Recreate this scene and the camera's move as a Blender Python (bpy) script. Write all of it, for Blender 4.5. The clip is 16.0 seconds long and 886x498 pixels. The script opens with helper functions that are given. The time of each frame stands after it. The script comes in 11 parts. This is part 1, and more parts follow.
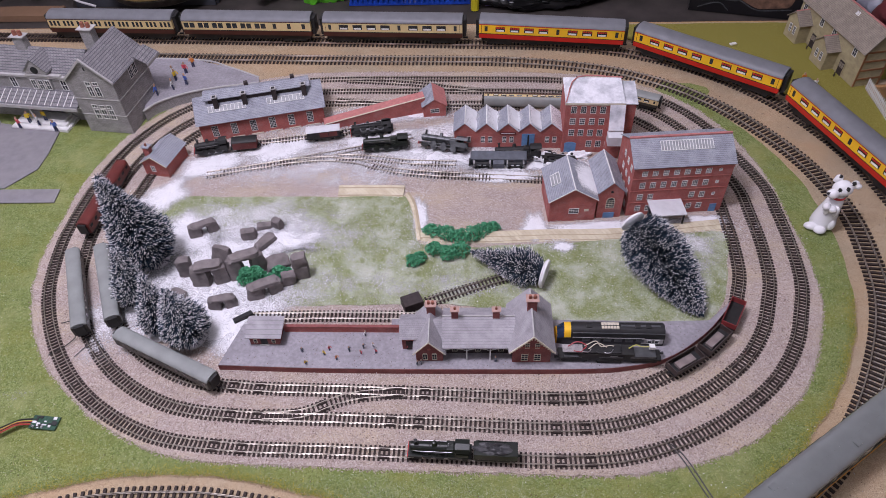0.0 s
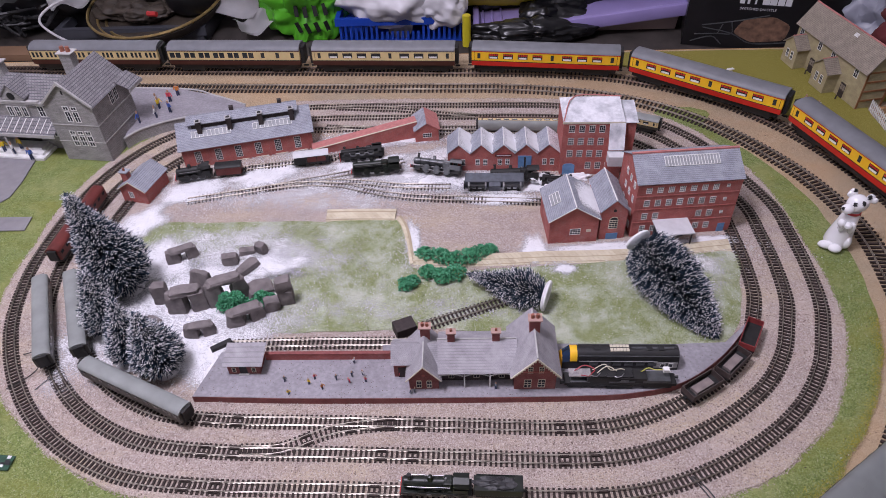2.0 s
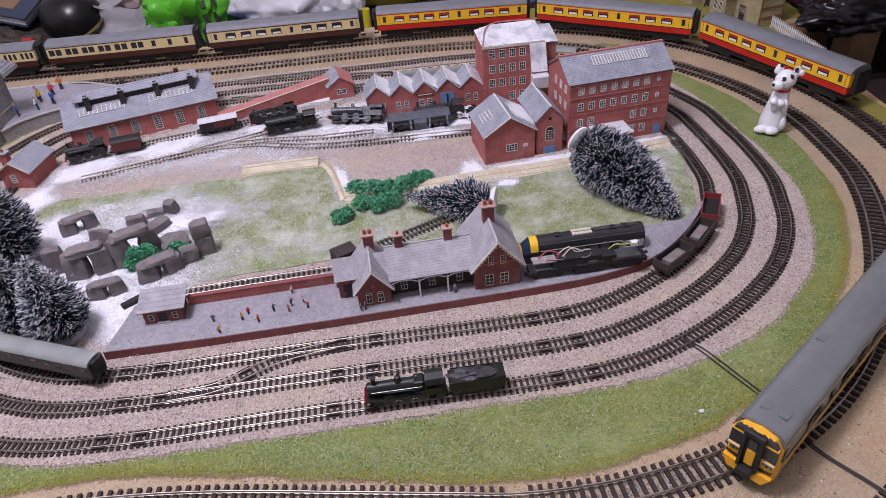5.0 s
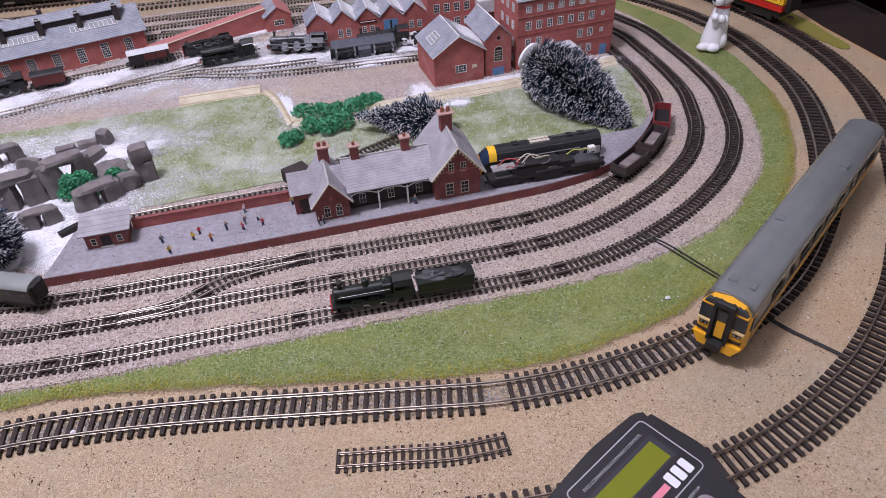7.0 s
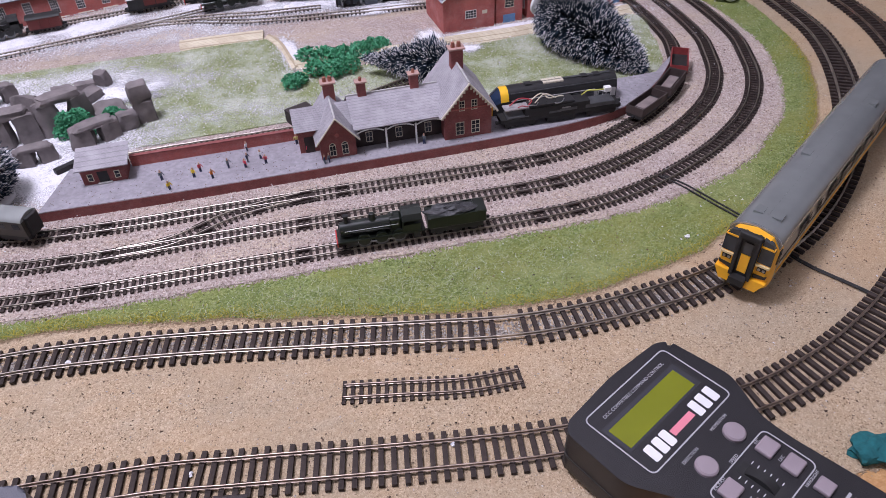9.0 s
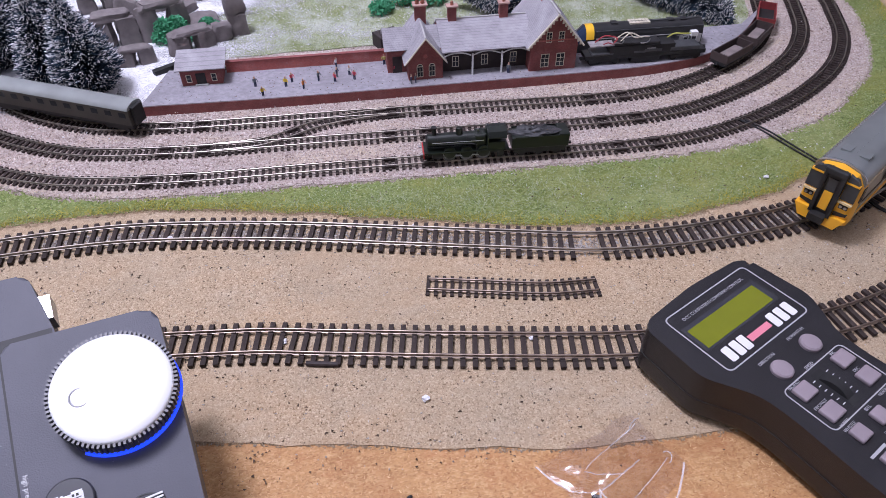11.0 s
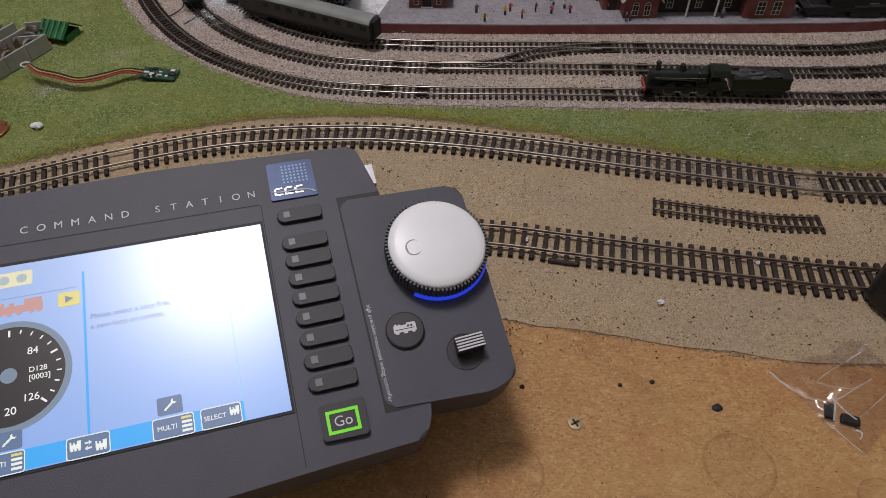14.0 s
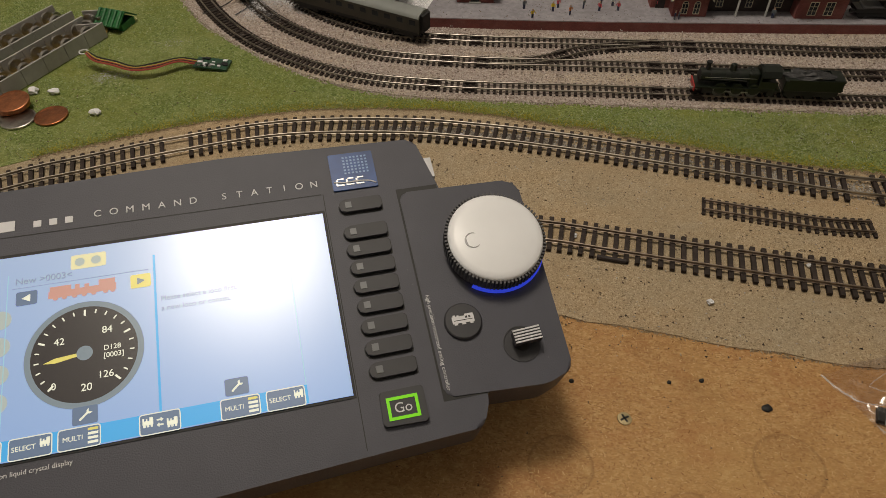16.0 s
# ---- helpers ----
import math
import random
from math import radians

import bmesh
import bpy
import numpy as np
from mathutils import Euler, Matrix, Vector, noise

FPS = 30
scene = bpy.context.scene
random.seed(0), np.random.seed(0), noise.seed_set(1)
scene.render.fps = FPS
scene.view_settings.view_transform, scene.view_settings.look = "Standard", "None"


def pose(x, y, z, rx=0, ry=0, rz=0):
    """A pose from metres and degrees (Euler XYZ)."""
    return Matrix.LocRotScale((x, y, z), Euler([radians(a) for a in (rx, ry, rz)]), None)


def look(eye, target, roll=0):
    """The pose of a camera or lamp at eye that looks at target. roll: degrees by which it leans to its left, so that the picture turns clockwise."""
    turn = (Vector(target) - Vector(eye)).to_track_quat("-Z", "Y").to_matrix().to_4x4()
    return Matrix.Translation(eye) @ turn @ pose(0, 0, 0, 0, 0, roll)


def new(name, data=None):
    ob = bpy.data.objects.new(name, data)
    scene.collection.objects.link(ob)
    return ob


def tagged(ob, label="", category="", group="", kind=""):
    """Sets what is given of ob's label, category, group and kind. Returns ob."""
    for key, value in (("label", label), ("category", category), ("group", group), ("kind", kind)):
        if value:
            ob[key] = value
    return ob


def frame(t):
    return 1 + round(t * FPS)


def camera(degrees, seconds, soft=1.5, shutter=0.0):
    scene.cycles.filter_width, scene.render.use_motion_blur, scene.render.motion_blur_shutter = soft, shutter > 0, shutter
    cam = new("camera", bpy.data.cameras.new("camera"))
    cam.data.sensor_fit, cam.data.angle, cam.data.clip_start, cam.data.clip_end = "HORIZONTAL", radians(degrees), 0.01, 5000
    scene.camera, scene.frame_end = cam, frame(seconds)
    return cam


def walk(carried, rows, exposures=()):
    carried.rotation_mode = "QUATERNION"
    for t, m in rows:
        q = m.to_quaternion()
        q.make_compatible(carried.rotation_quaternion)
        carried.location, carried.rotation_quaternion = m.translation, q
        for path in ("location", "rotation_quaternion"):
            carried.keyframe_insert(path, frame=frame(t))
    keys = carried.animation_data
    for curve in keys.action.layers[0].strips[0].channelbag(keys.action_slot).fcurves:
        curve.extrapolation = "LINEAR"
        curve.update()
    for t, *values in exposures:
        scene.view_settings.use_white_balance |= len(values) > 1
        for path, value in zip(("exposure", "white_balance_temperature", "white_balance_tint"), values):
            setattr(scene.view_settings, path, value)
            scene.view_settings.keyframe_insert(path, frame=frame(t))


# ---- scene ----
cam = camera(65.6, 16.0, soft=0.85)
PATH = [
    (0, (0.127, 0.072, 0.657), (0.037, 1.448, -0.792), -2.7),
    (0.5, (0.125, 0.08, 0.648), (0.027, 1.47, -0.786), -3.2),
    (1, (0.124, 0.084, 0.636), (0.027, 1.507, -0.766), -3.4),
    (1.5, (0.123, 0.083, 0.616), (0.04, 1.546, -0.745), -2.5),
    (2, (0.123, 0.082, 0.59), (0.054, 1.57, -0.745), -2.5),
    (2.5, (0.123, 0.081, 0.567), (0.058, 1.599, -0.734), -2.6),
    (3, (0.124, 0.078, 0.539), (0.06, 1.621, -0.732), -3.2),
    (3.5, (0.117, 0.07, 0.505), (0.074, 1.658, -0.711), -3.8),
    (4, (0.105, 0.054, 0.467), (0.134, 1.675, -0.704), -2.3),
    (4.2, (0.107, 0.049, 0.456), (0.161, 1.664, -0.722), -3.0),
    (6.3, (0.062, 0.023, 0.387), (0.376, 1.562, -0.851), -3.7),
    (6.5, (0.062, 0.021, 0.382), (0.384, 1.549, -0.868), -3.4),
    (7, (0.062, 0.016, 0.372), (0.401, 1.52, -0.902), -3.1),
    (7.5, (0.06, 0.015, 0.367), (0.397, 1.497, -0.933), -3.3),
    (8, (0.056, 0.015, 0.361), (0.387, 1.489, -0.949), -3.2),
    (8.2, (0.055, 0.014, 0.354), (0.386, 1.493, -0.951), -3.2),
    (10.3, (0.038, 0.002, 0.312), (0.334, 1.463, -1.021), -0.7),
    (10.5, (0.033, -0.003, 0.31), (0.312, 1.458, -1.027), -0.6),
    (11, (0.01, -0.024, 0.312), (0.231, 1.421, -1.053), -0.2),
    (11.5, (-0.008, -0.037, 0.31), (0.141, 1.38, -1.094), -0.5),
    (12, (-0.02, -0.046, 0.311), (0.083, 1.364, -1.104), -0.8),
    (12.5, (-0.031, -0.055, 0.31), (0.013, 1.341, -1.121), -0.9),
    (13, (-0.053, -0.057, 0.311), (-0.029, 1.327, -1.133), -0.9),
    (13.5, (-0.075, -0.065, 0.314), (-0.078, 1.318, -1.131), -0.7),
    (14, (-0.088, -0.068, 0.317), (-0.123, 1.312, -1.13), -0.9),
    (14.5, (-0.099, -0.072, 0.322), (-0.165, 1.303, -1.13), -1.5),
    (15, (-0.102, -0.072, 0.323), (-0.187, 1.298, -1.133), -1.7),
    (15.5, (-0.104, -0.073, 0.322), (-0.196, 1.295, -1.135), -1.4),
    (16, (-0.105, -0.073, 0.321), (-0.205, 1.292, -1.137), -1.3),
]
walk(cam, [(t, look(eye, target, roll)) for t, eye, target, roll in PATH],
     [(0, -0.12, 6450, 15), (4.2, -0.04, 6450, 16), (7, -0.02, 6300, 14), (10.5, 0.1, 6100, 15), (12, -0.05, 5800, 11), (12.5, -0.3, 5850, 10), (13, -0.45, 6050, 6), (13.5, -0.84, 6650, 4), (14, -1.06, 7300, 3), (15, -1.1, 8700, 0), (16, -1.12, 9500, -3)])

# ---- light ----
world = bpy.data.worlds.new("room_light")
world.use_nodes = True
world.node_tree.nodes["Background"].inputs["Color"].default_value = (0.9, 0.93, 1.0, 1)
world.node_tree.nodes["Background"].inputs["Strength"].default_value = 0.25
scene.world = world
scene.view_settings.exposure = 0.0


def hanging_lamp(name, place, radius, watts, colour):
    data = bpy.data.lights.new(name, "POINT")
    data.shadow_soft_size, data.energy, data.color = radius, watts, colour
    ob = new(name, data)
    ob.matrix_world = Matrix.Translation(place)
    return ob


hanging_lamp("ceiling_lamp", (-0.34, 0.4, 1.42), 0.15, 64.0, (1.0, 0.965, 1.14))


# ---- materials ----
def material(name, colour, rough=0.6, metal=0.0, vary=0.0, scale=60.0, bump=0.0, bscale=None, spec=0.5, coat=0.0, dirt=None, dirt_scale=8.0, dirt_amount=0.5):
    """A surface with grain (noise at scale), larger stains (dirt colour at dirt_scale) and fine relief."""
    m = bpy.data.materials.new(name)
    m.use_nodes = True
    nt = m.node_tree
    b = nt.nodes["Principled BSDF"]
    b.inputs["Roughness"].default_value, b.inputs["Metallic"].default_value = rough, metal
    b.inputs["Specular IOR Level"].default_value = spec
    b.inputs["Coat Weight"].default_value = coat
    b.inputs["Base Color"].default_value = (*colour, 1)
    co = nt.nodes.new("ShaderNodeTexCoord").outputs["Object"]
    if vary:
        n = nt.nodes.new("ShaderNodeTexNoise")
        n.inputs["Scale"].default_value, n.inputs["Detail"].default_value = scale, 6
        nt.links.new(co, n.inputs["Vector"])
        r = nt.nodes.new("ShaderNodeValToRGB")
        r.color_ramp.elements[0].position, r.color_ramp.elements[1].position = 0.3, 0.7
        r.color_ramp.elements[0].color = (*[c * (1 - vary) for c in colour], 1)
        r.color_ramp.elements[1].color = (*[min(1, c * (1 + vary)) for c in colour], 1)
        nt.links.new(n.outputs["Fac"], r.inputs["Fac"])
        out = r.outputs["Color"]
        if dirt:
            n2 = nt.nodes.new("ShaderNodeTexNoise")
            n2.inputs["Scale"].default_value, n2.inputs["Detail"].default_value = dirt_scale, 8
            n2.inputs["Roughness"].default_value = 0.65
            nt.links.new(co, n2.inputs["Vector"])
            r2 = nt.nodes.new("ShaderNodeValToRGB")
            r2.color_ramp.elements[0].position, r2.color_ramp.elements[1].position = 0.45, 0.7
            r2.color_ramp.elements[0].color, r2.color_ramp.elements[1].color = (0, 0, 0, 1), (dirt_amount,) * 3 + (1,)
            nt.links.new(n2.outputs["Fac"], r2.inputs["Fac"])
            x = nt.nodes.new("ShaderNodeMix")
            x.data_type = "RGBA"
            nt.links.new(r2.outputs["Color"], x.inputs["Factor"])
            nt.links.new(out, x.inputs["A"])
            x.inputs["B"].default_value = (*dirt, 1)
            out = x.outputs["Result"]
        nt.links.new(out, b.inputs["Base Color"])
    if bump:
        n3 = nt.nodes.new("ShaderNodeTexNoise")
        n3.inputs["Scale"].default_value, n3.inputs["Detail"].default_value = bscale or scale, 5
        nt.links.new(co, n3.inputs["Vector"])
        u = nt.nodes.new("ShaderNodeBump")
        u.inputs["Strength"].default_value, u.inputs["Distance"].default_value = bump, 0.0006
        nt.links.new(n3.outputs["Fac"], u.inputs["Height"])
        nt.links.new(u.outputs["Normal"], b.inputs["Normal"])
    return m


def grain_material(name, colours, cell, rough=0.9, bump=0.6, blotch=None, blotch_scale=7.0, blotch_pos=(0.5, 0.66), blotch_amount=0.8, stretch=(1.0, 1.0, 1.0), rings=(), patches=()):
    """Grains of a few colours (Voronoi cells of the given size in metres), with blotches of another colour."""
    m = bpy.data.materials.new(name)
    m.use_nodes = True
    nt = m.node_tree
    b = nt.nodes["Principled BSDF"]
    b.inputs["Roughness"].default_value = rough
    b.inputs["Specular IOR Level"].default_value = 0.2
    co = nt.nodes.new("ShaderNodeTexCoord").outputs["Object"]
    v = nt.nodes.new("ShaderNodeTexVoronoi")
    v.inputs["Scale"].default_value = 1 / cell
    mp = nt.nodes.new("ShaderNodeMapping")
    mp.inputs["Scale"].default_value = stretch
    wn = nt.nodes.new("ShaderNodeTexNoise")
    wn.inputs["Scale"].default_value = 0.4 / cell
    wa = nt.nodes.new("ShaderNodeVectorMath")
    wa.operation, wa.inputs[1].default_value = "MULTIPLY_ADD", (cell * 1.6,) * 3
    nt.links.new(co, wn.inputs["Vector"])
    nt.links.new(wn.outputs["Color"], wa.inputs[0])
    nt.links.new(co, wa.inputs[2])
    nt.links.new(wa.outputs[0], mp.inputs["Vector"])
    nt.links.new(mp.outputs[0], v.inputs["Vector"])
    sep = nt.nodes.new("ShaderNodeSeparateColor")
    nt.links.new(v.outputs["Color"], sep.inputs["Color"])
    r = nt.nodes.new("ShaderNodeValToRGB")
    e = r.color_ramp.elements
    e[0].color, e[1].color = (*colours[0], 1), (*colours[-1], 1)
    for i, c in enumerate(colours[1:-1]):
        e.new((i + 1) / (len(colours) - 1)).color = (*c, 1)
    nt.links.new(sep.outputs["Red"], r.inputs["Fac"])
    out = r.outputs["Color"]
    if blotch:
        n2 = nt.nodes.new("ShaderNodeTexNoise")
        n2.inputs["Scale"].default_value, n2.inputs["Detail"].default_value = blotch_scale, 9
        n2.inputs["Roughness"].default_value = 0.7
        nt.links.new(co, n2.inputs["Vector"])
        r2 = nt.nodes.new("ShaderNodeValToRGB")
        r2.color_ramp.elements[0].position, r2.color_ramp.elements[1].position = blotch_pos
        r2.color_ramp.elements[0].color, r2.color_ramp.elements[1].color = (0, 0, 0, 1), (blotch_amount,) * 3 + (1,)
        nt.links.new(n2.outputs["Fac"], r2.inputs["Fac"])
        x = nt.nodes.new("ShaderNodeMix")
        x.data_type = "RGBA"
        nt.links.new(r2.outputs["Color"], x.inputs["Factor"])
        nt.links.new(out, x.inputs["A"])
        x.inputs["B"].default_value = (*blotch, 1)
        out = x.outputs["Result"]
    for tone, scale, low, high, amount, wide in patches:
        pm = nt.nodes.new("ShaderNodeMapping")
        pm.inputs["Scale"].default_value, pm.inputs["Location"].default_value = (1 / wide, wide, 1), (scale, 2 * scale, 0)
        nt.links.new(co, pm.inputs["Vector"])
        pn = nt.nodes.new("ShaderNodeTexNoise")
        pn.inputs["Scale"].default_value, pn.inputs["Detail"].default_value, pn.inputs["Roughness"].default_value = scale, 8, 0.68
        nt.links.new(pm.outputs[0], pn.inputs["Vector"])
        pr = nt.nodes.new("ShaderNodeMapRange")
        pr.inputs["From Min"].default_value, pr.inputs["From Max"].default_value, pr.inputs["To Max"].default_value = low, high, amount
        nt.links.new(pn.outputs["Fac"], pr.inputs["Value"])
        px = nt.nodes.new("ShaderNodeMix")
        px.data_type = "RGBA"
        nt.links.new(pr.outputs["Result"], px.inputs["Factor"])
        nt.links.new(out, px.inputs["A"])
        px.inputs["B"].default_value = (*tone, 1)
        out = px.outputs["Result"]
    for cx, cy, rad in rings:
        dn = nt.nodes.new("ShaderNodeVectorMath")
        dn.operation, dn.inputs[1].default_value = "DISTANCE", (cx, cy, -0.0008)
        nt.links.new(wa.outputs[0], dn.inputs[0])
        mr = nt.nodes.new("ShaderNodeValToRGB")
        ce = mr.color_ramp.elements
        ce[0].position, ce[1].position = rad * 10 * 0.9, rad * 10 * 1.05
        ce[0].color, ce[1].color = (0.08, 0.08, 0.08, 1), (0, 0, 0, 1)
        ce.new(rad * 10).color = (0.45, 0.45, 0.45, 1)
        tn = nt.nodes.new("ShaderNodeMath")
        tn.operation, tn.inputs[1].default_value = "MULTIPLY", 10.0
        nt.links.new(dn.outputs["Value"], tn.inputs[0])
        nt.links.new(tn.outputs[0], mr.inputs["Fac"])
        x = nt.nodes.new("ShaderNodeMix")
        x.data_type = "RGBA"
        nt.links.new(mr.outputs["Color"], x.inputs["Factor"])
        nt.links.new(out, x.inputs["A"])
        x.inputs["B"].default_value = (0.2, 0.1, 0.04, 1)
        out = x.outputs["Result"]
    nt.links.new(out, b.inputs["Base Color"])
    u = nt.nodes.new("ShaderNodeBump")
    u.inputs["Strength"].default_value, u.inputs["Distance"].default_value = bump, cell * 0.7
    nt.links.new(v.outputs["Distance"], u.inputs["Height"])
    u.invert = True
    nt.links.new(u.outputs["Normal"], b.inputs["Normal"])
    return m


def course_material(name, bricks, mortar, length, height, rough=0.85, bump=0.5, offset=0.5, mortar_size=0.02, dirt=None):
    """Printed courses of brick, stone or slate on upright or sloping faces, wrapped by the face's own direction."""
    m = bpy.data.materials.new(name)
    m.use_nodes = True
    nt = m.node_tree
    b = nt.nodes["Principled BSDF"]
    b.inputs["Roughness"].default_value = rough
    co = nt.nodes.new("ShaderNodeTexCoord")
    sp = nt.nodes.new("ShaderNodeSeparateXYZ")
    nt.links.new(co.outputs["Object"], sp.inputs["Vector"])
    add = nt.nodes.new("ShaderNodeMath")
    nt.links.new(sp.outputs["X"], add.inputs[0])
    nt.links.new(sp.outputs["Y"], add.inputs[1])
    cb = nt.nodes.new("ShaderNodeCombineXYZ")
    nt.links.new(add.outputs[0], cb.inputs["X"])
    nt.links.new(sp.outputs["Z"], cb.inputs["Y"])
    t = nt.nodes.new("ShaderNodeTexBrick")
    t.inputs["Scale"].default_value = 1.0
    t.inputs["Brick Width"].default_value, t.inputs["Row Height"].default_value = length, height
    t.inputs["Mortar Size"].default_value = mortar_size * height
    t.inputs["Mortar Smooth"].default_value = 0.3
    t.offset = offset
    t.inputs["Color1"].default_value, t.inputs["Color2"].default_value, t.inputs["Mortar"].default_value = (*bricks[0], 1), (*bricks[1], 1), (*mortar, 1)
    nt.links.new(cb.outputs["Vector"], t.inputs["Vector"])
    n = nt.nodes.new("ShaderNodeTexNoise")
    n.inputs["Scale"].default_value, n.inputs["Detail"].default_value = 90, 6
    nt.links.new(co.outputs["Object"], n.inputs["Vector"])
    x = nt.nodes.new("ShaderNodeMix")
    x.data_type, x.blend_type = "RGBA", "OVERLAY"
    x.inputs["Factor"].default_value = 0.5
    nt.links.new(t.outputs["Color"], x.inputs["A"])
    nt.links.new(n.outputs["Color"], x.inputs["B"])
    hs = nt.nodes.new("ShaderNodeRGBToBW")
    nt.links.new(n.outputs["Color"], hs.inputs["Color"])
    nt.links.new(hs.outputs["Val"], x.inputs["B"])
    out = x.outputs["Result"]
    if dirt:
        for scale, low, high, amount in ((38.0, 0.5, 0.74, 0.55), (420.0, 0.56, 0.7, 0.4)):
            dn = nt.nodes.new("ShaderNodeTexNoise")
            dn.inputs["Scale"].default_value, dn.inputs["Detail"].default_value, dn.inputs["Roughness"].default_value = scale, 8, 0.7
            nt.links.new(co.outputs["Object"], dn.inputs["Vector"])
            dr = nt.nodes.new("ShaderNodeMapRange")
            dr.inputs["From Min"].default_value, dr.inputs["From Max"].default_value, dr.inputs["To Max"].default_value = low, high, amount
            nt.links.new(dn.outputs["Fac"], dr.inputs["Value"])
            dx = nt.nodes.new("ShaderNodeMix")
            dx.data_type = "RGBA"
            nt.links.new(dr.outputs["Result"], dx.inputs["Factor"])
            nt.links.new(out, dx.inputs["A"])
            dx.inputs["B"].default_value = (*dirt, 1)
            out = dx.outputs["Result"]
    nt.links.new(out, b.inputs["Base Color"])
    u = nt.nodes.new("ShaderNodeBump")
    u.inputs["Strength"].default_value, u.inputs["Distance"].default_value = bump, 0.0003
    nt.links.new(t.outputs["Fac"], u.inputs["Height"])
    u.invert = True
    nt.links.new(u.outputs["Normal"], b.inputs["Normal"])
    return m


def glow_material(name, colour, strength):
    m = bpy.data.materials.new(name)
    m.use_nodes = True
    b = m.node_tree.nodes["Principled BSDF"]
    b.inputs["Base Color"].default_value = (*[c * 0.3 for c in colour], 1)
    b.inputs["Emission Color"].default_value, b.inputs["Emission Strength"].default_value = (*colour, 1), strength
    b.inputs["Roughness"].default_value = 0.25
    return m


M_CORK = grain_material("sandy_cork", [(0.209, 0.144, 0.0824), (0.462, 0.342, 0.22), (0.396, 0.297, 0.187), (0.583, 0.463, 0.319), (0.451, 0.337, 0.214), (0.352, 0.259, 0.16)], 0.00075, bump=0.6, blotch=(0.319, 0.282, 0.209), blotch_scale=6, blotch_pos=(0.42, 0.72), blotch_amount=0.7, patches=(((0.484, 0.32, 0.176), 5.0, 0.45, 0.68, 0.55, 1.3), ((0.154, 0.104, 0.0604), 420.0, 0.59, 0.7, 0.75, 1.0), ((0.55, 0.475, 0.363), 30.0, 0.52, 0.75, 0.35, 1.2)))
M_CHIP = grain_material("chipboard_face", [(0.341, 0.177, 0.0726), (0.528, 0.302, 0.132), (0.462, 0.251, 0.106), (0.594, 0.365, 0.179), (0.407, 0.217, 0.0898), (0.506, 0.285, 0.119)], 0.0008, rough=0.62, bump=0.2, blotch=(0.22, 0.0969, 0.037), blotch_scale=11, blotch_pos=(0.5, 0.72), blotch_amount=0.7, stretch=(0.6, 1.0, 1.0), patches=(((0.187, 0.0741, 0.0264), 300.0, 0.58, 0.74, 0.75, 1.4), ((0.66, 0.445, 0.224), 200.0, 0.52, 0.68, 0.6, 1.5), ((0.396, 0.165, 0.066), 28.0, 0.5, 0.7, 0.7, 1.2), ((0.55, 0.342, 0.145), 8.0, 0.48, 0.7, 0.5, 1.0)), rings=((0.052, 0.09, 0.017), (0.115, 0.072, 0.012), (0.0, 0.06, 0.014), (-0.06, 0.085, 0.016)))
M_GRASS = grain_material("flocked_grass", [(0.101, 0.134, 0.0396), (0.192, 0.244, 0.0727), (0.158, 0.212, 0.0595), (0.323, 0.368, 0.159), (0.127, 0.171, 0.0496)], 0.0012, bump=0.8, blotch=(0.35, 0.368, 0.159), blotch_scale=14, blotch_amount=0.55, patches=(((0.254, 0.249, 0.0562), 16.0, 0.46, 0.66, 0.5, 1.3), ((0.131, 0.162, 0.043), 55.0, 0.5, 0.7, 0.5, 1.2), ((0.35, 0.368, 0.178), 210.0, 0.56, 0.74, 0.6, 1.0)))
M_GRASS_SNOWY = grain_material("frosted_grass", [(0.17, 0.21, 0.085), (0.235, 0.28, 0.11), (0.34, 0.38, 0.23), (0.26, 0.29, 0.12), (0.18, 0.22, 0.09)], 0.0012, bump=0.7, blotch=(0.58, 0.61, 0.53), blotch_scale=24, blotch_pos=(0.44, 0.64), blotch_amount=0.75)
M_FIELD = grain_material("olive_grass_mat", [(0.19, 0.17, 0.03), (0.25, 0.22, 0.05), (0.22, 0.2, 0.04), (0.29, 0.26, 0.07)], 0.0011, bump=0.5)
M_BALLAST = grain_material("pink_ballast", [(0.25, 0.19, 0.165), (0.48, 0.405, 0.365), (0.385, 0.31, 0.28), (0.61, 0.54, 0.50), (0.44, 0.365, 0.325), (0.32, 0.245, 0.215)], 0.0011, bump=0.9, blotch=(0.56, 0.47, 0.40), blotch_scale=9, blotch_amount=0.5, patches=(((0.55, 0.45, 0.31), 11.0, 0.47, 0.67, 0.62, 1.6), ((0.3, 0.235, 0.2), 34.0, 0.54, 0.74, 0.45, 1.2)))
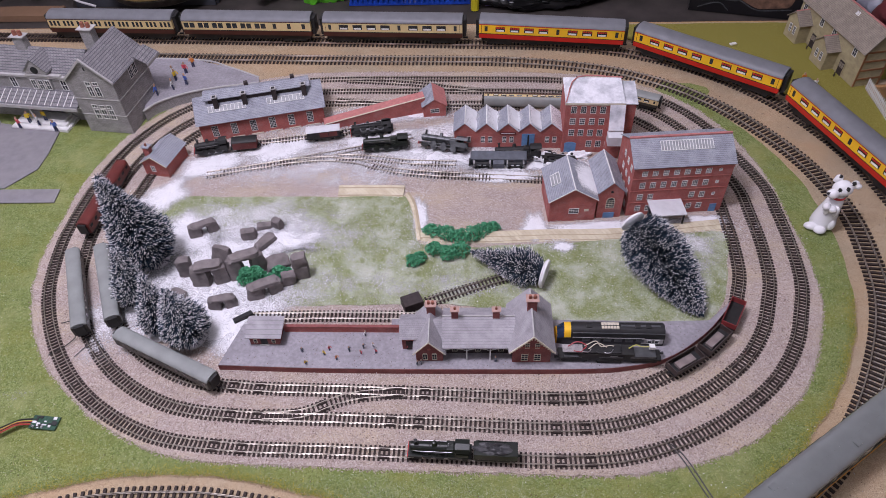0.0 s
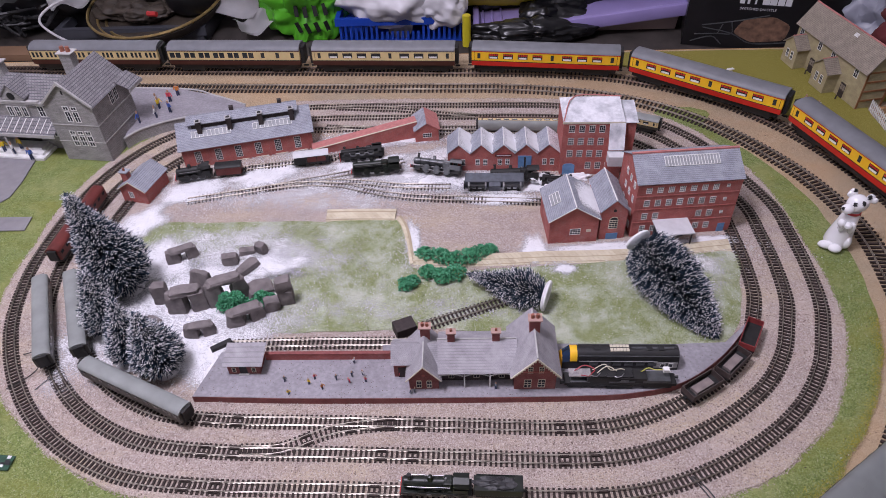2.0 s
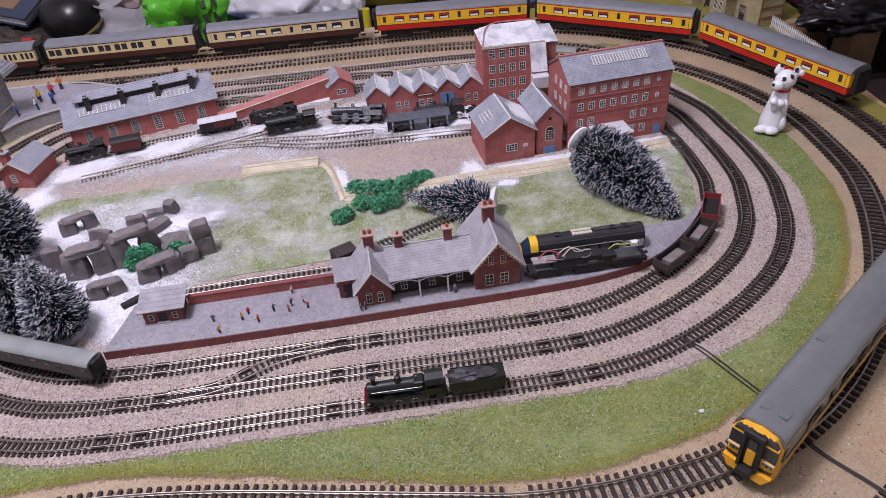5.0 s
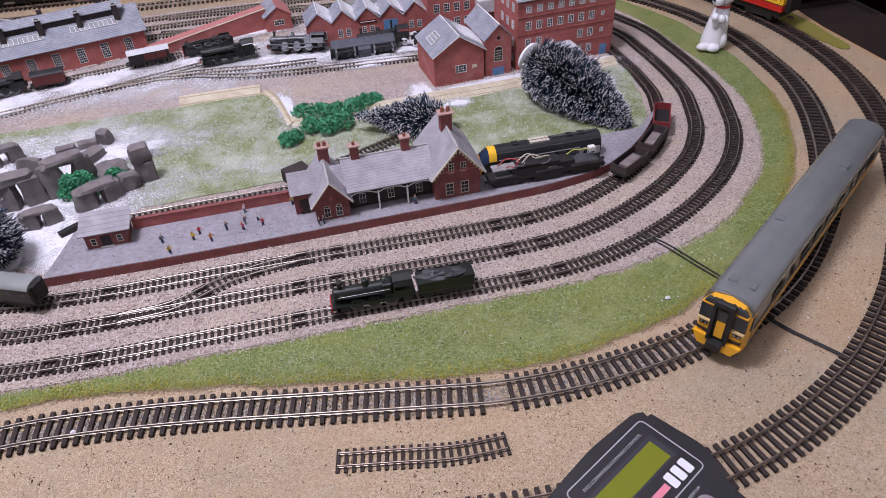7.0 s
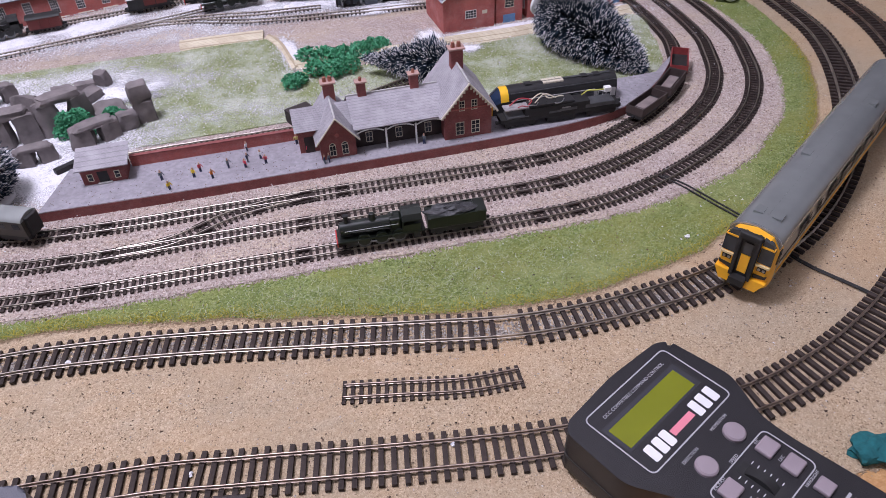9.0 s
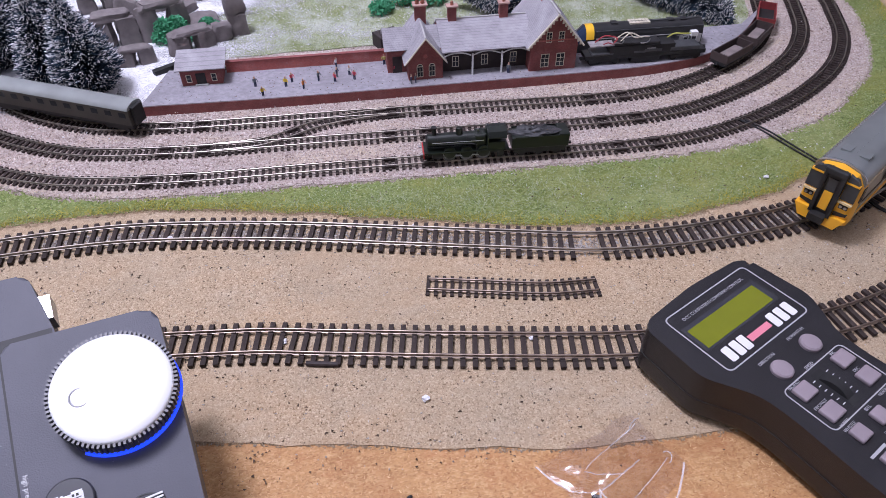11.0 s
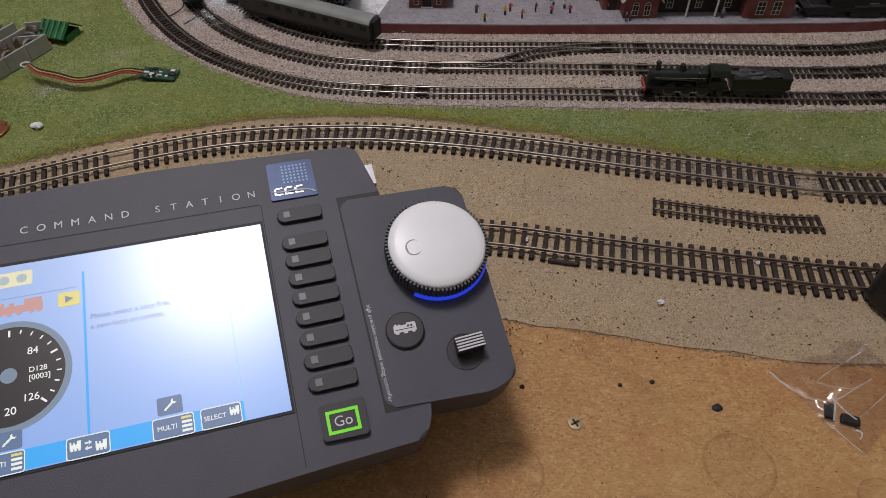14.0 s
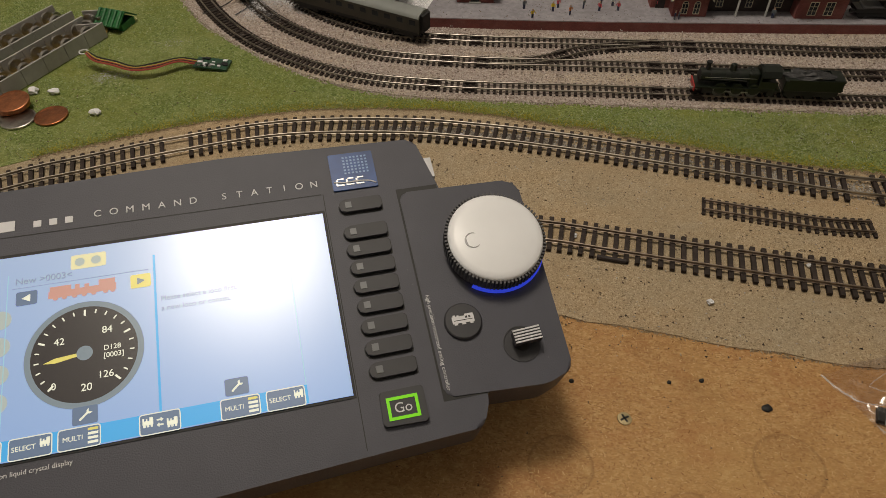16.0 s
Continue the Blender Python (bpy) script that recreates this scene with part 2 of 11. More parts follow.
def powder_material():
    """Loose powder that thins out to scattered grains at its rim, by the cover stored on the mesh."""
    m = material("scattered_powder_snow", (0.76, 0.76, 0.78), 0.85, vary=0.06, scale=120, bump=0.8, bscale=500)
    nt = m.node_tree
    b = nt.nodes["Principled BSDF"]
    at = nt.nodes.new("ShaderNodeAttribute")
    at.attribute_name = "cover"
    co = nt.nodes.new("ShaderNodeTexCoord").outputs["Object"]
    val = at.outputs["Fac"]
    for scale, weight in ((38.0, 0.7), (700.0, 1.5)):
        n = nt.nodes.new("ShaderNodeTexNoise")
        n.inputs["Scale"].default_value, n.inputs["Detail"].default_value = scale, 5
        nt.links.new(co, n.inputs["Vector"])
        ma = nt.nodes.new("ShaderNodeMath")
        ma.operation = "MULTIPLY_ADD"
        ma.inputs[1].default_value = weight
        nt.links.new(n.outputs["Fac"], ma.inputs[0])
        nt.links.new(val, ma.inputs[2])
        val = ma.outputs[0]
    mr = nt.nodes.new("ShaderNodeMapRange")
    mr.inputs["From Min"].default_value, mr.inputs["From Max"].default_value = 1.42, 2.0
    nt.links.new(val, mr.inputs["Value"])
    nt.links.new(mr.outputs["Result"], b.inputs["Alpha"])
    return m


M_POWDER = powder_material()
M_SNOW = material("powder_snow", (0.82, 0.82, 0.84), 0.85, vary=0.06, scale=120, bump=0.8, bscale=500)
M_SLEEPER = material("sleeper_plastic", (0.042, 0.031, 0.027), 0.75, vary=0.35, scale=200, spec=0.25)
M_RAIL = material("nickel_rail", (0.43, 0.39, 0.335), 0.34, metal=1.0, vary=0.2, scale=90)
M_RAIL_OO = material("worn_nickel_rail", (0.43, 0.385, 0.33), 0.42, metal=1.0, vary=0.25, scale=90)
M_RAIL_DULL = material("tarnished_rail", (0.36, 0.29, 0.24), 0.4, metal=1.0, vary=0.3, scale=120)
M_BRICK = course_material("red_brick_card", [(0.42, 0.12, 0.10), (0.345, 0.095, 0.085)], (0.36, 0.21, 0.19), 0.0016, 0.0006, dirt=(0.5, 0.27, 0.25))
M_BRICK_DARK = course_material("maroon_brick_card", [(0.25, 0.075, 0.068), (0.2, 0.06, 0.056)], (0.22, 0.12, 0.11), 0.0016, 0.0006, dirt=(0.33, 0.16, 0.15))
M_SLATE = course_material("grey_slate_card", [(0.335, 0.35, 0.395), (0.29, 0.305, 0.35)], (0.17, 0.17, 0.195), 0.0022, 0.0013, mortar_size=0.1, dirt=(0.47, 0.48, 0.52))
M_SLATE_DIM = course_material("dull_slate_card", [(0.36, 0.345, 0.365), (0.33, 0.315, 0.335)], (0.25, 0.24, 0.255), 0.0022, 0.0012, mortar_size=0.1, dirt=(0.5, 0.48, 0.5))
M_STONE = course_material("grey_ashlar_card", [(0.34, 0.33, 0.325), (0.28, 0.27, 0.265)], (0.17, 0.165, 0.16), 0.0065, 0.0022, mortar_size=0.08, dirt=(0.42, 0.41, 0.4))
M_STONE_ROOF = course_material("grey_stone_slate_card", [(0.26, 0.25, 0.255), (0.21, 0.2, 0.21)], (0.1, 0.1, 0.11), 0.005, 0.0028, mortar_size=0.14)
M_CREAM_STONE = course_material("cream_walling", [(0.66, 0.6, 0.45), (0.55, 0.48, 0.34)], (0.42, 0.35, 0.24), 0.006, 0.0026, mortar_size=0.1, dirt=(0.4, 0.32, 0.21))
M_BUFF = course_material("buff_card_wall", [(0.38, 0.33, 0.19), (0.34, 0.29, 0.17)], (0.3, 0.26, 0.16), 0.006, 0.002, mortar_size=0.04)
M_BUFF_ROOF = course_material("brown_tile_card", [(0.29, 0.25, 0.2), (0.25, 0.21, 0.17)], (0.16, 0.14, 0.11), 0.004, 0.002, mortar_size=0.1)
M_WHITE = material("white_trim", (0.75, 0.75, 0.73), 0.5, vary=0.08, scale=150)
M_CREAMTRIM = material("cream_trim", (0.62, 0.57, 0.45), 0.6, vary=0.1, scale=150)
M_STONETRIM = material("pale_stone_trim", (0.42, 0.41, 0.4), 0.7, vary=0.12, scale=150)
M_TERRACOTTA = material("terracotta", (0.28, 0.1, 0.065), 0.7, vary=0.2, scale=200)
M_PANE = material("dark_window_pane", (0.035, 0.04, 0.045), 0.12, vary=0.3, scale=60)
M_PANE_PALE = material("pale_window_pane", (0.32, 0.33, 0.34), 0.2, vary=0.25, scale=80)
M_BLUE_DOOR = material("blue_painted_door", (0.12, 0.25, 0.45), 0.5, vary=0.15, scale=200)
M_PLATFORM = material("grey_platform_paint", (0.30, 0.285, 0.31), 0.8, vary=0.16, scale=260, bump=0.7, bscale=500, dirt=(0.16, 0.15, 0.16), dirt_scale=30)
M_ROAD = material("grey_card_road", (0.23, 0.22, 0.235), 0.75, vary=0.1, scale=90, dirt=(0.3, 0.29, 0.29), dirt_scale=14)
M_BLACK = material("black_plastic", (0.018, 0.018, 0.019), 0.45, vary=0.3, scale=80, bump=0.1)
# Black parts, and plates that paint the shade in doorways, gaps and slots.
M_SOOT_AND_SHADE = material("soot_black_and_shade", (0.014, 0.014, 0.014), 0.6, vary=0.4, scale=100)
M_STEEL = material("steel_fittings", (0.42, 0.42, 0.43), 0.3, metal=1.0, vary=0.2, scale=100)
M_GUNMETAL = material("dull_gunmetal", (0.12, 0.125, 0.13), 0.45, metal=0.6, vary=0.3, scale=100)
M_LOCO_GREEN = material("dark_green_enamel", (0.009, 0.0125, 0.009), 0.35, vary=0.2, scale=120)
M_RED = material("red_enamel", (0.45, 0.03, 0.03), 0.4, vary=0.1, scale=120)
M_ROCK = material("grey_resin_rock", (0.175, 0.153, 0.15), 0.85, vary=0.3, scale=90, bump=1.0, bscale=170, dirt=(0.235, 0.21, 0.2), dirt_scale=50)
M_ROOF_GREY = material("matt_grey_roof", (0.17, 0.175, 0.19), 0.5, vary=0.1, scale=60)
M_ROOF_PALEGREEN = material("grey_green_roof", (0.25, 0.265, 0.255), 0.5, vary=0.14, scale=50)
M_COACH_BROWN = material("brown_coach_paint", (0.065, 0.02, 0.014), 0.35, vary=0.1, scale=90)
M_COACH_CREAM = material("cream_coach_paint", (0.66, 0.52, 0.26), 0.4, vary=0.06, scale=90)
M_COACH_YELLOW = material("yellow_coach_paint", (0.86, 0.50, 0.02), 0.4, vary=0.06, scale=90)
M_COACH_RED = material("red_coach_paint", (0.50, 0.02, 0.012), 0.38, vary=0.08, scale=90)
M_COACH_GREEN = material("dark_olive_coach_paint", (0.05, 0.045, 0.035), 0.45, vary=0.2, scale=90)
M_MAROON = material("maroon_paint", (0.12, 0.022, 0.018), 0.45, vary=0.2, scale=90)
M_DMU_ROOF = material("silver_grey_roof", (0.27, 0.29, 0.285), 0.24, metal=0.5, vary=0.08, scale=50)
M_DMU_YELLOW = material("warning_yellow", (0.80, 0.40, 0.02), 0.4, vary=0.06, scale=90)
M_DMU_SIDE = material("grey_beige_side", (0.3, 0.27, 0.22), 0.4, vary=0.1, scale=90)
M_NEEDLE = material("navy_green_bristle", (0.02, 0.042, 0.07), 0.75, vary=0.4, scale=300)
M_CASE = material("charcoal_plastic_case", (0.068, 0.069, 0.088), 0.55, vary=0.08, scale=40, bump=0.25, bscale=1500)
M_CASE_DARK = material("black_rubber_key", (0.028, 0.028, 0.034), 0.6, vary=0.1, scale=60)
M_SILVER = material("brushed_silver", (0.92, 0.93, 0.95), 0.34, metal=0.0, vary=0.04, scale=30)
M_HANDSET = material("black_textured_handset", (0.0135, 0.0125, 0.0145), 0.46, vary=0.15, scale=60, bump=0.4, bscale=1800)
M_KEY = material("mauve_rubber_key", (0.27, 0.225, 0.245), 0.6, vary=0.06, scale=100)
M_INK = material("white_ink", (0.72, 0.72, 0.74), 0.6)
M_LCD = material("olive_lcd", (0.17, 0.19, 0.012), 0.25, vary=0.05, scale=60)
M_COPPER = material("copper_coin", (0.42, 0.16, 0.08), 0.35, metal=0.9, vary=0.25, scale=300, bump=0.5, bscale=600)
M_NICKEL = material("nickel_coin", (0.5, 0.48, 0.45), 0.3, metal=1.0, vary=0.2, scale=300, bump=0.5, bscale=600)
M_CERAMIC = material("white_glazed_ceramic", (0.80, 0.80, 0.81), 0.18, vary=0.03, scale=40, coat=0.5)


# ---- building blocks ----
def thing(name, m, label, category, group="", kind=""):
    ob = new(name)
    ob.empty_display_size = 0.01
    ob.matrix_world = m
    return tagged(ob, label, category, group, kind)


def part(name, bm, mat, parent=None, label="", m=None, smooth=False):
    """Links a bmesh as one mesh object under a thing or a part."""
    me = bpy.data.meshes.new(name)
    bmesh.ops.recalc_face_normals(bm, faces=bm.faces)
    bm.to_mesh(me)
    bm.free()
    if smooth:
        me.polygons.foreach_set("use_smooth", [True] * len(me.polygons))
        me.set_sharp_from_angle(angle=radians(40))
    me.materials.append(mat)
    return link(name, me, parent, label, m)


def link(name, me, parent=None, label="", m=None):
    ob = new(name, me)
    while parent and parent.parent and parent.parent.parent:  # thing > part > sub-part, no deeper
        m = parent.matrix_basis @ (m if m is not None else Matrix())
        parent = parent.parent
    if parent:
        ob.parent = parent
    if m is not None:
        ob.matrix_basis = m
    return tagged(ob, label)


def solo(name, bm, mat, label, category, group="", kind="", m=None, smooth=False):
    return tagged(part(name, bm, mat, None, label, m, smooth), "", category, group, kind)


def box(bm, x0, x1, y0, y1, z0, z1, m=None):
    co = [(x, y, z) for z in (z0, z1) for x, y in ((x0, y0), (x1, y0), (x1, y1), (x0, y1))]
    v = [bm.verts.new(m @ Vector(c) if m else c) for c in co]
    for f in ((3, 2, 1, 0), (4, 5, 6, 7), (0, 1, 5, 4), (1, 2, 6, 5), (2, 3, 7, 6), (3, 0, 4, 7)):
        bm.faces.new([v[i] for i in f])
    return v


def boxes(*specs):
    bm = bmesh.new()
    for s in specs:
        box(bm, *s)
    return bm


def round_box(x0, x1, y0, y1, z0, z1, r, seg=2):
    bm = boxes((x0, x1, y0, y1, z0, z1))
    bmesh.ops.bevel(bm, geom=bm.edges[:], offset=r, segments=seg, affect="EDGES", profile=0.5)
    return bm


def cyl(bm, a, b, r0, r1=None, seg=16, caps=True):
    """A cylinder or cone from point a to point b."""
    a, b = Vector(a), Vector(b)
    q = (b - a).to_track_quat("Z", "Y").to_matrix()
    r1 = r0 if r1 is None else r1
    rings = [[bm.verts.new(p + q @ Vector((r * math.cos(2 * math.pi * i / seg), r * math.sin(2 * math.pi * i / seg), 0))) for i in range(seg)] for p, r in ((a, r0), (b, r1))]
    for i in range(seg):
        j = (i + 1) % seg
        bm.faces.new((rings[0][i], rings[0][j], rings[1][j], rings[1][i]))
    if caps:
        bm.faces.new(rings[0][::-1])
        bm.faces.new(rings[1])
    return bm


def cyls(*specs):
    bm = bmesh.new()
    for s in specs:
        cyl(bm, *s)
    return bm


def prism(bm, outline, axis, a, b):
    """A 2D outline pushed along an axis from a to b. axis x: outline in (y, z); y: (x, z); z: (x, y)."""
    def at(p, d):
        return {"x": (d, p[0], p[1]), "y": (p[0], d, p[1]), "z": (p[0], p[1], d)}[axis]
    lo, hi = [bm.verts.new(at(p, a)) for p in outline], [bm.verts.new(at(p, b)) for p in outline]
    n = len(outline)
    bm.faces.new(lo[::-1])
    bm.faces.new(hi)
    for i in range(n):
        bm.faces.new((lo[i], lo[(i + 1) % n], hi[(i + 1) % n], hi[i]))
    return bm


def prisms(*specs):
    bm = bmesh.new()
    for s in specs:
        prism(bm, *s)
    return bm


def lathe(bm, profile, seg=20, m=None):
    """Turns a profile of (radius, height) round z."""
    rings = []
    for r, z in profile:
        ring = []
        for i in range(seg):
            p = Vector((r * math.cos(2 * math.pi * i / seg), r * math.sin(2 * math.pi * i / seg), z))
            ring.append(bm.verts.new(m @ p if m else p))
        rings.append(ring)
    for a, b in zip(rings, rings[1:]):
        for i in range(seg):
            j = (i + 1) % seg
            bm.faces.new((a[i], a[j], b[j], b[i]))
    bm.faces.new(rings[0][::-1])
    bm.faces.new(rings[-1])
    return bm


def blob(bm, centre, size, rough=0.15, sub=2, seed=0, m=None):
    """A lumpy rounded solid."""
    made = bmesh.ops.create_icosphere(bm, subdivisions=sub, radius=1.0)["verts"]
    for v in made:
        k = 1 + rough * 2 * (noise.noise(v.co * 1.7 + Vector((seed * 3.1, seed, -seed))) + 0.4 * noise.noise(v.co * 4 + Vector((seed, 0, seed))))
        p = Vector((v.co.x * size[0] * k, v.co.y * size[1] * k, v.co.z * size[2] * k))
        v.co = (m @ p if m else p) + Vector(centre)
    return bm


def tube(points, r, seg=6):
    """A bent wire through points."""
    bm = bmesh.new()
    pts = [Vector(p) for p in smooth_line(points, 4)]
    rings = []
    for i, p in enumerate(pts):
        d = (pts[min(i + 1, len(pts) - 1)] - pts[max(i - 1, 0)]).normalized()
        q = d.to_track_quat("Z", "Y").to_matrix()
        rings.append([bm.verts.new(p + q @ Vector((r * math.cos(2 * math.pi * k / seg), r * math.sin(2 * math.pi * k / seg), 0))) for k in range(seg)])
    for a, b in zip(rings, rings[1:]):
        for k in range(seg):
            bm.faces.new((a[k], a[(k + 1) % seg], b[(k + 1) % seg], b[k]))
    bm.faces.new(rings[0][::-1])
    bm.faces.new(rings[-1])
    return bm


def smooth_line(points, per=8, closed=False):
    """Catmull-Rom through points of any dimension."""
    p = np.array(points, float)
    n = len(p)
    out = []
    for i in range(n if closed else n - 1):
        if closed:
            a, b, c, d = p[(i - 1) % n], p[i], p[(i + 1) % n], p[(i + 2) % n]
        else:
            b, c = p[i], p[i + 1]
            a = p[i - 1] if i else 2 * b - c
            d = p[i + 2] if i + 2 < n else 2 * c - b
        for k in range(per):
            t = k / per
            out.append(0.5 * (2 * b + (c - a) * t + (2 * a - 5 * b + 4 * c - d) * t * t + (3 * b - a - 3 * c + d) * t ** 3))
    if not closed:
        out.append(p[-1])
    return np.array(out)


def even(line, step, closed=False):
    """The line again, in even steps of about that length."""
    line = np.vstack([line, line[:1]]) if closed else line
    s = np.concatenate([[0], np.cumsum(np.linalg.norm(np.diff(line, axis=0), axis=1))])
    n = max(2, int(round(s[-1] / step)))
    u = np.linspace(0, s[-1], n + 1)
    out = np.stack([np.interp(u, s, line[:, k]) for k in range(line.shape[1])], axis=1)
    return out[:-1] if closed else out


def heading(line, closed=False):
    if closed:
        d = np.roll(line, -1, axis=0) - np.roll(line, 1, axis=0)
    else:
        d = np.gradient(line, axis=0)
    return d / np.linalg.norm(d, axis=1)[:, None]


def offset(line, by, closed=False):
    """Pushes a line to its left (in the plan) by a distance."""
    d = heading(line, closed)
    return line + by * np.stack([-d[:, 1], d[:, 0]], axis=1)


def wobble(line, amount, scale, seed=0):
    return np.array([(x + amount * noise.noise((x * scale, y * scale, seed)), y + amount * noise.noise((x * scale, y * scale, seed + 9.7))) for x, y in line])


def sheet(loops, z, thick=0.0):
    """A flat sheet with these outer and inner outlines, its rim turned down by its thickness."""
    bm = bmesh.new()
    edges = []
    for lp in loops:
        v = [bm.verts.new((x, y, z)) for x, y in lp]
        edges += [bm.edges.new((v[i], v[(i + 1) % len(v)])) for i in range(len(v))]
    bmesh.ops.triangle_fill(bm, edges=edges, use_beauty=True)
    if thick:
        rim = [e for e in bm.edges if len(e.link_faces) == 1]
        new_v = [g for g in bmesh.ops.extrude_edge_only(bm, edges=rim)["geom"] if isinstance(g, bmesh.types.BMVert)]
        for v in new_v:
            v.co.z -= thick
    return bm


def inside(points, loop):
    """Which points lie inside a closed outline."""
    x, y = points[:, 0], points[:, 1]
    hit = np.zeros(len(points), bool)
    a = np.array(loop)
    b = np.roll(a, -1, axis=0)
    for (x0, y0), (x1, y1) in zip(a, b):
        cross = ((y0 > y) != (y1 > y)) & (x < (x1 - x0) * (y - y0) / (y1 - y0 + 1e-12) + x0)
        hit ^= cross
    return hit


def bits(name, pts, z, shape, size, mat, label, category, seed=1, lean=0.6):
    """Countless small pieces (blades, stones or specks) strewn over points of the plan, as one object of stuff."""
    rng = np.random.default_rng(seed)
    n = len(pts)
    s = size * rng.uniform(0.6, 1.4, n)
    a = rng.uniform(0, 2 * math.pi, n)
    base = np.column_stack([pts, np.full(n, z)])
    if shape == "blade":
        w = np.column_stack([np.cos(a), np.sin(a), np.zeros(n)]) * (0.16 * s)[:, None]
        tip = base + np.column_stack([rng.normal(0, lean, n) * s, rng.normal(0, lean, n) * s, s])
        v = np.stack([base - w, base + w, tip], axis=1).reshape(-1, 3)
        f = np.arange(3 * n).reshape(-1, 3)
    elif shape == "flake":
        u, w = np.column_stack([np.cos(a), np.sin(a)]) * s[:, None], np.column_stack([-np.sin(a), np.cos(a)]) * (0.16 * s * rng.uniform(0.6, 1.8, n))[:, None]
        zz = np.column_stack([base[:, 2] + rng.uniform(0.00003, 0.00016, n)] * 4)
        v = np.concatenate([np.stack([pts - u - w * 0.5, pts - u * 0.6 + w, pts + u + w * 0.6, pts + u * 0.7 - w], axis=1), zz[:, :, None]], axis=2).reshape(-1, 3)
        f = np.arange(4 * n).reshape(-1, 4)
    else:
        unit = np.array([(1, 0, 0), (-0.5, 0.87, 0), (-0.5, -0.87, 0), (0, 0, 0.8)])
        c, t = np.cos(a)[:, None], np.sin(a)[:, None]
        ux = unit[None, :, 0] * c - unit[None, :, 1] * t
        uy = unit[None, :, 0] * t + unit[None, :, 1] * c
        st = rng.uniform(0.6, 1.4, (n, 1))
        v = (base[:, None, :] + np.stack([ux * s[:, None] * st, uy * s[:, None] / st, np.broadcast_to(unit[None, :, 2], ux.shape) * s[:, None]], axis=2)).reshape(-1, 3)
        f = (np.arange(n)[:, None, None] * 4 + np.array([(0, 1, 3), (1, 2, 3), (2, 0, 3)])[None]).reshape(-1, 3)
    me = bpy.data.meshes.new(name)
    me.from_pydata(v.tolist(), [], f.tolist())
    me.materials.append(mat)
    return tagged(link(name, me), label, category, "", "stuff")


def writing(text, size, mat, parent, m, label="", align="CENTER", name="lettering"):
    c = bpy.data.curves.new("lettering", "FONT")
    c.body, c.size, c.align_x, c.align_y, c.extrude = text, size, align, "CENTER", 0.00008
    o = bpy.data.objects.new("lettering", c)
    scene.collection.objects.link(o)
    me = bpy.data.meshes.new_from_object(o.evaluated_get(bpy.context.evaluated_depsgraph_get()))
    bpy.data.objects.remove(o)
    me.materials.clear()
    me.materials.append(mat)
    return link(name, me, parent, label, m)


def island_material(name, colours, rough=0.9):
    """Pieces of one mesh, each with one of a few colours by chance."""
    m = bpy.data.materials.new(name)
    m.use_nodes = True
    nt = m.node_tree
    b = nt.nodes["Principled BSDF"]
    b.inputs["Roughness"].default_value, b.inputs["Specular IOR Level"].default_value = rough, 0.2
    g = nt.nodes.new("ShaderNodeNewGeometry")
    r = nt.nodes.new("ShaderNodeValToRGB")
    e = r.color_ramp.elements
    e[0].color, e[1].color = (*colours[0], 1), (*colours[-1], 1)
    for i, c in enumerate(colours[1:-1]):
        e.new((i + 1) / (len(colours) - 1)).color = (*c, 1)
    nt.links.new(g.outputs["Random Per Island"], r.inputs["Fac"])
    nt.links.new(r.outputs["Color"], b.inputs["Base Color"])
    return m


M_BLADES = island_material("grass_fibres", [(0.115, 0.167, 0.0425), (0.197, 0.252, 0.0681), (0.279, 0.307, 0.102), (0.156, 0.214, 0.0596), (0.378, 0.446, 0.29), (0.247, 0.316, 0.136), (0.476, 0.559, 0.425)])
M_BLADES_FROST = island_material("frosted_fibres", [(0.2, 0.23, 0.08), (0.3, 0.32, 0.12), (0.62, 0.64, 0.55), (0.27, 0.29, 0.12), (0.75, 0.76, 0.7)])
M_STONES = island_material("ballast_stones", [(0.18, 0.13, 0.11), (0.5, 0.42, 0.37), (0.35, 0.275, 0.245), (0.66, 0.6, 0.55), (0.42, 0.345, 0.3)])
M_SPECKS = island_material("dark_specks", [(0.065, 0.048, 0.04), (0.13, 0.09, 0.065), (0.22, 0.155, 0.11)])
M_LEAF = island_material("green_foam_leaves", [(0.0455, 0.24, 0.111), (0.0975, 0.372, 0.195), (0.065, 0.312, 0.15), (0.143, 0.432, 0.26), (0.078, 0.336, 0.169)])
M_SNOWBITS = island_material("snow_grains", [(0.66, 0.66, 0.68), (0.76, 0.76, 0.78), (0.58, 0.58, 0.6)])

# ---- room and table ----
# Unseen walls and ceiling, added to close the room and bounce lamp light.
def room():
    w = 2.0
    for name, sp in (("wall_north", (-2.1, 2.3, 2.6, 2.7, -0.8, 1.9)), ("wall_south", (-2.1, 2.3, -2.1, -2.0, -0.8, 1.9)), ("wall_west", (-2.2, -2.1, -2.0, 2.6, -0.8, 1.9)), ("wall_east", (2.3, 2.4, -2.0, 2.6, -0.8, 1.9))):
        tagged(part(name, boxes(sp), M_WALL), "plain room wall added out of view", "wall", "", "structure")
    tagged(part("ceiling", boxes((-2.2, 2.4, -2.1, 2.7, 1.9, 1.95)), M_WALL), "plain white ceiling added out of view", "ceiling", "", "structure")
    tagged(part("floor", boxes((-2.2, 2.4, -2.1, 2.7, -0.85, -0.8)), M_FLOOR), "dark carpeted floor of the room", "floor", "", "structure")


M_WALL = material("room_paint", (0.74, 0.73, 0.72), 0.8, vary=0.05, scale=5)
M_FLOOR = material("dark_carpet", (0.08, 0.07, 0.07), 0.95, vary=0.2, scale=30)
room()

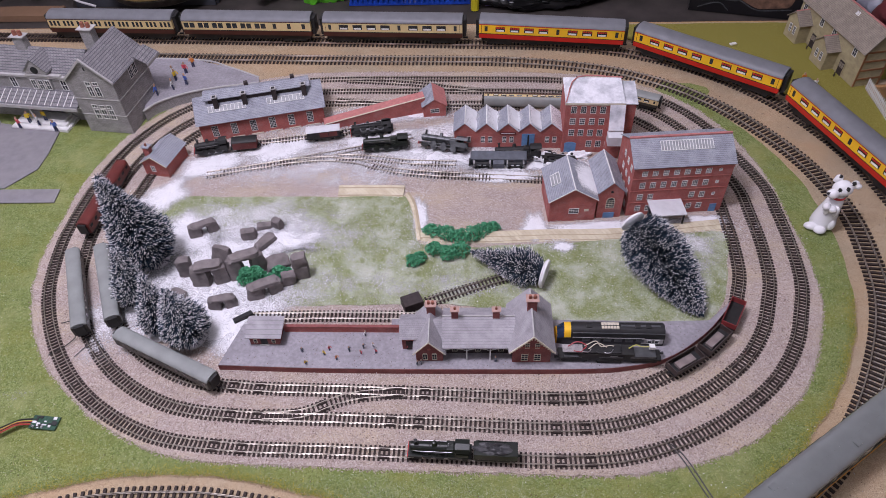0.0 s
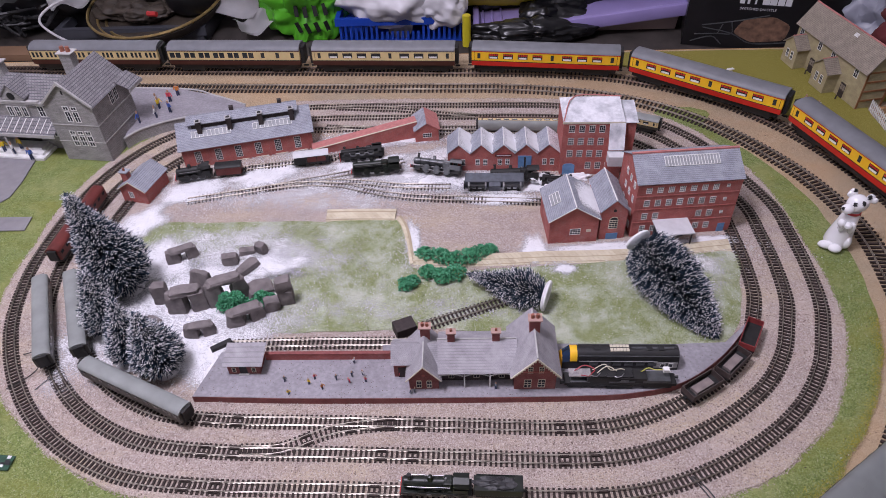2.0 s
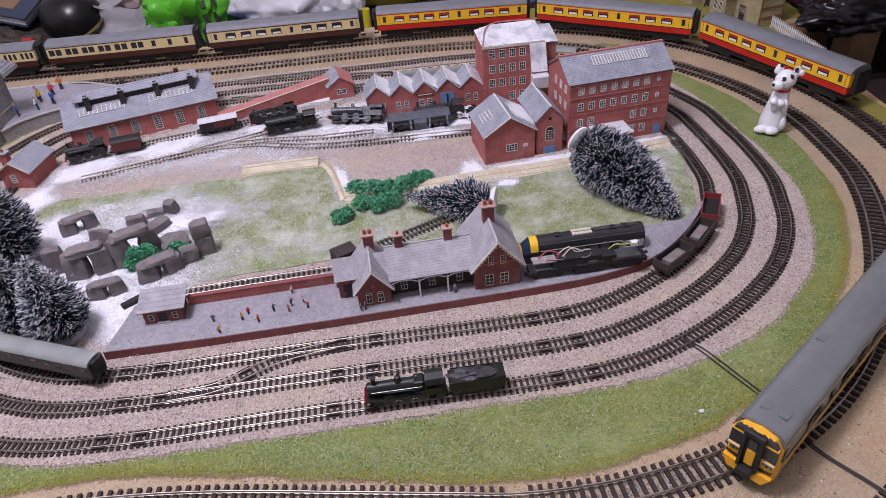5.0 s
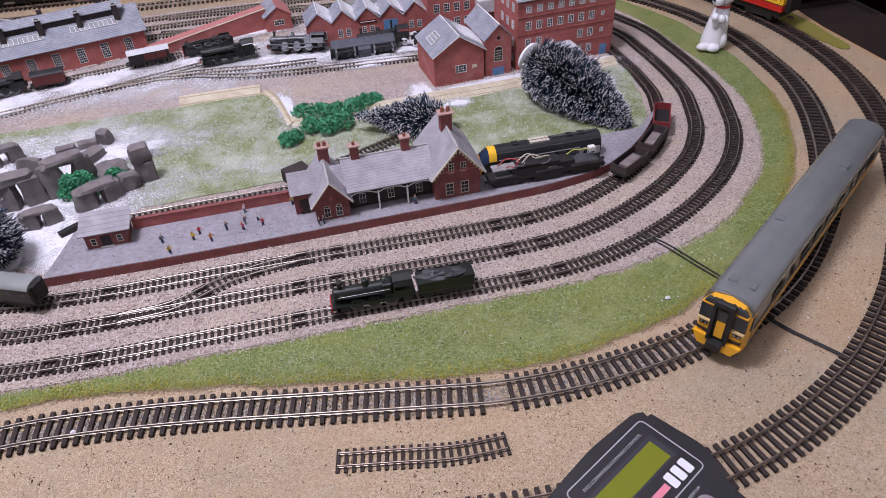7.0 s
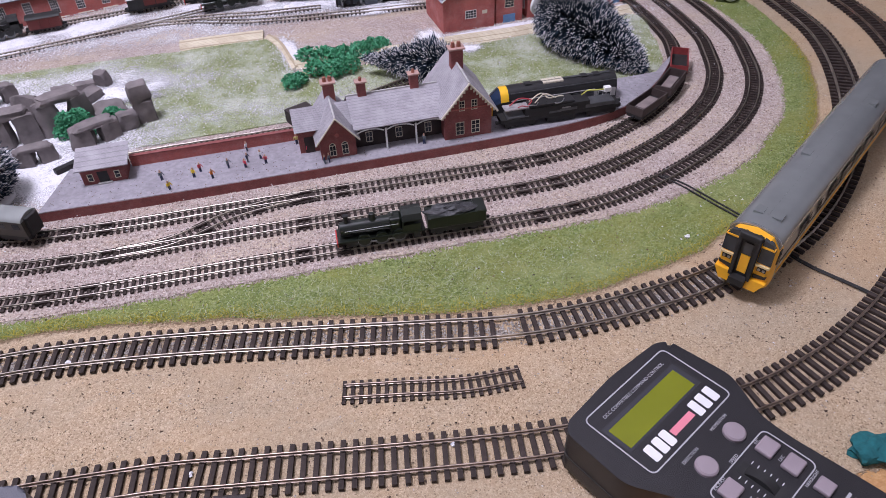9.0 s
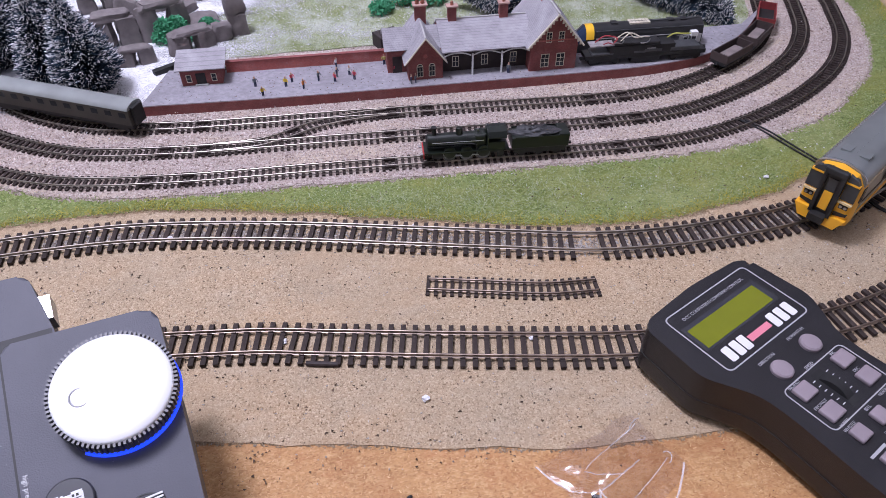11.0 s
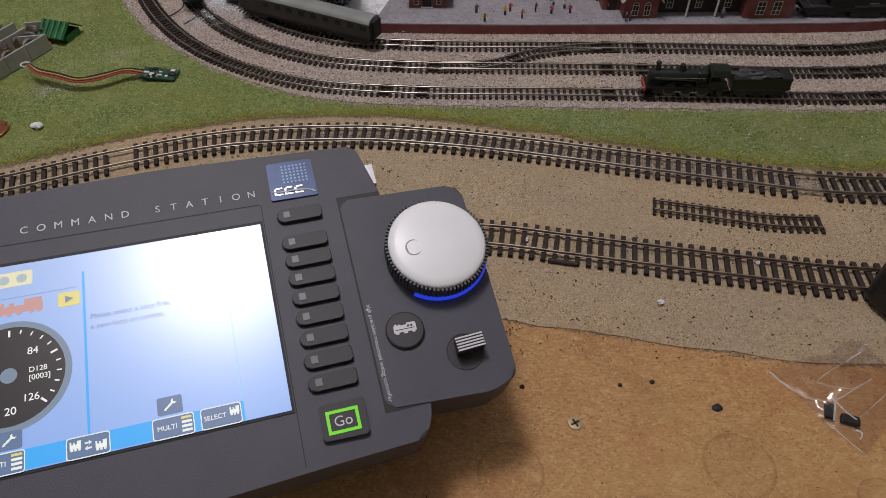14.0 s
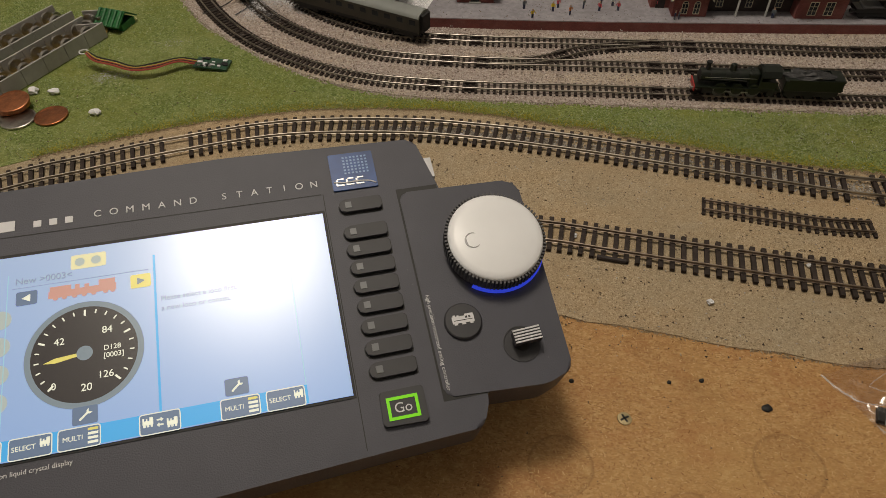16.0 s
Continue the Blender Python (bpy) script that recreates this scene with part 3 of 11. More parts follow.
table = tagged(part("baseboard_table", prisms(([(-1.15, -0.12), (0.76, -0.12), (0.757, 0.75), (0.776, 0.95), (0.779, 1.064), (1.05, 1.068), (1.05, 1.283), (-1.15, 1.3)], "z", -0.022, -0.0008)), M_CHIP), "bare chipboard baseboard of the model railway", "table", "", "structure")
M_LEGWOOD = material("planed_softwood", (0.42, 0.28, 0.15), 0.7, vary=0.2, scale=30)
for x, y in ((-1.1, -0.07), (0.69, -0.07), (-1.1, 1.23), (0.95, 1.22), (0.95, 1.09)):
    part("table_leg", boxes((x, x + 0.05, y, y + 0.05, -0.8, -0.022)), M_LEGWOOD, table)
for y, x in ((-0.07, 0.69), (1.25, 0.95)):
    part("table_rail", boxes((-1.05, x, y, y + 0.02, -0.092, -0.022)), M_LEGWOOD, table)
cork_front = smooth_line([(-1.1, 0.32), (-0.5, 0.26), (-0.2, 0.2), (-0.07, 0.18), (0.01, 0.166), (0.075, 0.154), (0.12, 0.149), (0.19, 0.148), (0.4, 0.15), (0.755, 0.155)], 6)
cork = np.vstack([wobble(cork_front, 0.002, 40), [(0.752, 0.75), (0.772, 0.95), (0.775, 1.07), (1.0, 1.074), (1.0, 1.279), (-1.1, 1.296)]])
solo("cork_underlay", sheet([cork], 0.0, 0.0028), M_CORK, "sandy painted cork underlay over the baseboard", "underlay", "", "structure")

# ---- plan of the tracks ----
N_OUTER = smooth_line([(-0.434, 0.75), (-0.43, 0.69), (-0.41, 0.61), (-0.365, 0.53), (-0.302, 0.465), (-0.22, 0.422), (-0.13, 0.4085), (-0.012, 0.4055), (0.105, 0.402), (0.219, 0.398), (0.287, 0.404), (0.347, 0.4235), (0.404, 0.4535), (0.456, 0.4945), (0.493, 0.543), (0.515, 0.593), (0.529, 0.637), (0.536, 0.70), (0.537, 0.76), (0.535, 0.815), (0.515, 0.88), (0.482, 0.965), (0.426, 1.032), (0.35, 1.074), (0.26, 1.09), (0.157, 1.095), (-0.106, 1.1), (-0.21, 1.088), (-0.296, 1.053), (-0.356, 1.008), (-0.395, 0.952), (-0.419, 0.89), (-0.431, 0.82)], 8, True)
N_OUTER = even(N_OUTER, 0.005, True)
N_MIDDLE = even(offset(even(N_OUTER, 0.012, True), 0.037, True), 0.005, True)
N_INNER = even(offset(even(N_OUTER, 0.015, True), 0.0725, True), 0.005, True)
OO_INNER = even(smooth_line([(-1.05, 1.205), (-0.75, 1.193), (-0.453, 1.179), (-0.115, 1.163), (0.088, 1.157), (0.188, 1.151), (0.286, 1.137), (0.379, 1.110), (0.465, 1.060), (0.537, 0.988), (0.592, 0.90), (0.62, 0.825), (0.631, 0.756), (0.628, 0.69), (0.615, 0.61), (0.577, 0.523), (0.518, 0.434), (0.445, 0.364), (0.377, 0.321), (0.31, 0.300), (0.247, 0.292), (0.2, 0.291), (0.154, 0.295), (0.11, 0.304), (0.04, 0.319), (-0.04, 0.336), (-0.11, 0.347), (-0.17, 0.351), (-0.255, 0.345), (-0.329, 0.323), (-0.391, 0.298), (-0.443, 0.274), (-0.56, 0.2), (-0.7, 0.08)], 10), 0.007)
OO_OUTER = even(smooth_line([(-1.05, 1.272), (-0.75, 1.26), (-0.45, 1.244), (-0.166, 1.228), (0.108, 1.213), (0.25, 1.204), (0.37, 1.183), (0.45, 1.152), (0.53, 1.102), (0.605, 1.025), (0.658, 0.935), (0.69, 0.84), (0.702, 0.755), (0.699, 0.67), (0.68, 0.59), (0.64, 0.5), (0.58, 0.41), (0.5, 0.32), (0.43, 0.264), (0.37, 0.231), (0.311, 0.211), (0.26, 0.203), (0.21, 0.203), (0.156, 0.207), (0.117, 0.212), (0.051, 0.223), (-0.016, 0.235), (-0.072, 0.244), (-0.18, 0.25), (-0.3, 0.235), (-0.45, 0.17), (-0.6, 0.07)], 10), 0.007)

# ---- ground covers ----
bed_edge = wobble(even(smooth_line([(-0.4505, 0.76), (-0.45, 0.70), (-0.436, 0.623), (-0.405, 0.557), (-0.368, 0.508), (-0.314, 0.461), (-0.28, 0.437), (-0.242, 0.418), (-0.204, 0.4025), (-0.139, 0.3925), (-0.042, 0.389), (0.106, 0.386), (0.203, 0.384), (0.265, 0.384), (0.32, 0.392), (0.371, 0.405), (0.41, 0.422), (0.452, 0.455), (0.488, 0.489), (0.52, 0.545), (0.54, 0.595), (0.549, 0.65), (0.551, 0.70), (0.548, 0.75), (0.546, 0.81), (0.534, 0.885), (0.50, 0.975), (0.44, 1.047), (0.357, 1.095), (0.26, 1.112), (0.157, 1.117), (-0.106, 1.122), (-0.217, 1.109), (-0.308, 1.072), (-0.373, 1.023), (-0.415, 0.962), (-0.44, 0.894), (-0.452, 0.82)], 6, True), 0.006, True), 0.002, 60, 2)
solo("ballast_bed", sheet([bed_edge], 0.0012, 0.0014), M_BALLAST, "pink granite ballast under the small oval tracks", "ballast", "", "structure")
lawn_out = smooth_line([(0.44, 1.085), (0.5, 1.015), (0.55, 0.935), (0.582, 0.86), (0.596, 0.79), (0.598, 0.72), (0.592, 0.65), (0.572, 0.575), (0.533, 0.502), (0.475, 0.43), (0.41, 0.375), (0.35, 0.343), (0.299, 0.326), (0.227, 0.313), (0.17, 0.314), (0.109, 0.324), (0.04, 0.34), (-0.04, 0.36), (-0.12, 0.374), (-0.18, 0.378), (-0.263, 0.369), (-0.339, 0.349), (-0.41, 0.318), (-0.5, 0.27), (-0.62, 0.19), (-0.8, 0.05), (-1.0, -0.05), (-1.05, 0.3), (-1.05, 1.1), (-0.7, 1.13), (-0.45, 1.12), (-0.33, 1.08)], 6, True)
lawn_out = wobble(lawn_out, 0.003, 40, 5)
lawn_hole = offset(bed_edge, 0.0015, True)
back_gap = [p for p in lawn_hole if not (p[1] > 1.06 and -0.30 < p[0] < 0.43)]


def lawn_loop():
    """The lawn lies round the oval but not behind it: one outline that runs out along its rim and back along the ballast."""
    hole = np.array(back_gap)
    i = int(np.argmin(np.hypot(hole[:, 0] - 0.435, hole[:, 1] - 1.075)))
    j = int(np.argmin(np.hypot(hole[:, 0] + 0.305, hole[:, 1] - 1.075)))
    rim = hole[i:j + 1] if i < j else np.vstack([hole[i:], hole[:j + 1]])
    if rim[len(rim) // 2][1] > 0.9:
        rim = np.vstack([hole[j:], hole[:i + 1]]) if i < j else hole[j:i + 1]
    if np.hypot(*(rim[0] - lawn_out[0])) < np.hypot(*(rim[-1] - lawn_out[0])):
        rim = rim[::-1]
    return np.vstack([lawn_out, rim])


LAWN = lawn_loop()
solo("lawn", sheet([LAWN], 0.0004, 0.0004), M_GRASS, "yellow-green flocked grass mat round the oval", "grass", "", "structure")
INNER_LAWN = wobble(even(smooth_line([(-0.315, 0.792), (-0.2, 0.797), (-0.066, 0.796), (0.03, 0.797), (0.05, 0.75), (0.056, 0.703), (0.11, 0.698), (0.2, 0.702), (0.322, 0.712), (0.452, 0.726), (0.447, 0.67), (0.428, 0.61), (0.4, 0.578), (0.36, 0.5725), (0.24, 0.575), (0.16, 0.584), (0.1, 0.602), (-0.08, 0.598), (-0.16, 0.6), (-0.24, 0.575), (-0.31, 0.63), (-0.33, 0.72)], 5, True), 0.008, True), 0.003, 40, 7)
solo("inner_lawn", sheet([INNER_LAWN], 0.0022, 0.0012), M_GRASS_SNOWY, "frosted flocked grass inside the oval", "grass", "", "structure")
field = smooth_line([(0.34, 1.262), (0.42, 1.215), (0.5, 1.17), (0.58, 1.105), (0.65, 1.02), (0.7, 0.92), (0.715, 0.8), (0.726, 0.69), (0.746, 0.69), (0.748, 0.8), (0.766, 0.95), (0.77, 1.07), (0.84, 1.085), (0.95, 1.1), (0.97, 1.19), (0.95, 1.268), (0.84, 1.276), (0.7, 1.275), (0.55, 1.276), (0.4, 1.277)], 6, True)
solo("far_field", sheet([wobble(field, 0.004, 30, 3)], 0.0012, 0.0012), M_FIELD, "olive grass mat beyond the outer curve", "grass", "", "structure")


def patch(cx, cy, rx, ry, rot=0.0, seed=0, z=0.0028, thick=1.0):
    """A drift of powder snow with a ragged rim; its cover falls from the middle to the rim."""
    bm = bmesh.new()
    lay = bm.verts.layers.float.new("cover")
    n, rings = 44, 8
    top = []
    for k in range(rings):
        f = 1 - k / (rings - 0.5)
        ring = []
        for i in range(n):
            a = 2 * math.pi * i / n
            w = 1.3 + 0.5 * noise.noise((1.6 * math.cos(a), 1.6 * math.sin(a), seed)) + 0.25 * noise.noise((6 * math.cos(a), 6 * math.sin(a), seed + 5))
            x, y = rx * f * w * math.cos(a), ry * f * w * math.sin(a)
            X, Y = cx + x * math.cos(rot) - y * math.sin(rot), cy + x * math.sin(rot) + y * math.cos(rot)
            v = bm.verts.new((X, Y, z - 0.0003 + 0.0001 * seed / 20 + 0.0016 * (1 - f ** 2) * (0.6 + 0.8 * noise.noise((X * 40, Y * 40, seed)))))
            v[lay] = min(1.0, 1.6 * (1 - f)) * thick
            ring.append(v)
        top.append(ring)
    for a, b in zip(top, top[1:]):
        for i in range(n):
            bm.faces.new((a[i], a[(i + 1) % n], b[(i + 1) % n], b[i]))
    bm.faces.new(top[-1])
    return solo("snow_drift", bm, M_POWDER, "loose white powder snow lying on the scenery", "snow", "snow drifts", "stuff", smooth=True)


for k, (cx, cy, rx, ry, rot) in enumerate([(-0.19, 0.655, 0.115, 0.062, 0.1), (-0.2, 0.59, 0.075, 0.045, -0.5), (-0.16, 0.555, 0.05, 0.035, -0.6), (-0.27, 0.72, 0.06, 0.045, 0.4), (-0.13, 0.71, 0.05, 0.03, 0.2), (-0.27, 0.868, 0.062, 0.03, 0.35), (-0.17, 0.905, 0.075, 0.026, 0.28), (-0.02, 0.93, 0.07, 0.022, 0.25), (0.07, 0.885, 0.09, 0.022, -0.1), (0.2, 0.865, 0.09, 0.02, 0.0), (0.17, 0.84, 0.07, 0.014, 0.0), (-0.32, 0.80, 0.04, 0.035, 0.9), (0.32, 0.737, 0.13, 0.011, 0.07), (0.0, 1.0, 0.11, 0.022, 0.0), (0.43, 0.745, 0.04, 0.012, 0.1), (0.245, 0.697, 0.016, 0.008, 0.0), (0.054, 0.755, 0.01, 0.05, 0.1), (0.21, 0.735, 0.02, 0.03, 0.0)]):
    patch(cx, cy, rx, ry, rot, k)
for k, (cx, cy, rx, ry, rot, thick) in enumerate([(-0.1, 0.845, 0.2, 0.04, 0.0, 0.5), (0.02, 0.89, 0.28, 0.06, 0.1, 0.6), (-0.05, 0.68, 0.13, 0.09, 0.0, 0.24), (0.38, 0.66, 0.06, 0.04, 0.3, 0.5), (0.15, 0.66, 0.1, 0.04, 0.0, 0.2), (-0.1, 0.97, 0.2, 0.03, 0.1, 0.5), (-0.3, 0.6, 0.07, 0.09, 0.0, 0.7), (0.05, 0.63, 0.2, 0.03, 0.0, 0.4), (-0.17, 0.745, 0.13, 0.05, 0.0, 0.62), (-0.09, 0.72, 0.09, 0.06, 0.0, 0.42), (-0.24, 0.63, 0.09, 0.08, 0.0, 0.75), (-0.15, 0.61, 0.1, 0.05, 0.0, 0.7), (0.4, 0.7, 0.05, 0.03, 0.0, 0.62), (0.07, 0.945, 0.045, 0.03, 0.3, 0.75), (-0.02, 0.985, 0.09, 0.016, 0.2, 0.8), (0.13, 0.885, 0.09, 0.016, 0.0, 0.8), (0.31, 0.862, 0.03, 0.018, 0.0, 0.8)]):
    patch(cx, cy, rx, ry, rot, k + 30, 0.0026, thick)

for k, (cx, cy, rx, ry, rot, thick) in enumerate([(-0.42, 0.415, 0.03, 0.015, 0.3, 0.3), (-0.385, 0.47, 0.02, 0.012, 0.3, 0.25)]):
    patch(cx, cy, rx, ry, rot, k + 50, 0.0012, thick)

for k, (x, y, z, sx, sy, sz) in enumerate(((0.226, 0.874, 0.012, 0.014, 0.007, 0.007), (0.237, 0.868, 0.008, 0.009, 0.008, 0.005), (0.284, 0.886, 0.004, 0.016, 0.007, 0.0045))):
    solo("snow_heap", blob(bmesh.new(), (0, 0, 0), (sx, sy, sz), 0.35, 4, 90 + k), M_SNOW, "heap of powder snow piled on the yard", "snow", "snow drifts", "stuff", m=pose(x, y, z), smooth=True)

# ---- tracks ----
def rail_mesh(line, gauge, w, h, z, closed):
    """Two rails with a foot, a web and a head."""
    out = []
    for side in (-1, 1):
        bm = bmesh.new()
        c = offset(line, side * gauge / 2, closed)
        d = heading(line, closed)
        nrm = np.stack([-d[:, 1], d[:, 0]], axis=1)
        prof = [(-w * 0.9, 0), (w * 0.9, 0), (w * 0.9, h * 0.16), (w * 0.22, h * 0.26), (w * 0.22, h * 0.6), (w * 0.5, h * 0.72), (w * 0.5, h * 0.9), (w * 0.3, h * 0.97), (0, h), (-w * 0.3, h * 0.97), (-w * 0.5, h * 0.9), (-w * 0.5, h * 0.72), (-w * 0.22, h * 0.6), (-w * 0.22, h * 0.26), (-w * 0.9, h * 0.16)]
        rings = [[bm.verts.new((p[0] + q[0] * a, p[1] + q[1] * a, z + b)) for a, b in prof] for p, q in zip(c, nrm)]
        n = len(rings)
        for i in range(n if closed else n - 1):
            a, b = rings[i], rings[(i + 1) % n]
            for k in range(len(prof)):
                bm.faces.new((a[k], a[(k + 1) % len(prof)], b[(k + 1) % len(prof)], b[k]))
        if not closed:
            bm.faces.new(rings[0][::-1])
            bm.faces.new(rings[-1])
        out.append(bm)
    return out


def sleeper_data(length, width, height, chair, clip=0.0005):
    outline = [(-length / 2, 0), (length / 2, 0), (length / 2, height)]
    for s in (1, -1):
        for d in (1, -1):
            y = s * chair + d * 0.0009
            outline += [(y + 0.0005, height), (y + 0.0004, height + clip), (y - 0.0004, height + clip), (y - 0.0005, height)]
    outline += [(-length / 2, height)]
    bm = prisms((outline, "x", -width / 2, width / 2))
    me = bpy.data.meshes.new("sleeper")
    bm.to_mesh(me)
    bm.free()
    me.materials.append(M_SLEEPER)
    return me


def track(line, kind, label, closed=False, near=None, mat=None, z=0.0, group="model railway tracks", gaps=(), joints=()):
    """A railway track: two rails and its sleepers. near: a box of the plan in which sleepers are parts of their own."""
    gauge, pitch, slen, swid, shei, rw, rh = (0.0165, 0.0070, 0.030, 0.0029, 0.0022, 0.00095, 0.0026) if kind == "OO" else (0.0091, 0.0050, 0.0168, 0.0022, 0.0014, 0.0008, 0.0019)
    ob = thing("railway_track", Matrix(), label, "railway track", group)
    dense = even(line, pitch, closed)
    for bm in rail_mesh(dense, gauge, rw, rh, z + shei, closed):
        part("rail", bm, mat or M_RAIL, ob, "", None, True)
    d = heading(dense, closed)
    me = sleeper_data(slen, swid, shei, gauge / 2, 0.0005 if kind == "OO" else 0.0006)
    co = np.array([v.co[:] for v in me.vertices])
    fa = [list(p.vertices) for p in me.polygons]
    V, Fc, made = [], [], 0
    for i, ((x, y), (dx, dy)) in enumerate(zip(dense, d)):
        if any(abs(x - gx) < pitch * 0.8 and abs(y - gy) < pitch for gx, gy in gaps):
            continue
        a = math.atan2(dy, dx) + 0.03 * noise.noise((x * 90, y * 90, 0))
        if near and made < 300 and near[0] < x < near[1] and near[2] < y < near[3]:
            link("sleeper", me, ob, "", Matrix.Translation((x, y, z)) @ Matrix.Rotation(a, 4, "Z"))
            made += 1
            continue
        c, s = math.cos(a), math.sin(a)
        base = len(V)
        V += [(x + c * p[0] - s * p[1], y + s * p[0] + c * p[1], z + p[2]) for p in co]
        Fc += [[base + k for k in f] for f in fa]
    step = np.hypot(*(dense[1] - dense[0]))
    for jx, jy in joints:
        k = int(np.argmin(np.hypot(dense[:, 0] - jx, dense[:, 1] - jy)))
        for off in (-int(0.011 / step) - 1, int(0.011 / step) + 1):
            (x, y), (dx, dy) = dense[(k + off) % len(dense)], d[(k + off) % len(dense)]
            for side in (-1, 1):
                part("rail_joiner", boxes((-0.0042, 0.0042, side * gauge / 2 - 0.0019, side * gauge / 2 + 0.0019, 0.0002, shei + rh * 0.8)), M_SLEEPER, ob, "black plastic rail joiner", Matrix.Translation((x, y, z)) @ Matrix.Rotation(math.atan2(dy, dx), 4, "Z"))
    if V:
        m2 = bpy.data.meshes.new("sleeper")
        m2.from_pydata(V, [], Fc)
        m2.materials.append(M_SLEEPER)
        tagged(link("sleeper", m2, ob), kind="stuff")
    return ob


track(OO_INNER, "OO", "wide-gauge track with dark sleepers sweeping round the layout", mat=M_RAIL_OO, near=(-0.5, 0.5, 0.2, 0.36), z=0.0006, gaps=((-0.331, 0.323), (0.154, 0.295)))
track(OO_OUTER, "OO", "outermost wide-gauge track with worn brown rails", near=(-0.1, 0.45, 0.15, 0.3), mat=M_RAIL_DULL, z=0.0006)
track(N_OUTER, "N", "outer narrow-gauge oval track with shiny rails", True, near=(-0.35, 0.4, 0.38, 0.47), z=0.0016, joints=((-0.131, 0.41), (0.051, 0.406), (0.23, 0.402), (0.44, 0.49), (-0.31, 0.47)))
track(N_MIDDLE, "N", "middle narrow-gauge oval track with shiny rails", True, near=(-0.25, 0.35, 0.42, 0.47), z=0.0016, joints=((-0.124, 0.446), (0.054, 0.443), (0.227, 0.44), (0.42, 0.53), (-0.3, 0.52)))
track(N_INNER, "N", "inner narrow-gauge oval track beside the platform", True, z=0.0016, joints=((-0.127, 0.481), (0.057, 0.479), (0.227, 0.476)))


def line_of(*pts):
    return smooth_line(pts, 8)


YARD = "sidings in the yard"
track(line_of((-0.27, 0.846), (-0.178, 0.868), (-0.12, 0.885), (-0.07, 0.899), (0.0, 0.922), (0.03, 0.935)), "N", "yard siding ending in the snow", z=0.0016, group=YARD)
track(line_of((-0.165, 0.872), (-0.11, 0.88), (-0.06, 0.876), (-0.03, 0.866), (0.01, 0.853), (0.06, 0.845), (0.13, 0.839), (0.235, 0.831)), "N", "curving yard siding on pink ballast", z=0.0018, group=YARD)
track(line_of((-0.08, 0.885), (-0.03, 0.882), (0.03, 0.872), (0.1, 0.868)), "N", "short yard siding half buried in snow", z=0.002, group=YARD)
track(line_of((-0.25, 0.915), (-0.19, 0.925), (-0.12, 0.938), (-0.07, 0.95)), "N", "siding beside the engine shed", z=0.002, group=YARD)
track(line_of((-0.1, 1.035), (0.0, 1.02), (0.12, 1.012), (0.2, 1.01)), "N", "siding behind the factory", z=0.002, group=YARD)
track(line_of((-0.145, 0.579), (-0.05, 0.581), (0.05, 0.581), (0.1, 0.581)), "N", "track along the back of the platform", z=0.0024, group=YARD)
track(line_of((0.07, 0.603), (0.12, 0.624), (0.175, 0.647)), "N", "short loose track lying on the grass", z=0.0026, group=YARD)
track(line_of((-0.1, 0.4455), (-0.06, 0.448), (-0.02, 0.466), (0.01, 0.473), (0.05, 0.477)), "N", "crossover between the oval tracks", z=0.0012, group=YARD, joints=((-0.05, 0.451), (0.02, 0.4745)))
track(line_of((-0.09, 1.096), (0.02, 1.085), (0.09, 1.07), (0.14, 1.06)), "N", "crossover at the back of the oval", z=0.0012, group=YARD)
loose = line_of((0.046, 0.2735), (0.082, 0.266), (0.118, 0.2585), (0.150, 0.2565))
track(loose, "N", "short curved piece of narrow-gauge track lying loose", near=(0, 0.2, 0.2, 0.3), mat=M_RAIL_DULL, z=0.0002, group="loose track pieces")

# ---- parts of buildings ----
WINDOWS = {}


def lattice(w, h, cols, rows, bar, edge, d):
    """A window frame with its glazing bars as one piece."""
    def lines(size, n):
        out = [(-size / 2 - edge, -size / 2)]
        for i in range(1, n):
            c = -size / 2 + size * i / n
            out.append((c - bar / 2, c + bar / 2))
        out.append((size / 2, size / 2 + edge))
        return [x for p in out for x in p]
    xs, ys = lines(w, cols), lines(h, rows)
    solid = [[i % 2 == 0 or j % 2 == 0 for j in range(len(ys) - 1)] for i in range(len(xs) - 1)]
    bm = bmesh.new()
    g = [[[bm.verts.new((x, y, z)) for z in (0, d)] for y in ys] for x in xs]
    for i in range(len(xs) - 1):
        for j in range(len(ys) - 1):
            if not solid[i][j]:
                continue
            c = ((i, j), (i + 1, j), (i + 1, j + 1), (i, j + 1))
            bm.faces.new([g[a][b][1] for a, b in c])
            for k, (di, dj) in enumerate(((0, -1), (1, 0), (0, 1), (-1, 0))):
                u, v = i + di, j + dj
                if not (0 <= u < len(xs) - 1 and 0 <= v < len(ys) - 1 and solid[u][v]):
                    (a, b), (e, f) = c[k], c[(k + 1) % 4]
                    bm.faces.new((g[a][b][0], g[e][f][0], g[e][f][1], g[a][b][1]))
    return bm


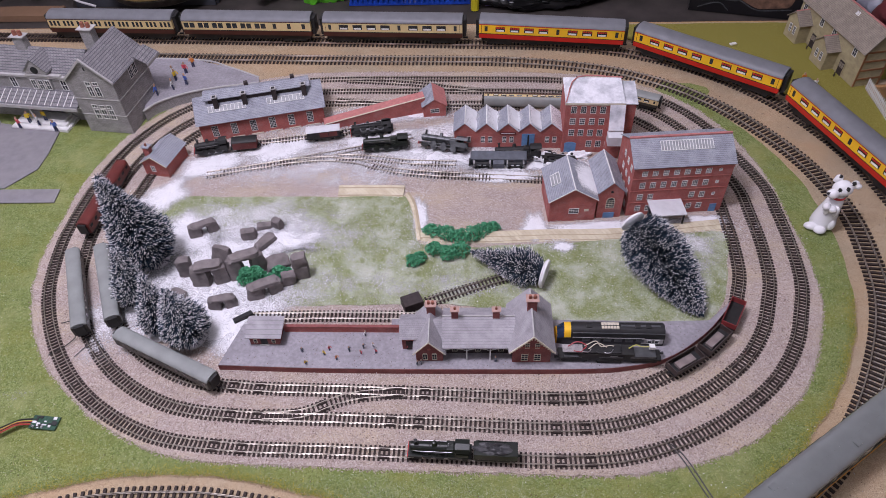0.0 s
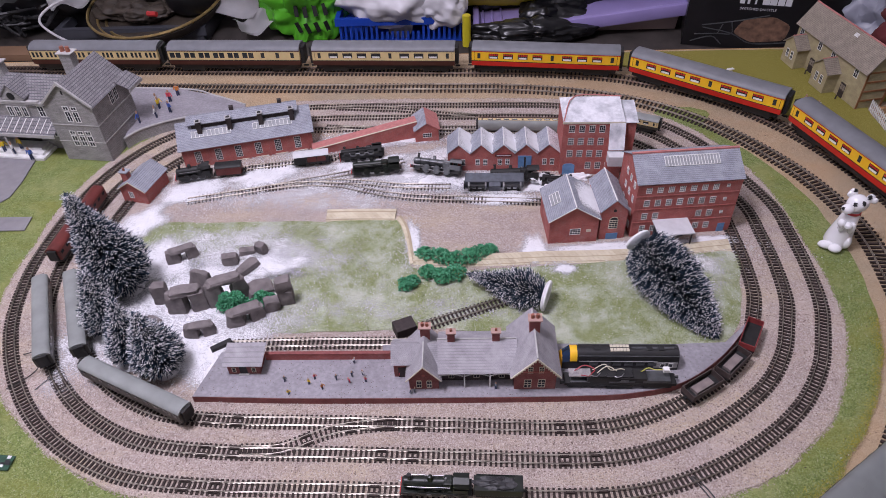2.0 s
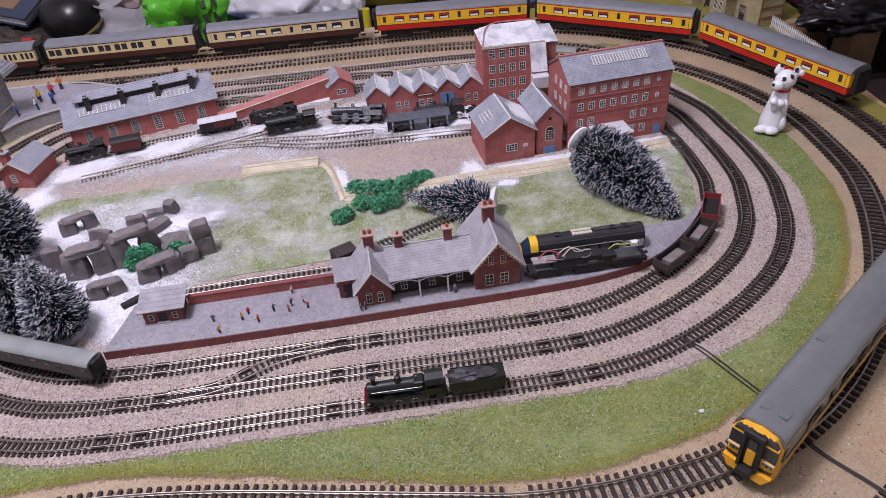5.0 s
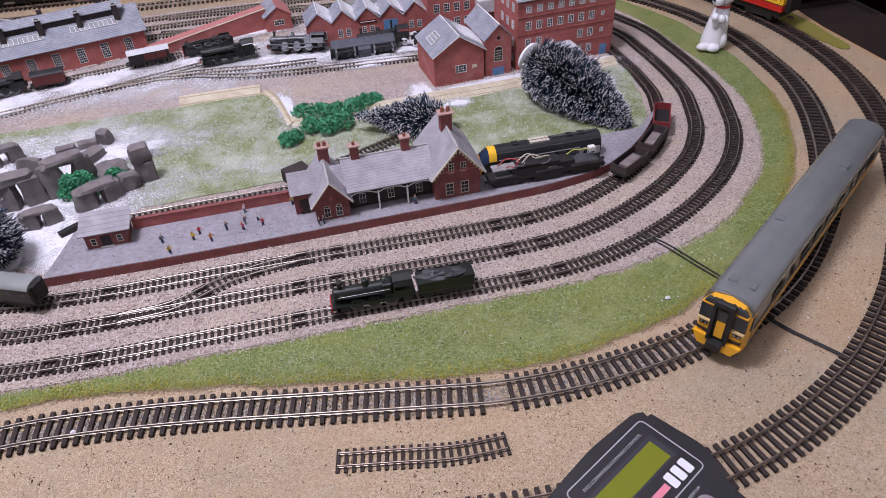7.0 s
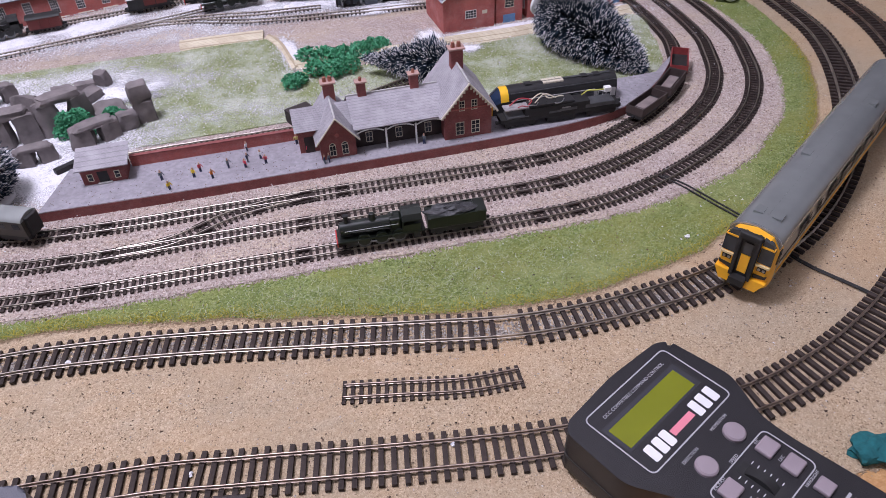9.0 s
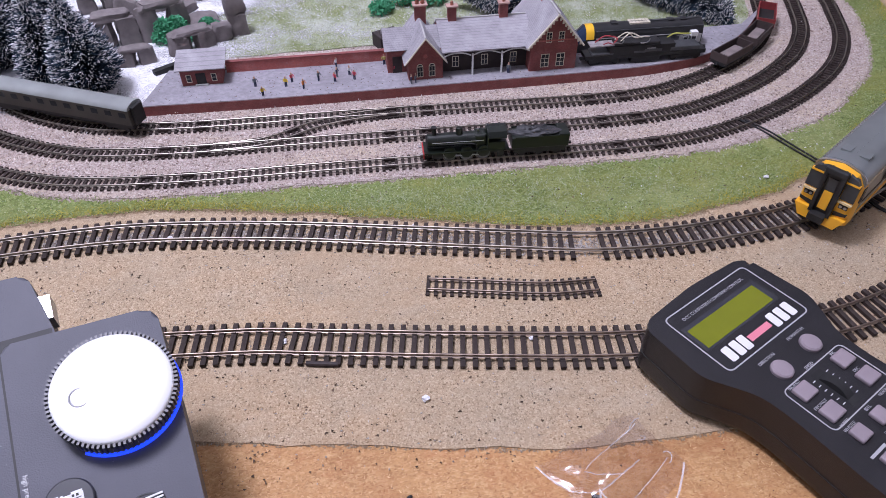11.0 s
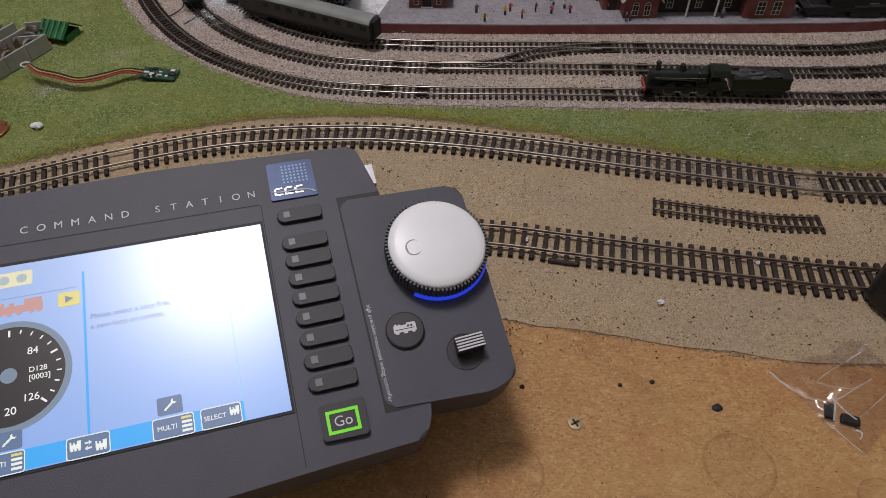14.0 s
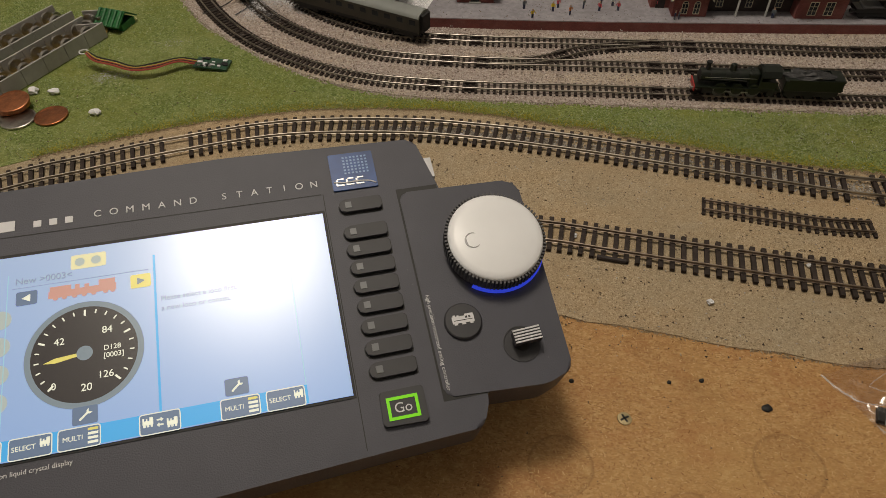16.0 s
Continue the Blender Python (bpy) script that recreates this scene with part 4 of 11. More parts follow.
def window(parent, m, w, h, cols=2, rows=3, trim=None, pane=None, arch=False, bar=0.00028, edge=0.0005):
    """A glazed window: frame with glazing bars, and the pane behind them. m: x along the wall, y up, z out of it; its origin is the middle of the window."""
    trim, pane = trim or M_WHITE, pane or M_PANE
    key = (round(w, 5), round(h, 5), cols, rows, trim.name, pane.name, arch)
    if key not in WINDOWS:
        d = 0.0005
        bm = lattice(w, h, cols, rows, bar, edge, d)
        if arch:
            arc = [(r * math.cos(math.pi * k / 8), h / 2 + r * math.sin(math.pi * k / 8)) for r, ks in ((w / 2 + edge, range(9)), (w / 2, range(8, -1, -1))) for k in ks]
            prism(bm, arc, "z", 0, d)
        f = bpy.data.meshes.new("window")
        bm.to_mesh(f)
        bm.free()
        f.materials.append(trim)
        bm = boxes((-w / 2, w / 2, -h / 2, h / 2, -0.0004, 0.00012))
        if arch:
            prism(bm, [(w / 2 * math.cos(math.pi * k / 8), h / 2 + w / 2 * math.sin(math.pi * k / 8)) for k in range(9)], "z", -0.0004, 0.00012)
        g = bpy.data.meshes.new("pane")
        bm.to_mesh(g)
        bm.free()
        g.materials.append(pane)
        WINDOWS[key] = (f, g)
    f, g = WINDOWS[key]
    o = link("window", f, parent, "", m)
    link("pane", g, o)
    return o


def on_front(x, z, y=0.0):
    """A place on a wall that looks towards -y."""
    return Matrix(((1, 0, 0, x), (0, 0, -1, y), (0, 1, 0, z), (0, 0, 0, 1)))


def on_right(y, z, x=0.0):
    """A place on a wall that looks towards +x."""
    return Matrix(((0, 0, 1, x), (1, 0, 0, y), (0, 1, 0, z), (0, 0, 0, 1)))


def on_left(y, z, x=0.0):
    """A place on a wall that looks towards -x."""
    return Matrix(((0, 0, -1, x), (-1, 0, 0, y), (0, 1, 0, z), (0, 0, 0, 1)))


def slab(bm, a, b, c, d, thick):
    """A flat slab on four corners, thick along its normal."""
    q = [Vector(p) for p in (a, b, c, d)]
    n = (q[1] - q[0]).cross(q[3] - q[0]).normalized() * thick
    lo, hi = [bm.verts.new(p) for p in q], [bm.verts.new(p + n) for p in q]
    bm.faces.new(lo[::-1])
    bm.faces.new(hi)
    for i in range(4):
        bm.faces.new((lo[i], lo[(i + 1) % 4], hi[(i + 1) % 4], hi[i]))
    return bm


def gable_x(w, d, eave, ridge, over=0.0015, thick=0.0009):
    """Roof with its ridge along x, over a plan 0..w, 0..d."""
    bm = bmesh.new()
    k = (ridge - eave) / (d / 2)
    slab(bm, (-over, -over, eave - k * over), (w + over, -over, eave - k * over), (w + over, d / 2, ridge), (-over, d / 2, ridge), thick)
    slab(bm, (w + over, d + over, eave - k * over), (-over, d + over, eave - k * over), (-over, d / 2, ridge), (w + over, d / 2, ridge), thick)
    return bm


def gable_y(w, d, eave, ridge, over=0.0015, thick=0.0009):
    """Roof with its ridge along y."""
    bm = bmesh.new()
    k = (ridge - eave) / (w / 2)
    slab(bm, (w / 2, -over, ridge), (w / 2, d + over, ridge), (-over, d + over, eave - k * over), (-over, -over, eave - k * over), thick)
    slab(bm, (w / 2, d + over, ridge), (w / 2, -over, ridge), (w + over, -over, eave - k * over), (w + over, d + over, eave - k * over), thick)
    return bm


def walls_x(w, d, eave, ridge):
    return prisms(([(0, 0), (d, 0), (d, eave), (d / 2, ridge), (0, eave)], "x", 0, w))


def walls_y(w, d, eave, ridge):
    return prisms(([(0, 0), (w, 0), (w, eave), (w / 2, ridge), (0, eave)], "y", 0, d))


def chimney(parent, x, y, z0, z1, w, d, mat, pots=2, cap=None):
    o = part("chimney", boxes((x - w / 2, x + w / 2, y - d / 2, y + d / 2, z0, z1 - 0.0012)), mat, parent)
    part("chimney_cap", boxes((x - w * 0.68, x + w * 0.68, y - d * 0.68, y + d * 0.68, z1 - 0.0012, z1)), cap or M_CREAMTRIM, o)
    for i in range(pots):
        px = x + (i - (pots - 1) / 2) * w * 0.5
        part("chimney_pot", cyls(((px, y, z1), (px, y, z1 + w * 0.42), w * 0.19, w * 0.16, 8)), M_TERRACOTTA, o)
    return o


def rooflight(parent, m, w, h, cols):
    bm = bmesh.new()
    e = 0.0006
    box(bm, 0, w, 0, e, 0, 0.0008)
    box(bm, 0, w, h - e, h, 0, 0.0008)
    for i in range(cols + 1):
        x = (w - e) * i / cols
        box(bm, x, x + e, 0, h, 0, 0.0008)
    o = part("rooflight", bm, M_WHITE, parent, "white-barred rooflight", m)
    part("pane", boxes((0, w, 0, h, 0, 0.0003)), M_PANE_PALE, o)
    return o


def place(x, y, deg, z=0.0):
    return pose(x, y, z, 0, 0, deg)


def slope_front(x, d, eave, ridge, up, thick=0.0011):
    """A place on the front slope of a gable_x roof, `up` of the way to the ridge."""
    a = math.atan2(ridge - eave, d / 2)
    return Matrix.Translation((x, d / 2 * up, eave + (ridge - eave) * up)) @ Matrix.Rotation(a, 4, "X") @ Matrix.Translation((0, 0, thick))


# ---- yard buildings (small scale) ----
Z0 = 0.0014


def mill():
    w, d, e, r = 0.129, 0.07, 0.084, 0.104
    o = thing("mill_building", place(0.3325, 0.7575, 4.5, Z0), "four-storey red brick mill with a grey slate roof", "factory", "yard buildings")
    part("wall", walls_x(w, d, e, r), M_BRICK, o)
    part("roof", gable_x(w, d, e, r, 0.002), M_SLATE, o)
    part("ridge", boxes((-0.002, w + 0.002, d / 2 - 0.0015, d / 2 + 0.0015, r, r + 0.0022)), M_RED_RIDGE, o, "red ridge tiles")
    rooflight(o, slope_front(0.036, d, e, r, 0.5), 0.068, 0.014, 18)
    part("eaves_course", boxes((0, w, -0.0012, 0, e - 0.006, e - 0.003)), M_BRICK, o)
    for z in (0.0225, 0.043, 0.0635):
        part("string_course", boxes((0, w, -0.0007, 0, z, z + 0.001)), M_BRICK, o)
    for row, z in enumerate((0.0125, 0.0325, 0.053, 0.0735)):
        for i in range(8):
            x = 0.0145 + i * 0.0138
            if row < 2 and 1 < i < 5:
                continue
            if i == 7:
                if row:
                    window(o, on_front(x + 0.0015, z), 0.0032, 0.004, 1, 2, pane=M_PANE_PALE)
                continue
            window(o, on_front(x, z), 0.0062, 0.0088, 3, 3, pane=M_PANE_PALE if row == 3 else M_PANE)
        for j in range(3):
            window(o, on_left(0.012 + j * 0.016, z), 0.0058, 0.0088, 3, 3)
    part("door", boxes((0.113, 0.122, -0.0006, 0, 0, 0.0135)), M_BLUE_DOOR, o, "blue door")
    can = part("canopy", boxes((0.026, 0.071, -0.031, 0.0, 0.0245, 0.0262)), M_CANOPY, o, "pale flat loading canopy")
    for x in (0.029, 0.068):
        part("canopy_post", boxes((x, x + 0.0016, -0.028, -0.0264, 0, 0.0245)), M_SOOT_AND_SHADE, can)
    # Solid black block stands in for the shade below the canopy.
    part("loading_bay_shade", boxes((0.03, 0.068, -0.006, -0.0003, 0, 0.02)), M_SOOT_AND_SHADE, o, "black block painted as the shade under the canopy")


def roof_snow(parent, a, b, c, d, low, high, seed, centre=0.5, spread=9.0):
    """Powder lying on a slope between the valley a-b and the ridge d-c, thickest along the valley."""
    q = [Vector(p) for p in (a, b, c, d)]
    up = (q[1] - q[0]).cross(q[3] - q[0]).normalized()
    up = up if up.z > 0 else -up
    bm = bmesh.new()
    lay = bm.verts.layers.float.new("cover")
    n, m = 14, 8
    g = []
    for i in range(n + 1):
        row = []
        for j in range(m + 1):
            u, w = i / n, j / m
            p = (q[0].lerp(q[1], u)).lerp(q[3].lerp(q[2], u), w)
            k = (low + (high - low) * w) * math.exp(-((u - centre) / spread) ** 2)
            v = bm.verts.new(p + up * (0.0011 + 0.0022 * max(0.0, k - 0.3) * (1 - w) * (1 + noise.noise(p * 90 + Vector((seed, 0, 0))))))
            v[lay] = k
            row.append(v)
        g.append(row)
    for i in range(n):
        for j in range(m):
            bm.faces.new((g[i][j], g[i + 1][j], g[i + 1][j + 1], g[i][j + 1]))
    return part("snow_cover", bm, M_POWDER, parent, "powder snow drifted into the valley", None, True)


def engine_house():
    o = thing("engine_house", place(0.2275, 0.7455, 4.0, Z0), "red brick engine house with two snow-dusted slate gables", "factory", "yard buildings")
    w, d, e, r = 0.062, 0.066, 0.038, 0.058
    a = part("wall", walls_y(w, d, e, r), M_BRICK, o)
    part("roof", gable_y(w, d, e, r, 0.0022), M_SLATE, o)
    part("bargeboard", prisms(([(-0.002, e - 0.0015), (w / 2, r - 0.0003), (w + 0.002, e - 0.0015), (w + 0.002, e - 0.0005), (w / 2, r + 0.0012), (-0.002, e - 0.0005)], "y", -0.0032, -0.0023)), M_WHITE, o)
    part("ridge", boxes((w / 2 - 0.0007, w / 2 + 0.0007, -0.002, d + 0.002, r + 0.0002, r + 0.0014)), M_WHITE, o)
    window(o, on_front(0.033, 0.018), 0.0125, 0.0085, 4, 3)
    part("plaque", boxes((0.047, 0.053, -0.0004, 0, 0.0165, 0.0205)), M_CREAMTRIM, o)
    k = math.atan2(r - e, w / 2)
    rooflight(o, Matrix.Translation((0.006, 0.022, e + 0.006 * (r - e) / (w / 2))) @ Matrix.Rotation(-k, 4, "Y") @ Matrix.Translation((0, 0, 0.0012)), 0.014, 0.022, 3)
    t = part("tower", prisms(([(w + 0.003, 0), (w + 0.036, 0), (w + 0.036, 0.046), (w + 0.0195, 0.062), (w + 0.003, 0.046)], "y", 0.003, 0.07)), M_BRICK, o, "tall gabled bay")
    g = gable_y(0.033, 0.067, 0.046, 0.062, 0.0018)
    part("tower_roof", g, M_SLATE, t, "", Matrix.Translation((w + 0.003, 0.003, 0)))
    part("ridge", boxes((w + 0.0188, w + 0.0202, 0.001, 0.072, 0.0622, 0.0634)), M_WHITE, t)
    window(t, on_front(w + 0.0195, 0.024, 0.003), 0.0105, 0.0125, 3, 4, trim=M_CREAMTRIM, arch=True)
    part("door", boxes((w + 0.012, w + 0.027, 0.0023, 0.003, 0, 0.0095)), M_BLUE_DOOR, t, "blue door")
    roof_snow(o, (w + 0.001, 0.002, e), (w + 0.001, d, e), (w * 0.56, d, r - 0.003), (w * 0.56, 0.002, r - 0.003), 1.7, 0.75, 71, 0.5, 0.5)
    part("vent", cyls(((w + 0.0195, 0.0032, 0.046), (w + 0.0195, 0.0024, 0.046), 0.002, 0.002, 10)), M_SOOT_AND_SHADE, t)


def tall_mill():
    w, d, e = 0.082, 0.064, 0.088
    o = thing("tall_mill_building", place(0.2575, 0.8965, -1.5, Z0), "tall red brick mill with a snow-covered hipped roof", "factory", "yard buildings")
    part("wall", boxes((0, w, 0, d, 0, e)), M_BRICK, o)
    bm = bmesh.new()
    v = [bm.verts.new(p) for p in ((-0.001, -0.001, e), (w + 0.001, -0.001, e), (w + 0.001, d + 0.001, e), (-0.001, d + 0.001, e), (0.018, d * 0.72, e + 0.012), (w - 0.002, d * 0.72, e + 0.012))]
    for f in ((0, 1, 5, 4), (1, 2, 5), (2, 3, 4, 5), (3, 0, 4), (3, 2, 1, 0)):
        bm.faces.new([v[i] for i in f])
    part("roof", bm, M_SNOWY_SLATE, o)
    part("hip", tube([(0, 0, e + 0.0005), (0.018, d * 0.72, e + 0.0125), (w, d * 0.72, e + 0.0125)], 0.0009), M_RED_RIDGE, o, "red hip tiles")
    part("parapet", boxes((-0.0012, w + 0.0012, -0.0014, -0.0002, e - 0.0035, e - 0.0005)), M_CREAMTRIM, o)
    for row in range(4):
        z = 0.016 + row * 0.02
        for i in range(5):
            x = 0.010 + i * 0.0137
            if row == 0 and i < 2:
                continue
            if i == 4 and row > 0:
                continue
            window(o, on_front(x + 0.002, z), 0.0072, 0.0105, 3, 3)
        window(o, on_right(0.014, z, w + 0.018), 0.005, 0.009, 2, 3)
    part("double_door", prisms(([(0.004, 0), (0.021, 0), (0.021, 0.0165), (0.0165, 0.019), (0.0085, 0.019), (0.004, 0.0165)], "y", -0.0008, 0)), M_BLUE_DOOR, o, "blue double door with a fanlight")
    s = part("stair_tower", prisms(([(-0.013, 0.0), (-0.0002, 0.0), (-0.0002, 0.086), (-0.013, 0.054)], "x", 0.063, 0.083)), M_BRICK, o)
    bm = bmesh.new()
    slab(bm, (0.0622, -0.0145, 0.051), (0.0838, -0.0145, 0.051), (0.0838, 0.0, 0.0866), (0.0622, 0.0, 0.0866), 0.001)
    part("stair_roof", bm, M_SNOWY_SLATE, s)
    part("hoist_box", boxes((0.0615, 0.0835, -0.029, -0.0132, 0.034, 0.049)), M_CANOPY, s, "white hoist housing")
    part("annexe", boxes((w + 0.0004, w + 0.018, 0.006, 0.05, 0, 0.082)), M_BRICK, o)
    bm = bmesh.new()
    slab(bm, (w, 0.004, 0.0826), (w + 0.02, 0.004, 0.0826), (w + 0.02, 0.052, 0.09), (w, 0.052, 0.09), 0.001)
    part("annexe_roof", bm, M_SNOWY_SLATE, o)


def sawtooth():
    n, w, d, e, r = 5, 0.032, 0.046, 0.031, 0.046
    o = thing("sawtooth_factory", place(0.0975, 0.9075, -0.8, Z0), "low red brick factory with five snowy sawtooth gables", "factory", "yard buildings")
    out = [(0, 0), (n * w, 0)]
    for i in range(n, 0, -1):
        out += [(i * w, e if i == n else e - 0.0), ((i - 0.5) * w, r)]
    out += [(0, e)]
    part("wall", prisms((out, "y", 0, d)), M_BRICK, o)
    for i in range(n):
        bm = bmesh.new()
        x0, xm, x1 = i * w - (0.0012 if i == 0 else 0), (i + 0.5) * w, (i + 1) * w + (0.0012 if i == n - 1 else 0)
        slab(bm, (xm, -0.0018, r), (xm, d, r), (x0, d, e), (x0, -0.0018, e), 0.0009)
        part("roof_slope", bm, M_SLATE, o)
        bm = bmesh.new()
        slab(bm, (xm, d, r), (xm, -0.0018, r), (x1, -0.0018, e), (x1, d, e), 0.0009)
        part("roof_slope", bm, M_SNOWY_SLATE, o, "slope lightly covered in snow")
        part("ridge", boxes((xm - 0.0006, xm + 0.0006, -0.002, d, r + 0.0005, r + 0.0015)), M_WHITE, o)
        roof_snow(o, (x1, 0.0, e), (x1, d, e), (xm + 0.001, d, r), (xm + 0.001, 0.0, r), (1.3, 1.25, 1.6, 1.4, 0.7)[i], 0.85, 60 + i)
        roof_snow(o, (x0, 0.0, e), (x0, d, e), (xm - 0.001, d, r), (xm - 0.001, 0.0, r), (0.1, 0.75, 0.9, 0.9, 0.6)[i], -0.15, 80 + i, 0.7, 0.7)
        for x in (0.34, 0.68):
            if i == 3:
                continue
            window(o, on_front(i * w + w * x, 0.0165), 0.0052, 0.0095, 2, 4)
    part("loading_door", boxes((3 * w + 0.005, 3 * w + 0.024, -0.0012, 0, 0.002, 0.027)), M_BLUE_DOOR, o, "blue loading doors drawn ajar by a painted dark gap")
    # Black strip on the closed door paints the shade of a gap.
    part("door_gap_shade", boxes((3 * w + 0.0135, 3 * w + 0.016, -0.0015, -0.0012, 0.003, 0.026)), M_SOOT_AND_SHADE, o)
    sg = part("name_board", boxes((2 * w + 0.004, 2 * w + 0.028, -0.0012, 0, 0.0265, 0.03)), M_MAROON, o, "maroon name board")
    part("lettering_bar", boxes((2 * w + 0.006, 2 * w + 0.026, -0.0014, -0.0011, 0.0277, 0.0288)), M_INK, sg)


def engine_shed():
    w, d, e, r = 0.192, 0.075, 0.034, 0.056
    o = thing("engine_shed", place(-0.297, 0.9265, 14.6, Z0), "long red brick engine shed with a grey slate roof", "engine shed", "yard buildings")
    part("wall", walls_x(w, d, e, r), M_BRICK, o)
    part("roof", gable_x(w, d, e, r, 0.004), M_SLATE, o)
    for i in range(6):
        window(o, on_front(0.022 + i * 0.0295, 0.0165), 0.0088, 0.0185, 4, 6)
        part("buttress", boxes((0.0355 + i * 0.0295, 0.0385 + i * 0.0295, -0.0012, 0, 0, e - 0.002)), M_BRICK, o)
        part("sill_step", boxes((0.0155 + i * 0.0295, 0.0345 + i * 0.0295, -0.0012, 0, 0.001, 0.0022)), M_CREAMTRIM, o)
    v = part("ridge_ventilator", boxes((0.02, w - 0.02, d / 2 - 0.012, d / 2 + 0.012, r - 0.007, r + 0.0015)), M_BROWN_AND_SHADE, o, "dark louvred ridge ventilator")
    bm = bmesh.new()
    slab(bm, (0.014, d / 2 - 0.015, r + 0.0015), (w - 0.014, d / 2 - 0.015, r + 0.0015), (w - 0.014, d / 2, r + 0.008), (0.014, d / 2, r + 0.008), 0.001)
    slab(bm, (w - 0.014, d / 2 + 0.015, r + 0.0015), (0.014, d / 2 + 0.015, r + 0.0015), (0.014, d / 2, r + 0.008), (w - 0.014, d / 2, r + 0.008), 0.001)
    part("ventilator_roof", bm, M_SLATE, v)
    for x in (0.028, 0.072, 0.118, 0.164):
        c = part("smoke_vent", boxes((x, x + 0.007, d / 2 - 0.021, d / 2 - 0.0145, r - 0.012, r + 0.0085)), M_BROWN_AND_SHADE, o, "dark square smoke vent")
        part("vent_cap", boxes((x - 0.0008, x + 0.0078, d / 2 - 0.022, d / 2 - 0.0135, r + 0.0085, r + 0.0095)), M_STONETRIM, c)
        part("vent_mouth", boxes((x + 0.001, x + 0.006, d / 2 - 0.0205, d / 2 - 0.015, r + 0.0095, r + 0.0098)), M_SOOT_AND_SHADE, c)
    for x in (0.078, 0.15):
        part("rear_vent", boxes((x, x + 0.006, d / 2 + 0.004, d / 2 + 0.01, r, r + 0.0125)), M_BROWN_AND_SHADE, o)
    rooflight(o, slope_front(0.018, d, e, r, 0.34), 0.058, 0.0105, 10)
    rooflight(o, slope_front(0.108, d, e, r, 0.34), 0.058, 0.0105, 10)


def small_hut():
    w, d, e, r = 0.034, 0.046, 0.02, 0.031
    o = thing("brick_hut", place(-0.3635, 0.85, -13.0, Z0) @ Matrix.Scale(1.17, 4), "small red brick hut with a slate roof and chimney", "hut", "yard buildings")
    part("wall", walls_y(w, d, e, r), M_BRICK, o)
    part("roof", gable_y(w, d, e, r, 0.0022), M_SLATE, o)
    window(o, on_front(w * 0.4, 0.011), 0.005, 0.008, 2, 3)
    chimney(o, 0.005, 0.012, 0.018, 0.037, 0.008, 0.007, M_BRICK, 1, M_SLATE)
    part("bargeboard", prisms(([(-0.002, e - 0.0018), (w / 2, r - 0.0006), (w + 0.002, e - 0.0018), (w + 0.002, e - 0.0008), (w / 2, r + 0.0008), (-0.002, e - 0.0008)], "y", -0.0031, -0.0023)), M_CREAMTRIM, o)


def coaling_stage():
    o = thing("coaling_stage", place(-0.108, 0.9535, 15.8, Z0), "red brick coaling stage with a long sloping ramp", "coaling stage", "yard buildings")
    L = 0.163
    part("ramp", prisms(([(0, 0), (L, 0), (L, 0.03), (0, 0.011)], "y", 0.0, 0.018)), M_BRICK, o)
    part("coping", prisms(([(0, 0.011), (L, 0.03), (L, 0.0308), (0, 0.0118)], "y", -0.0006, 0.0016)), M_CREAMTRIM, o)
    part("ramp_deck", prisms(([(0, 0.0112), (L, 0.0302), (L, 0.0306), (0, 0.0116)], "y", 0.0018, 0.0182)), M_RED_RIDGE, o, "faded red ramp deck")
    h = part("stage_house", walls_y(0.036, 0.045, 0.022, 0.034), M_BRICK, o, "", Matrix.Translation((L - 0.006, -0.012, 0)) @ Matrix.Rotation(radians(-8), 4, "Z"))
    bm = bmesh.new()
    slab(bm, (0.018, 0.047, 0.034), (0.018, -0.002, 0.034), (0.038, -0.002, 0.0207), (0.038, 0.047, 0.0207), 0.0009)
    part("stage_roof", bm, M_RED_RIDGE, h, "faded red roof slope")
    bm = bmesh.new()
    slab(bm, (0.018, -0.002, 0.034), (0.018, 0.047, 0.034), (-0.002, 0.047, 0.0207), (-0.002, -0.002, 0.0207), 0.0009)
    part("stage_roof", bm, M_SLATE, h, "grey slated roof slope")
    window(h, on_front(0.0185, 0.0125), 0.013, 0.0065, 4, 2)


M_RED_RIDGE = material("faded_red_tile", (0.47, 0.18, 0.165), 0.7, vary=0.15, scale=200)
M_CANOPY = material("pale_grey_card", (0.6, 0.6, 0.62), 0.65, vary=0.08, scale=100, dirt=(0.7, 0.7, 0.72), dirt_scale=60)
# Dark brown parts; also the painted shade under the station canopy.
M_BROWN_AND_SHADE = material("sooty_brown_wood_and_shade", (0.035, 0.025, 0.024), 0.7, vary=0.3, scale=160)
M_SNOWY_SLATE = material("snow_covered_slate", (0.74, 0.74, 0.77), 0.8, vary=0.08, scale=200, bump=0.8, bscale=500, dirt=(0.33, 0.345, 0.38), dirt_scale=38, dirt_amount=0.95)
mill()
engine_house()
tall_mill()
sawtooth()
engine_shed()
small_hut()
coaling_stage()


# ---- walls and platform ----
def retaining_wall(name, pts, h, t, lean, label):
    """A battered card wall: its foot follows the line, its face leans back by `lean`, and a top of width t follows."""
    line = even(smooth_line(pts, 6), 0.006)
    bm = bmesh.new()
    rows = [[bm.verts.new((*p, z)) for p in offset(line, by)] for by, z in ((0.0, 0.0015), (lean, h), (lean + t, h), (lean + t + 0.001, 0.001))]
    for r0, r1 in zip(rows, rows[1:]):
        for i in range(len(line) - 1):
            bm.faces.new((r0[i], r0[i + 1], r1[i + 1], r1[i]))
    for k in (0, -1):
        bm.faces.new([r[k] for r in rows])
    return solo(name, bm, M_CREAM_STONE, label, "wall", "field walls")


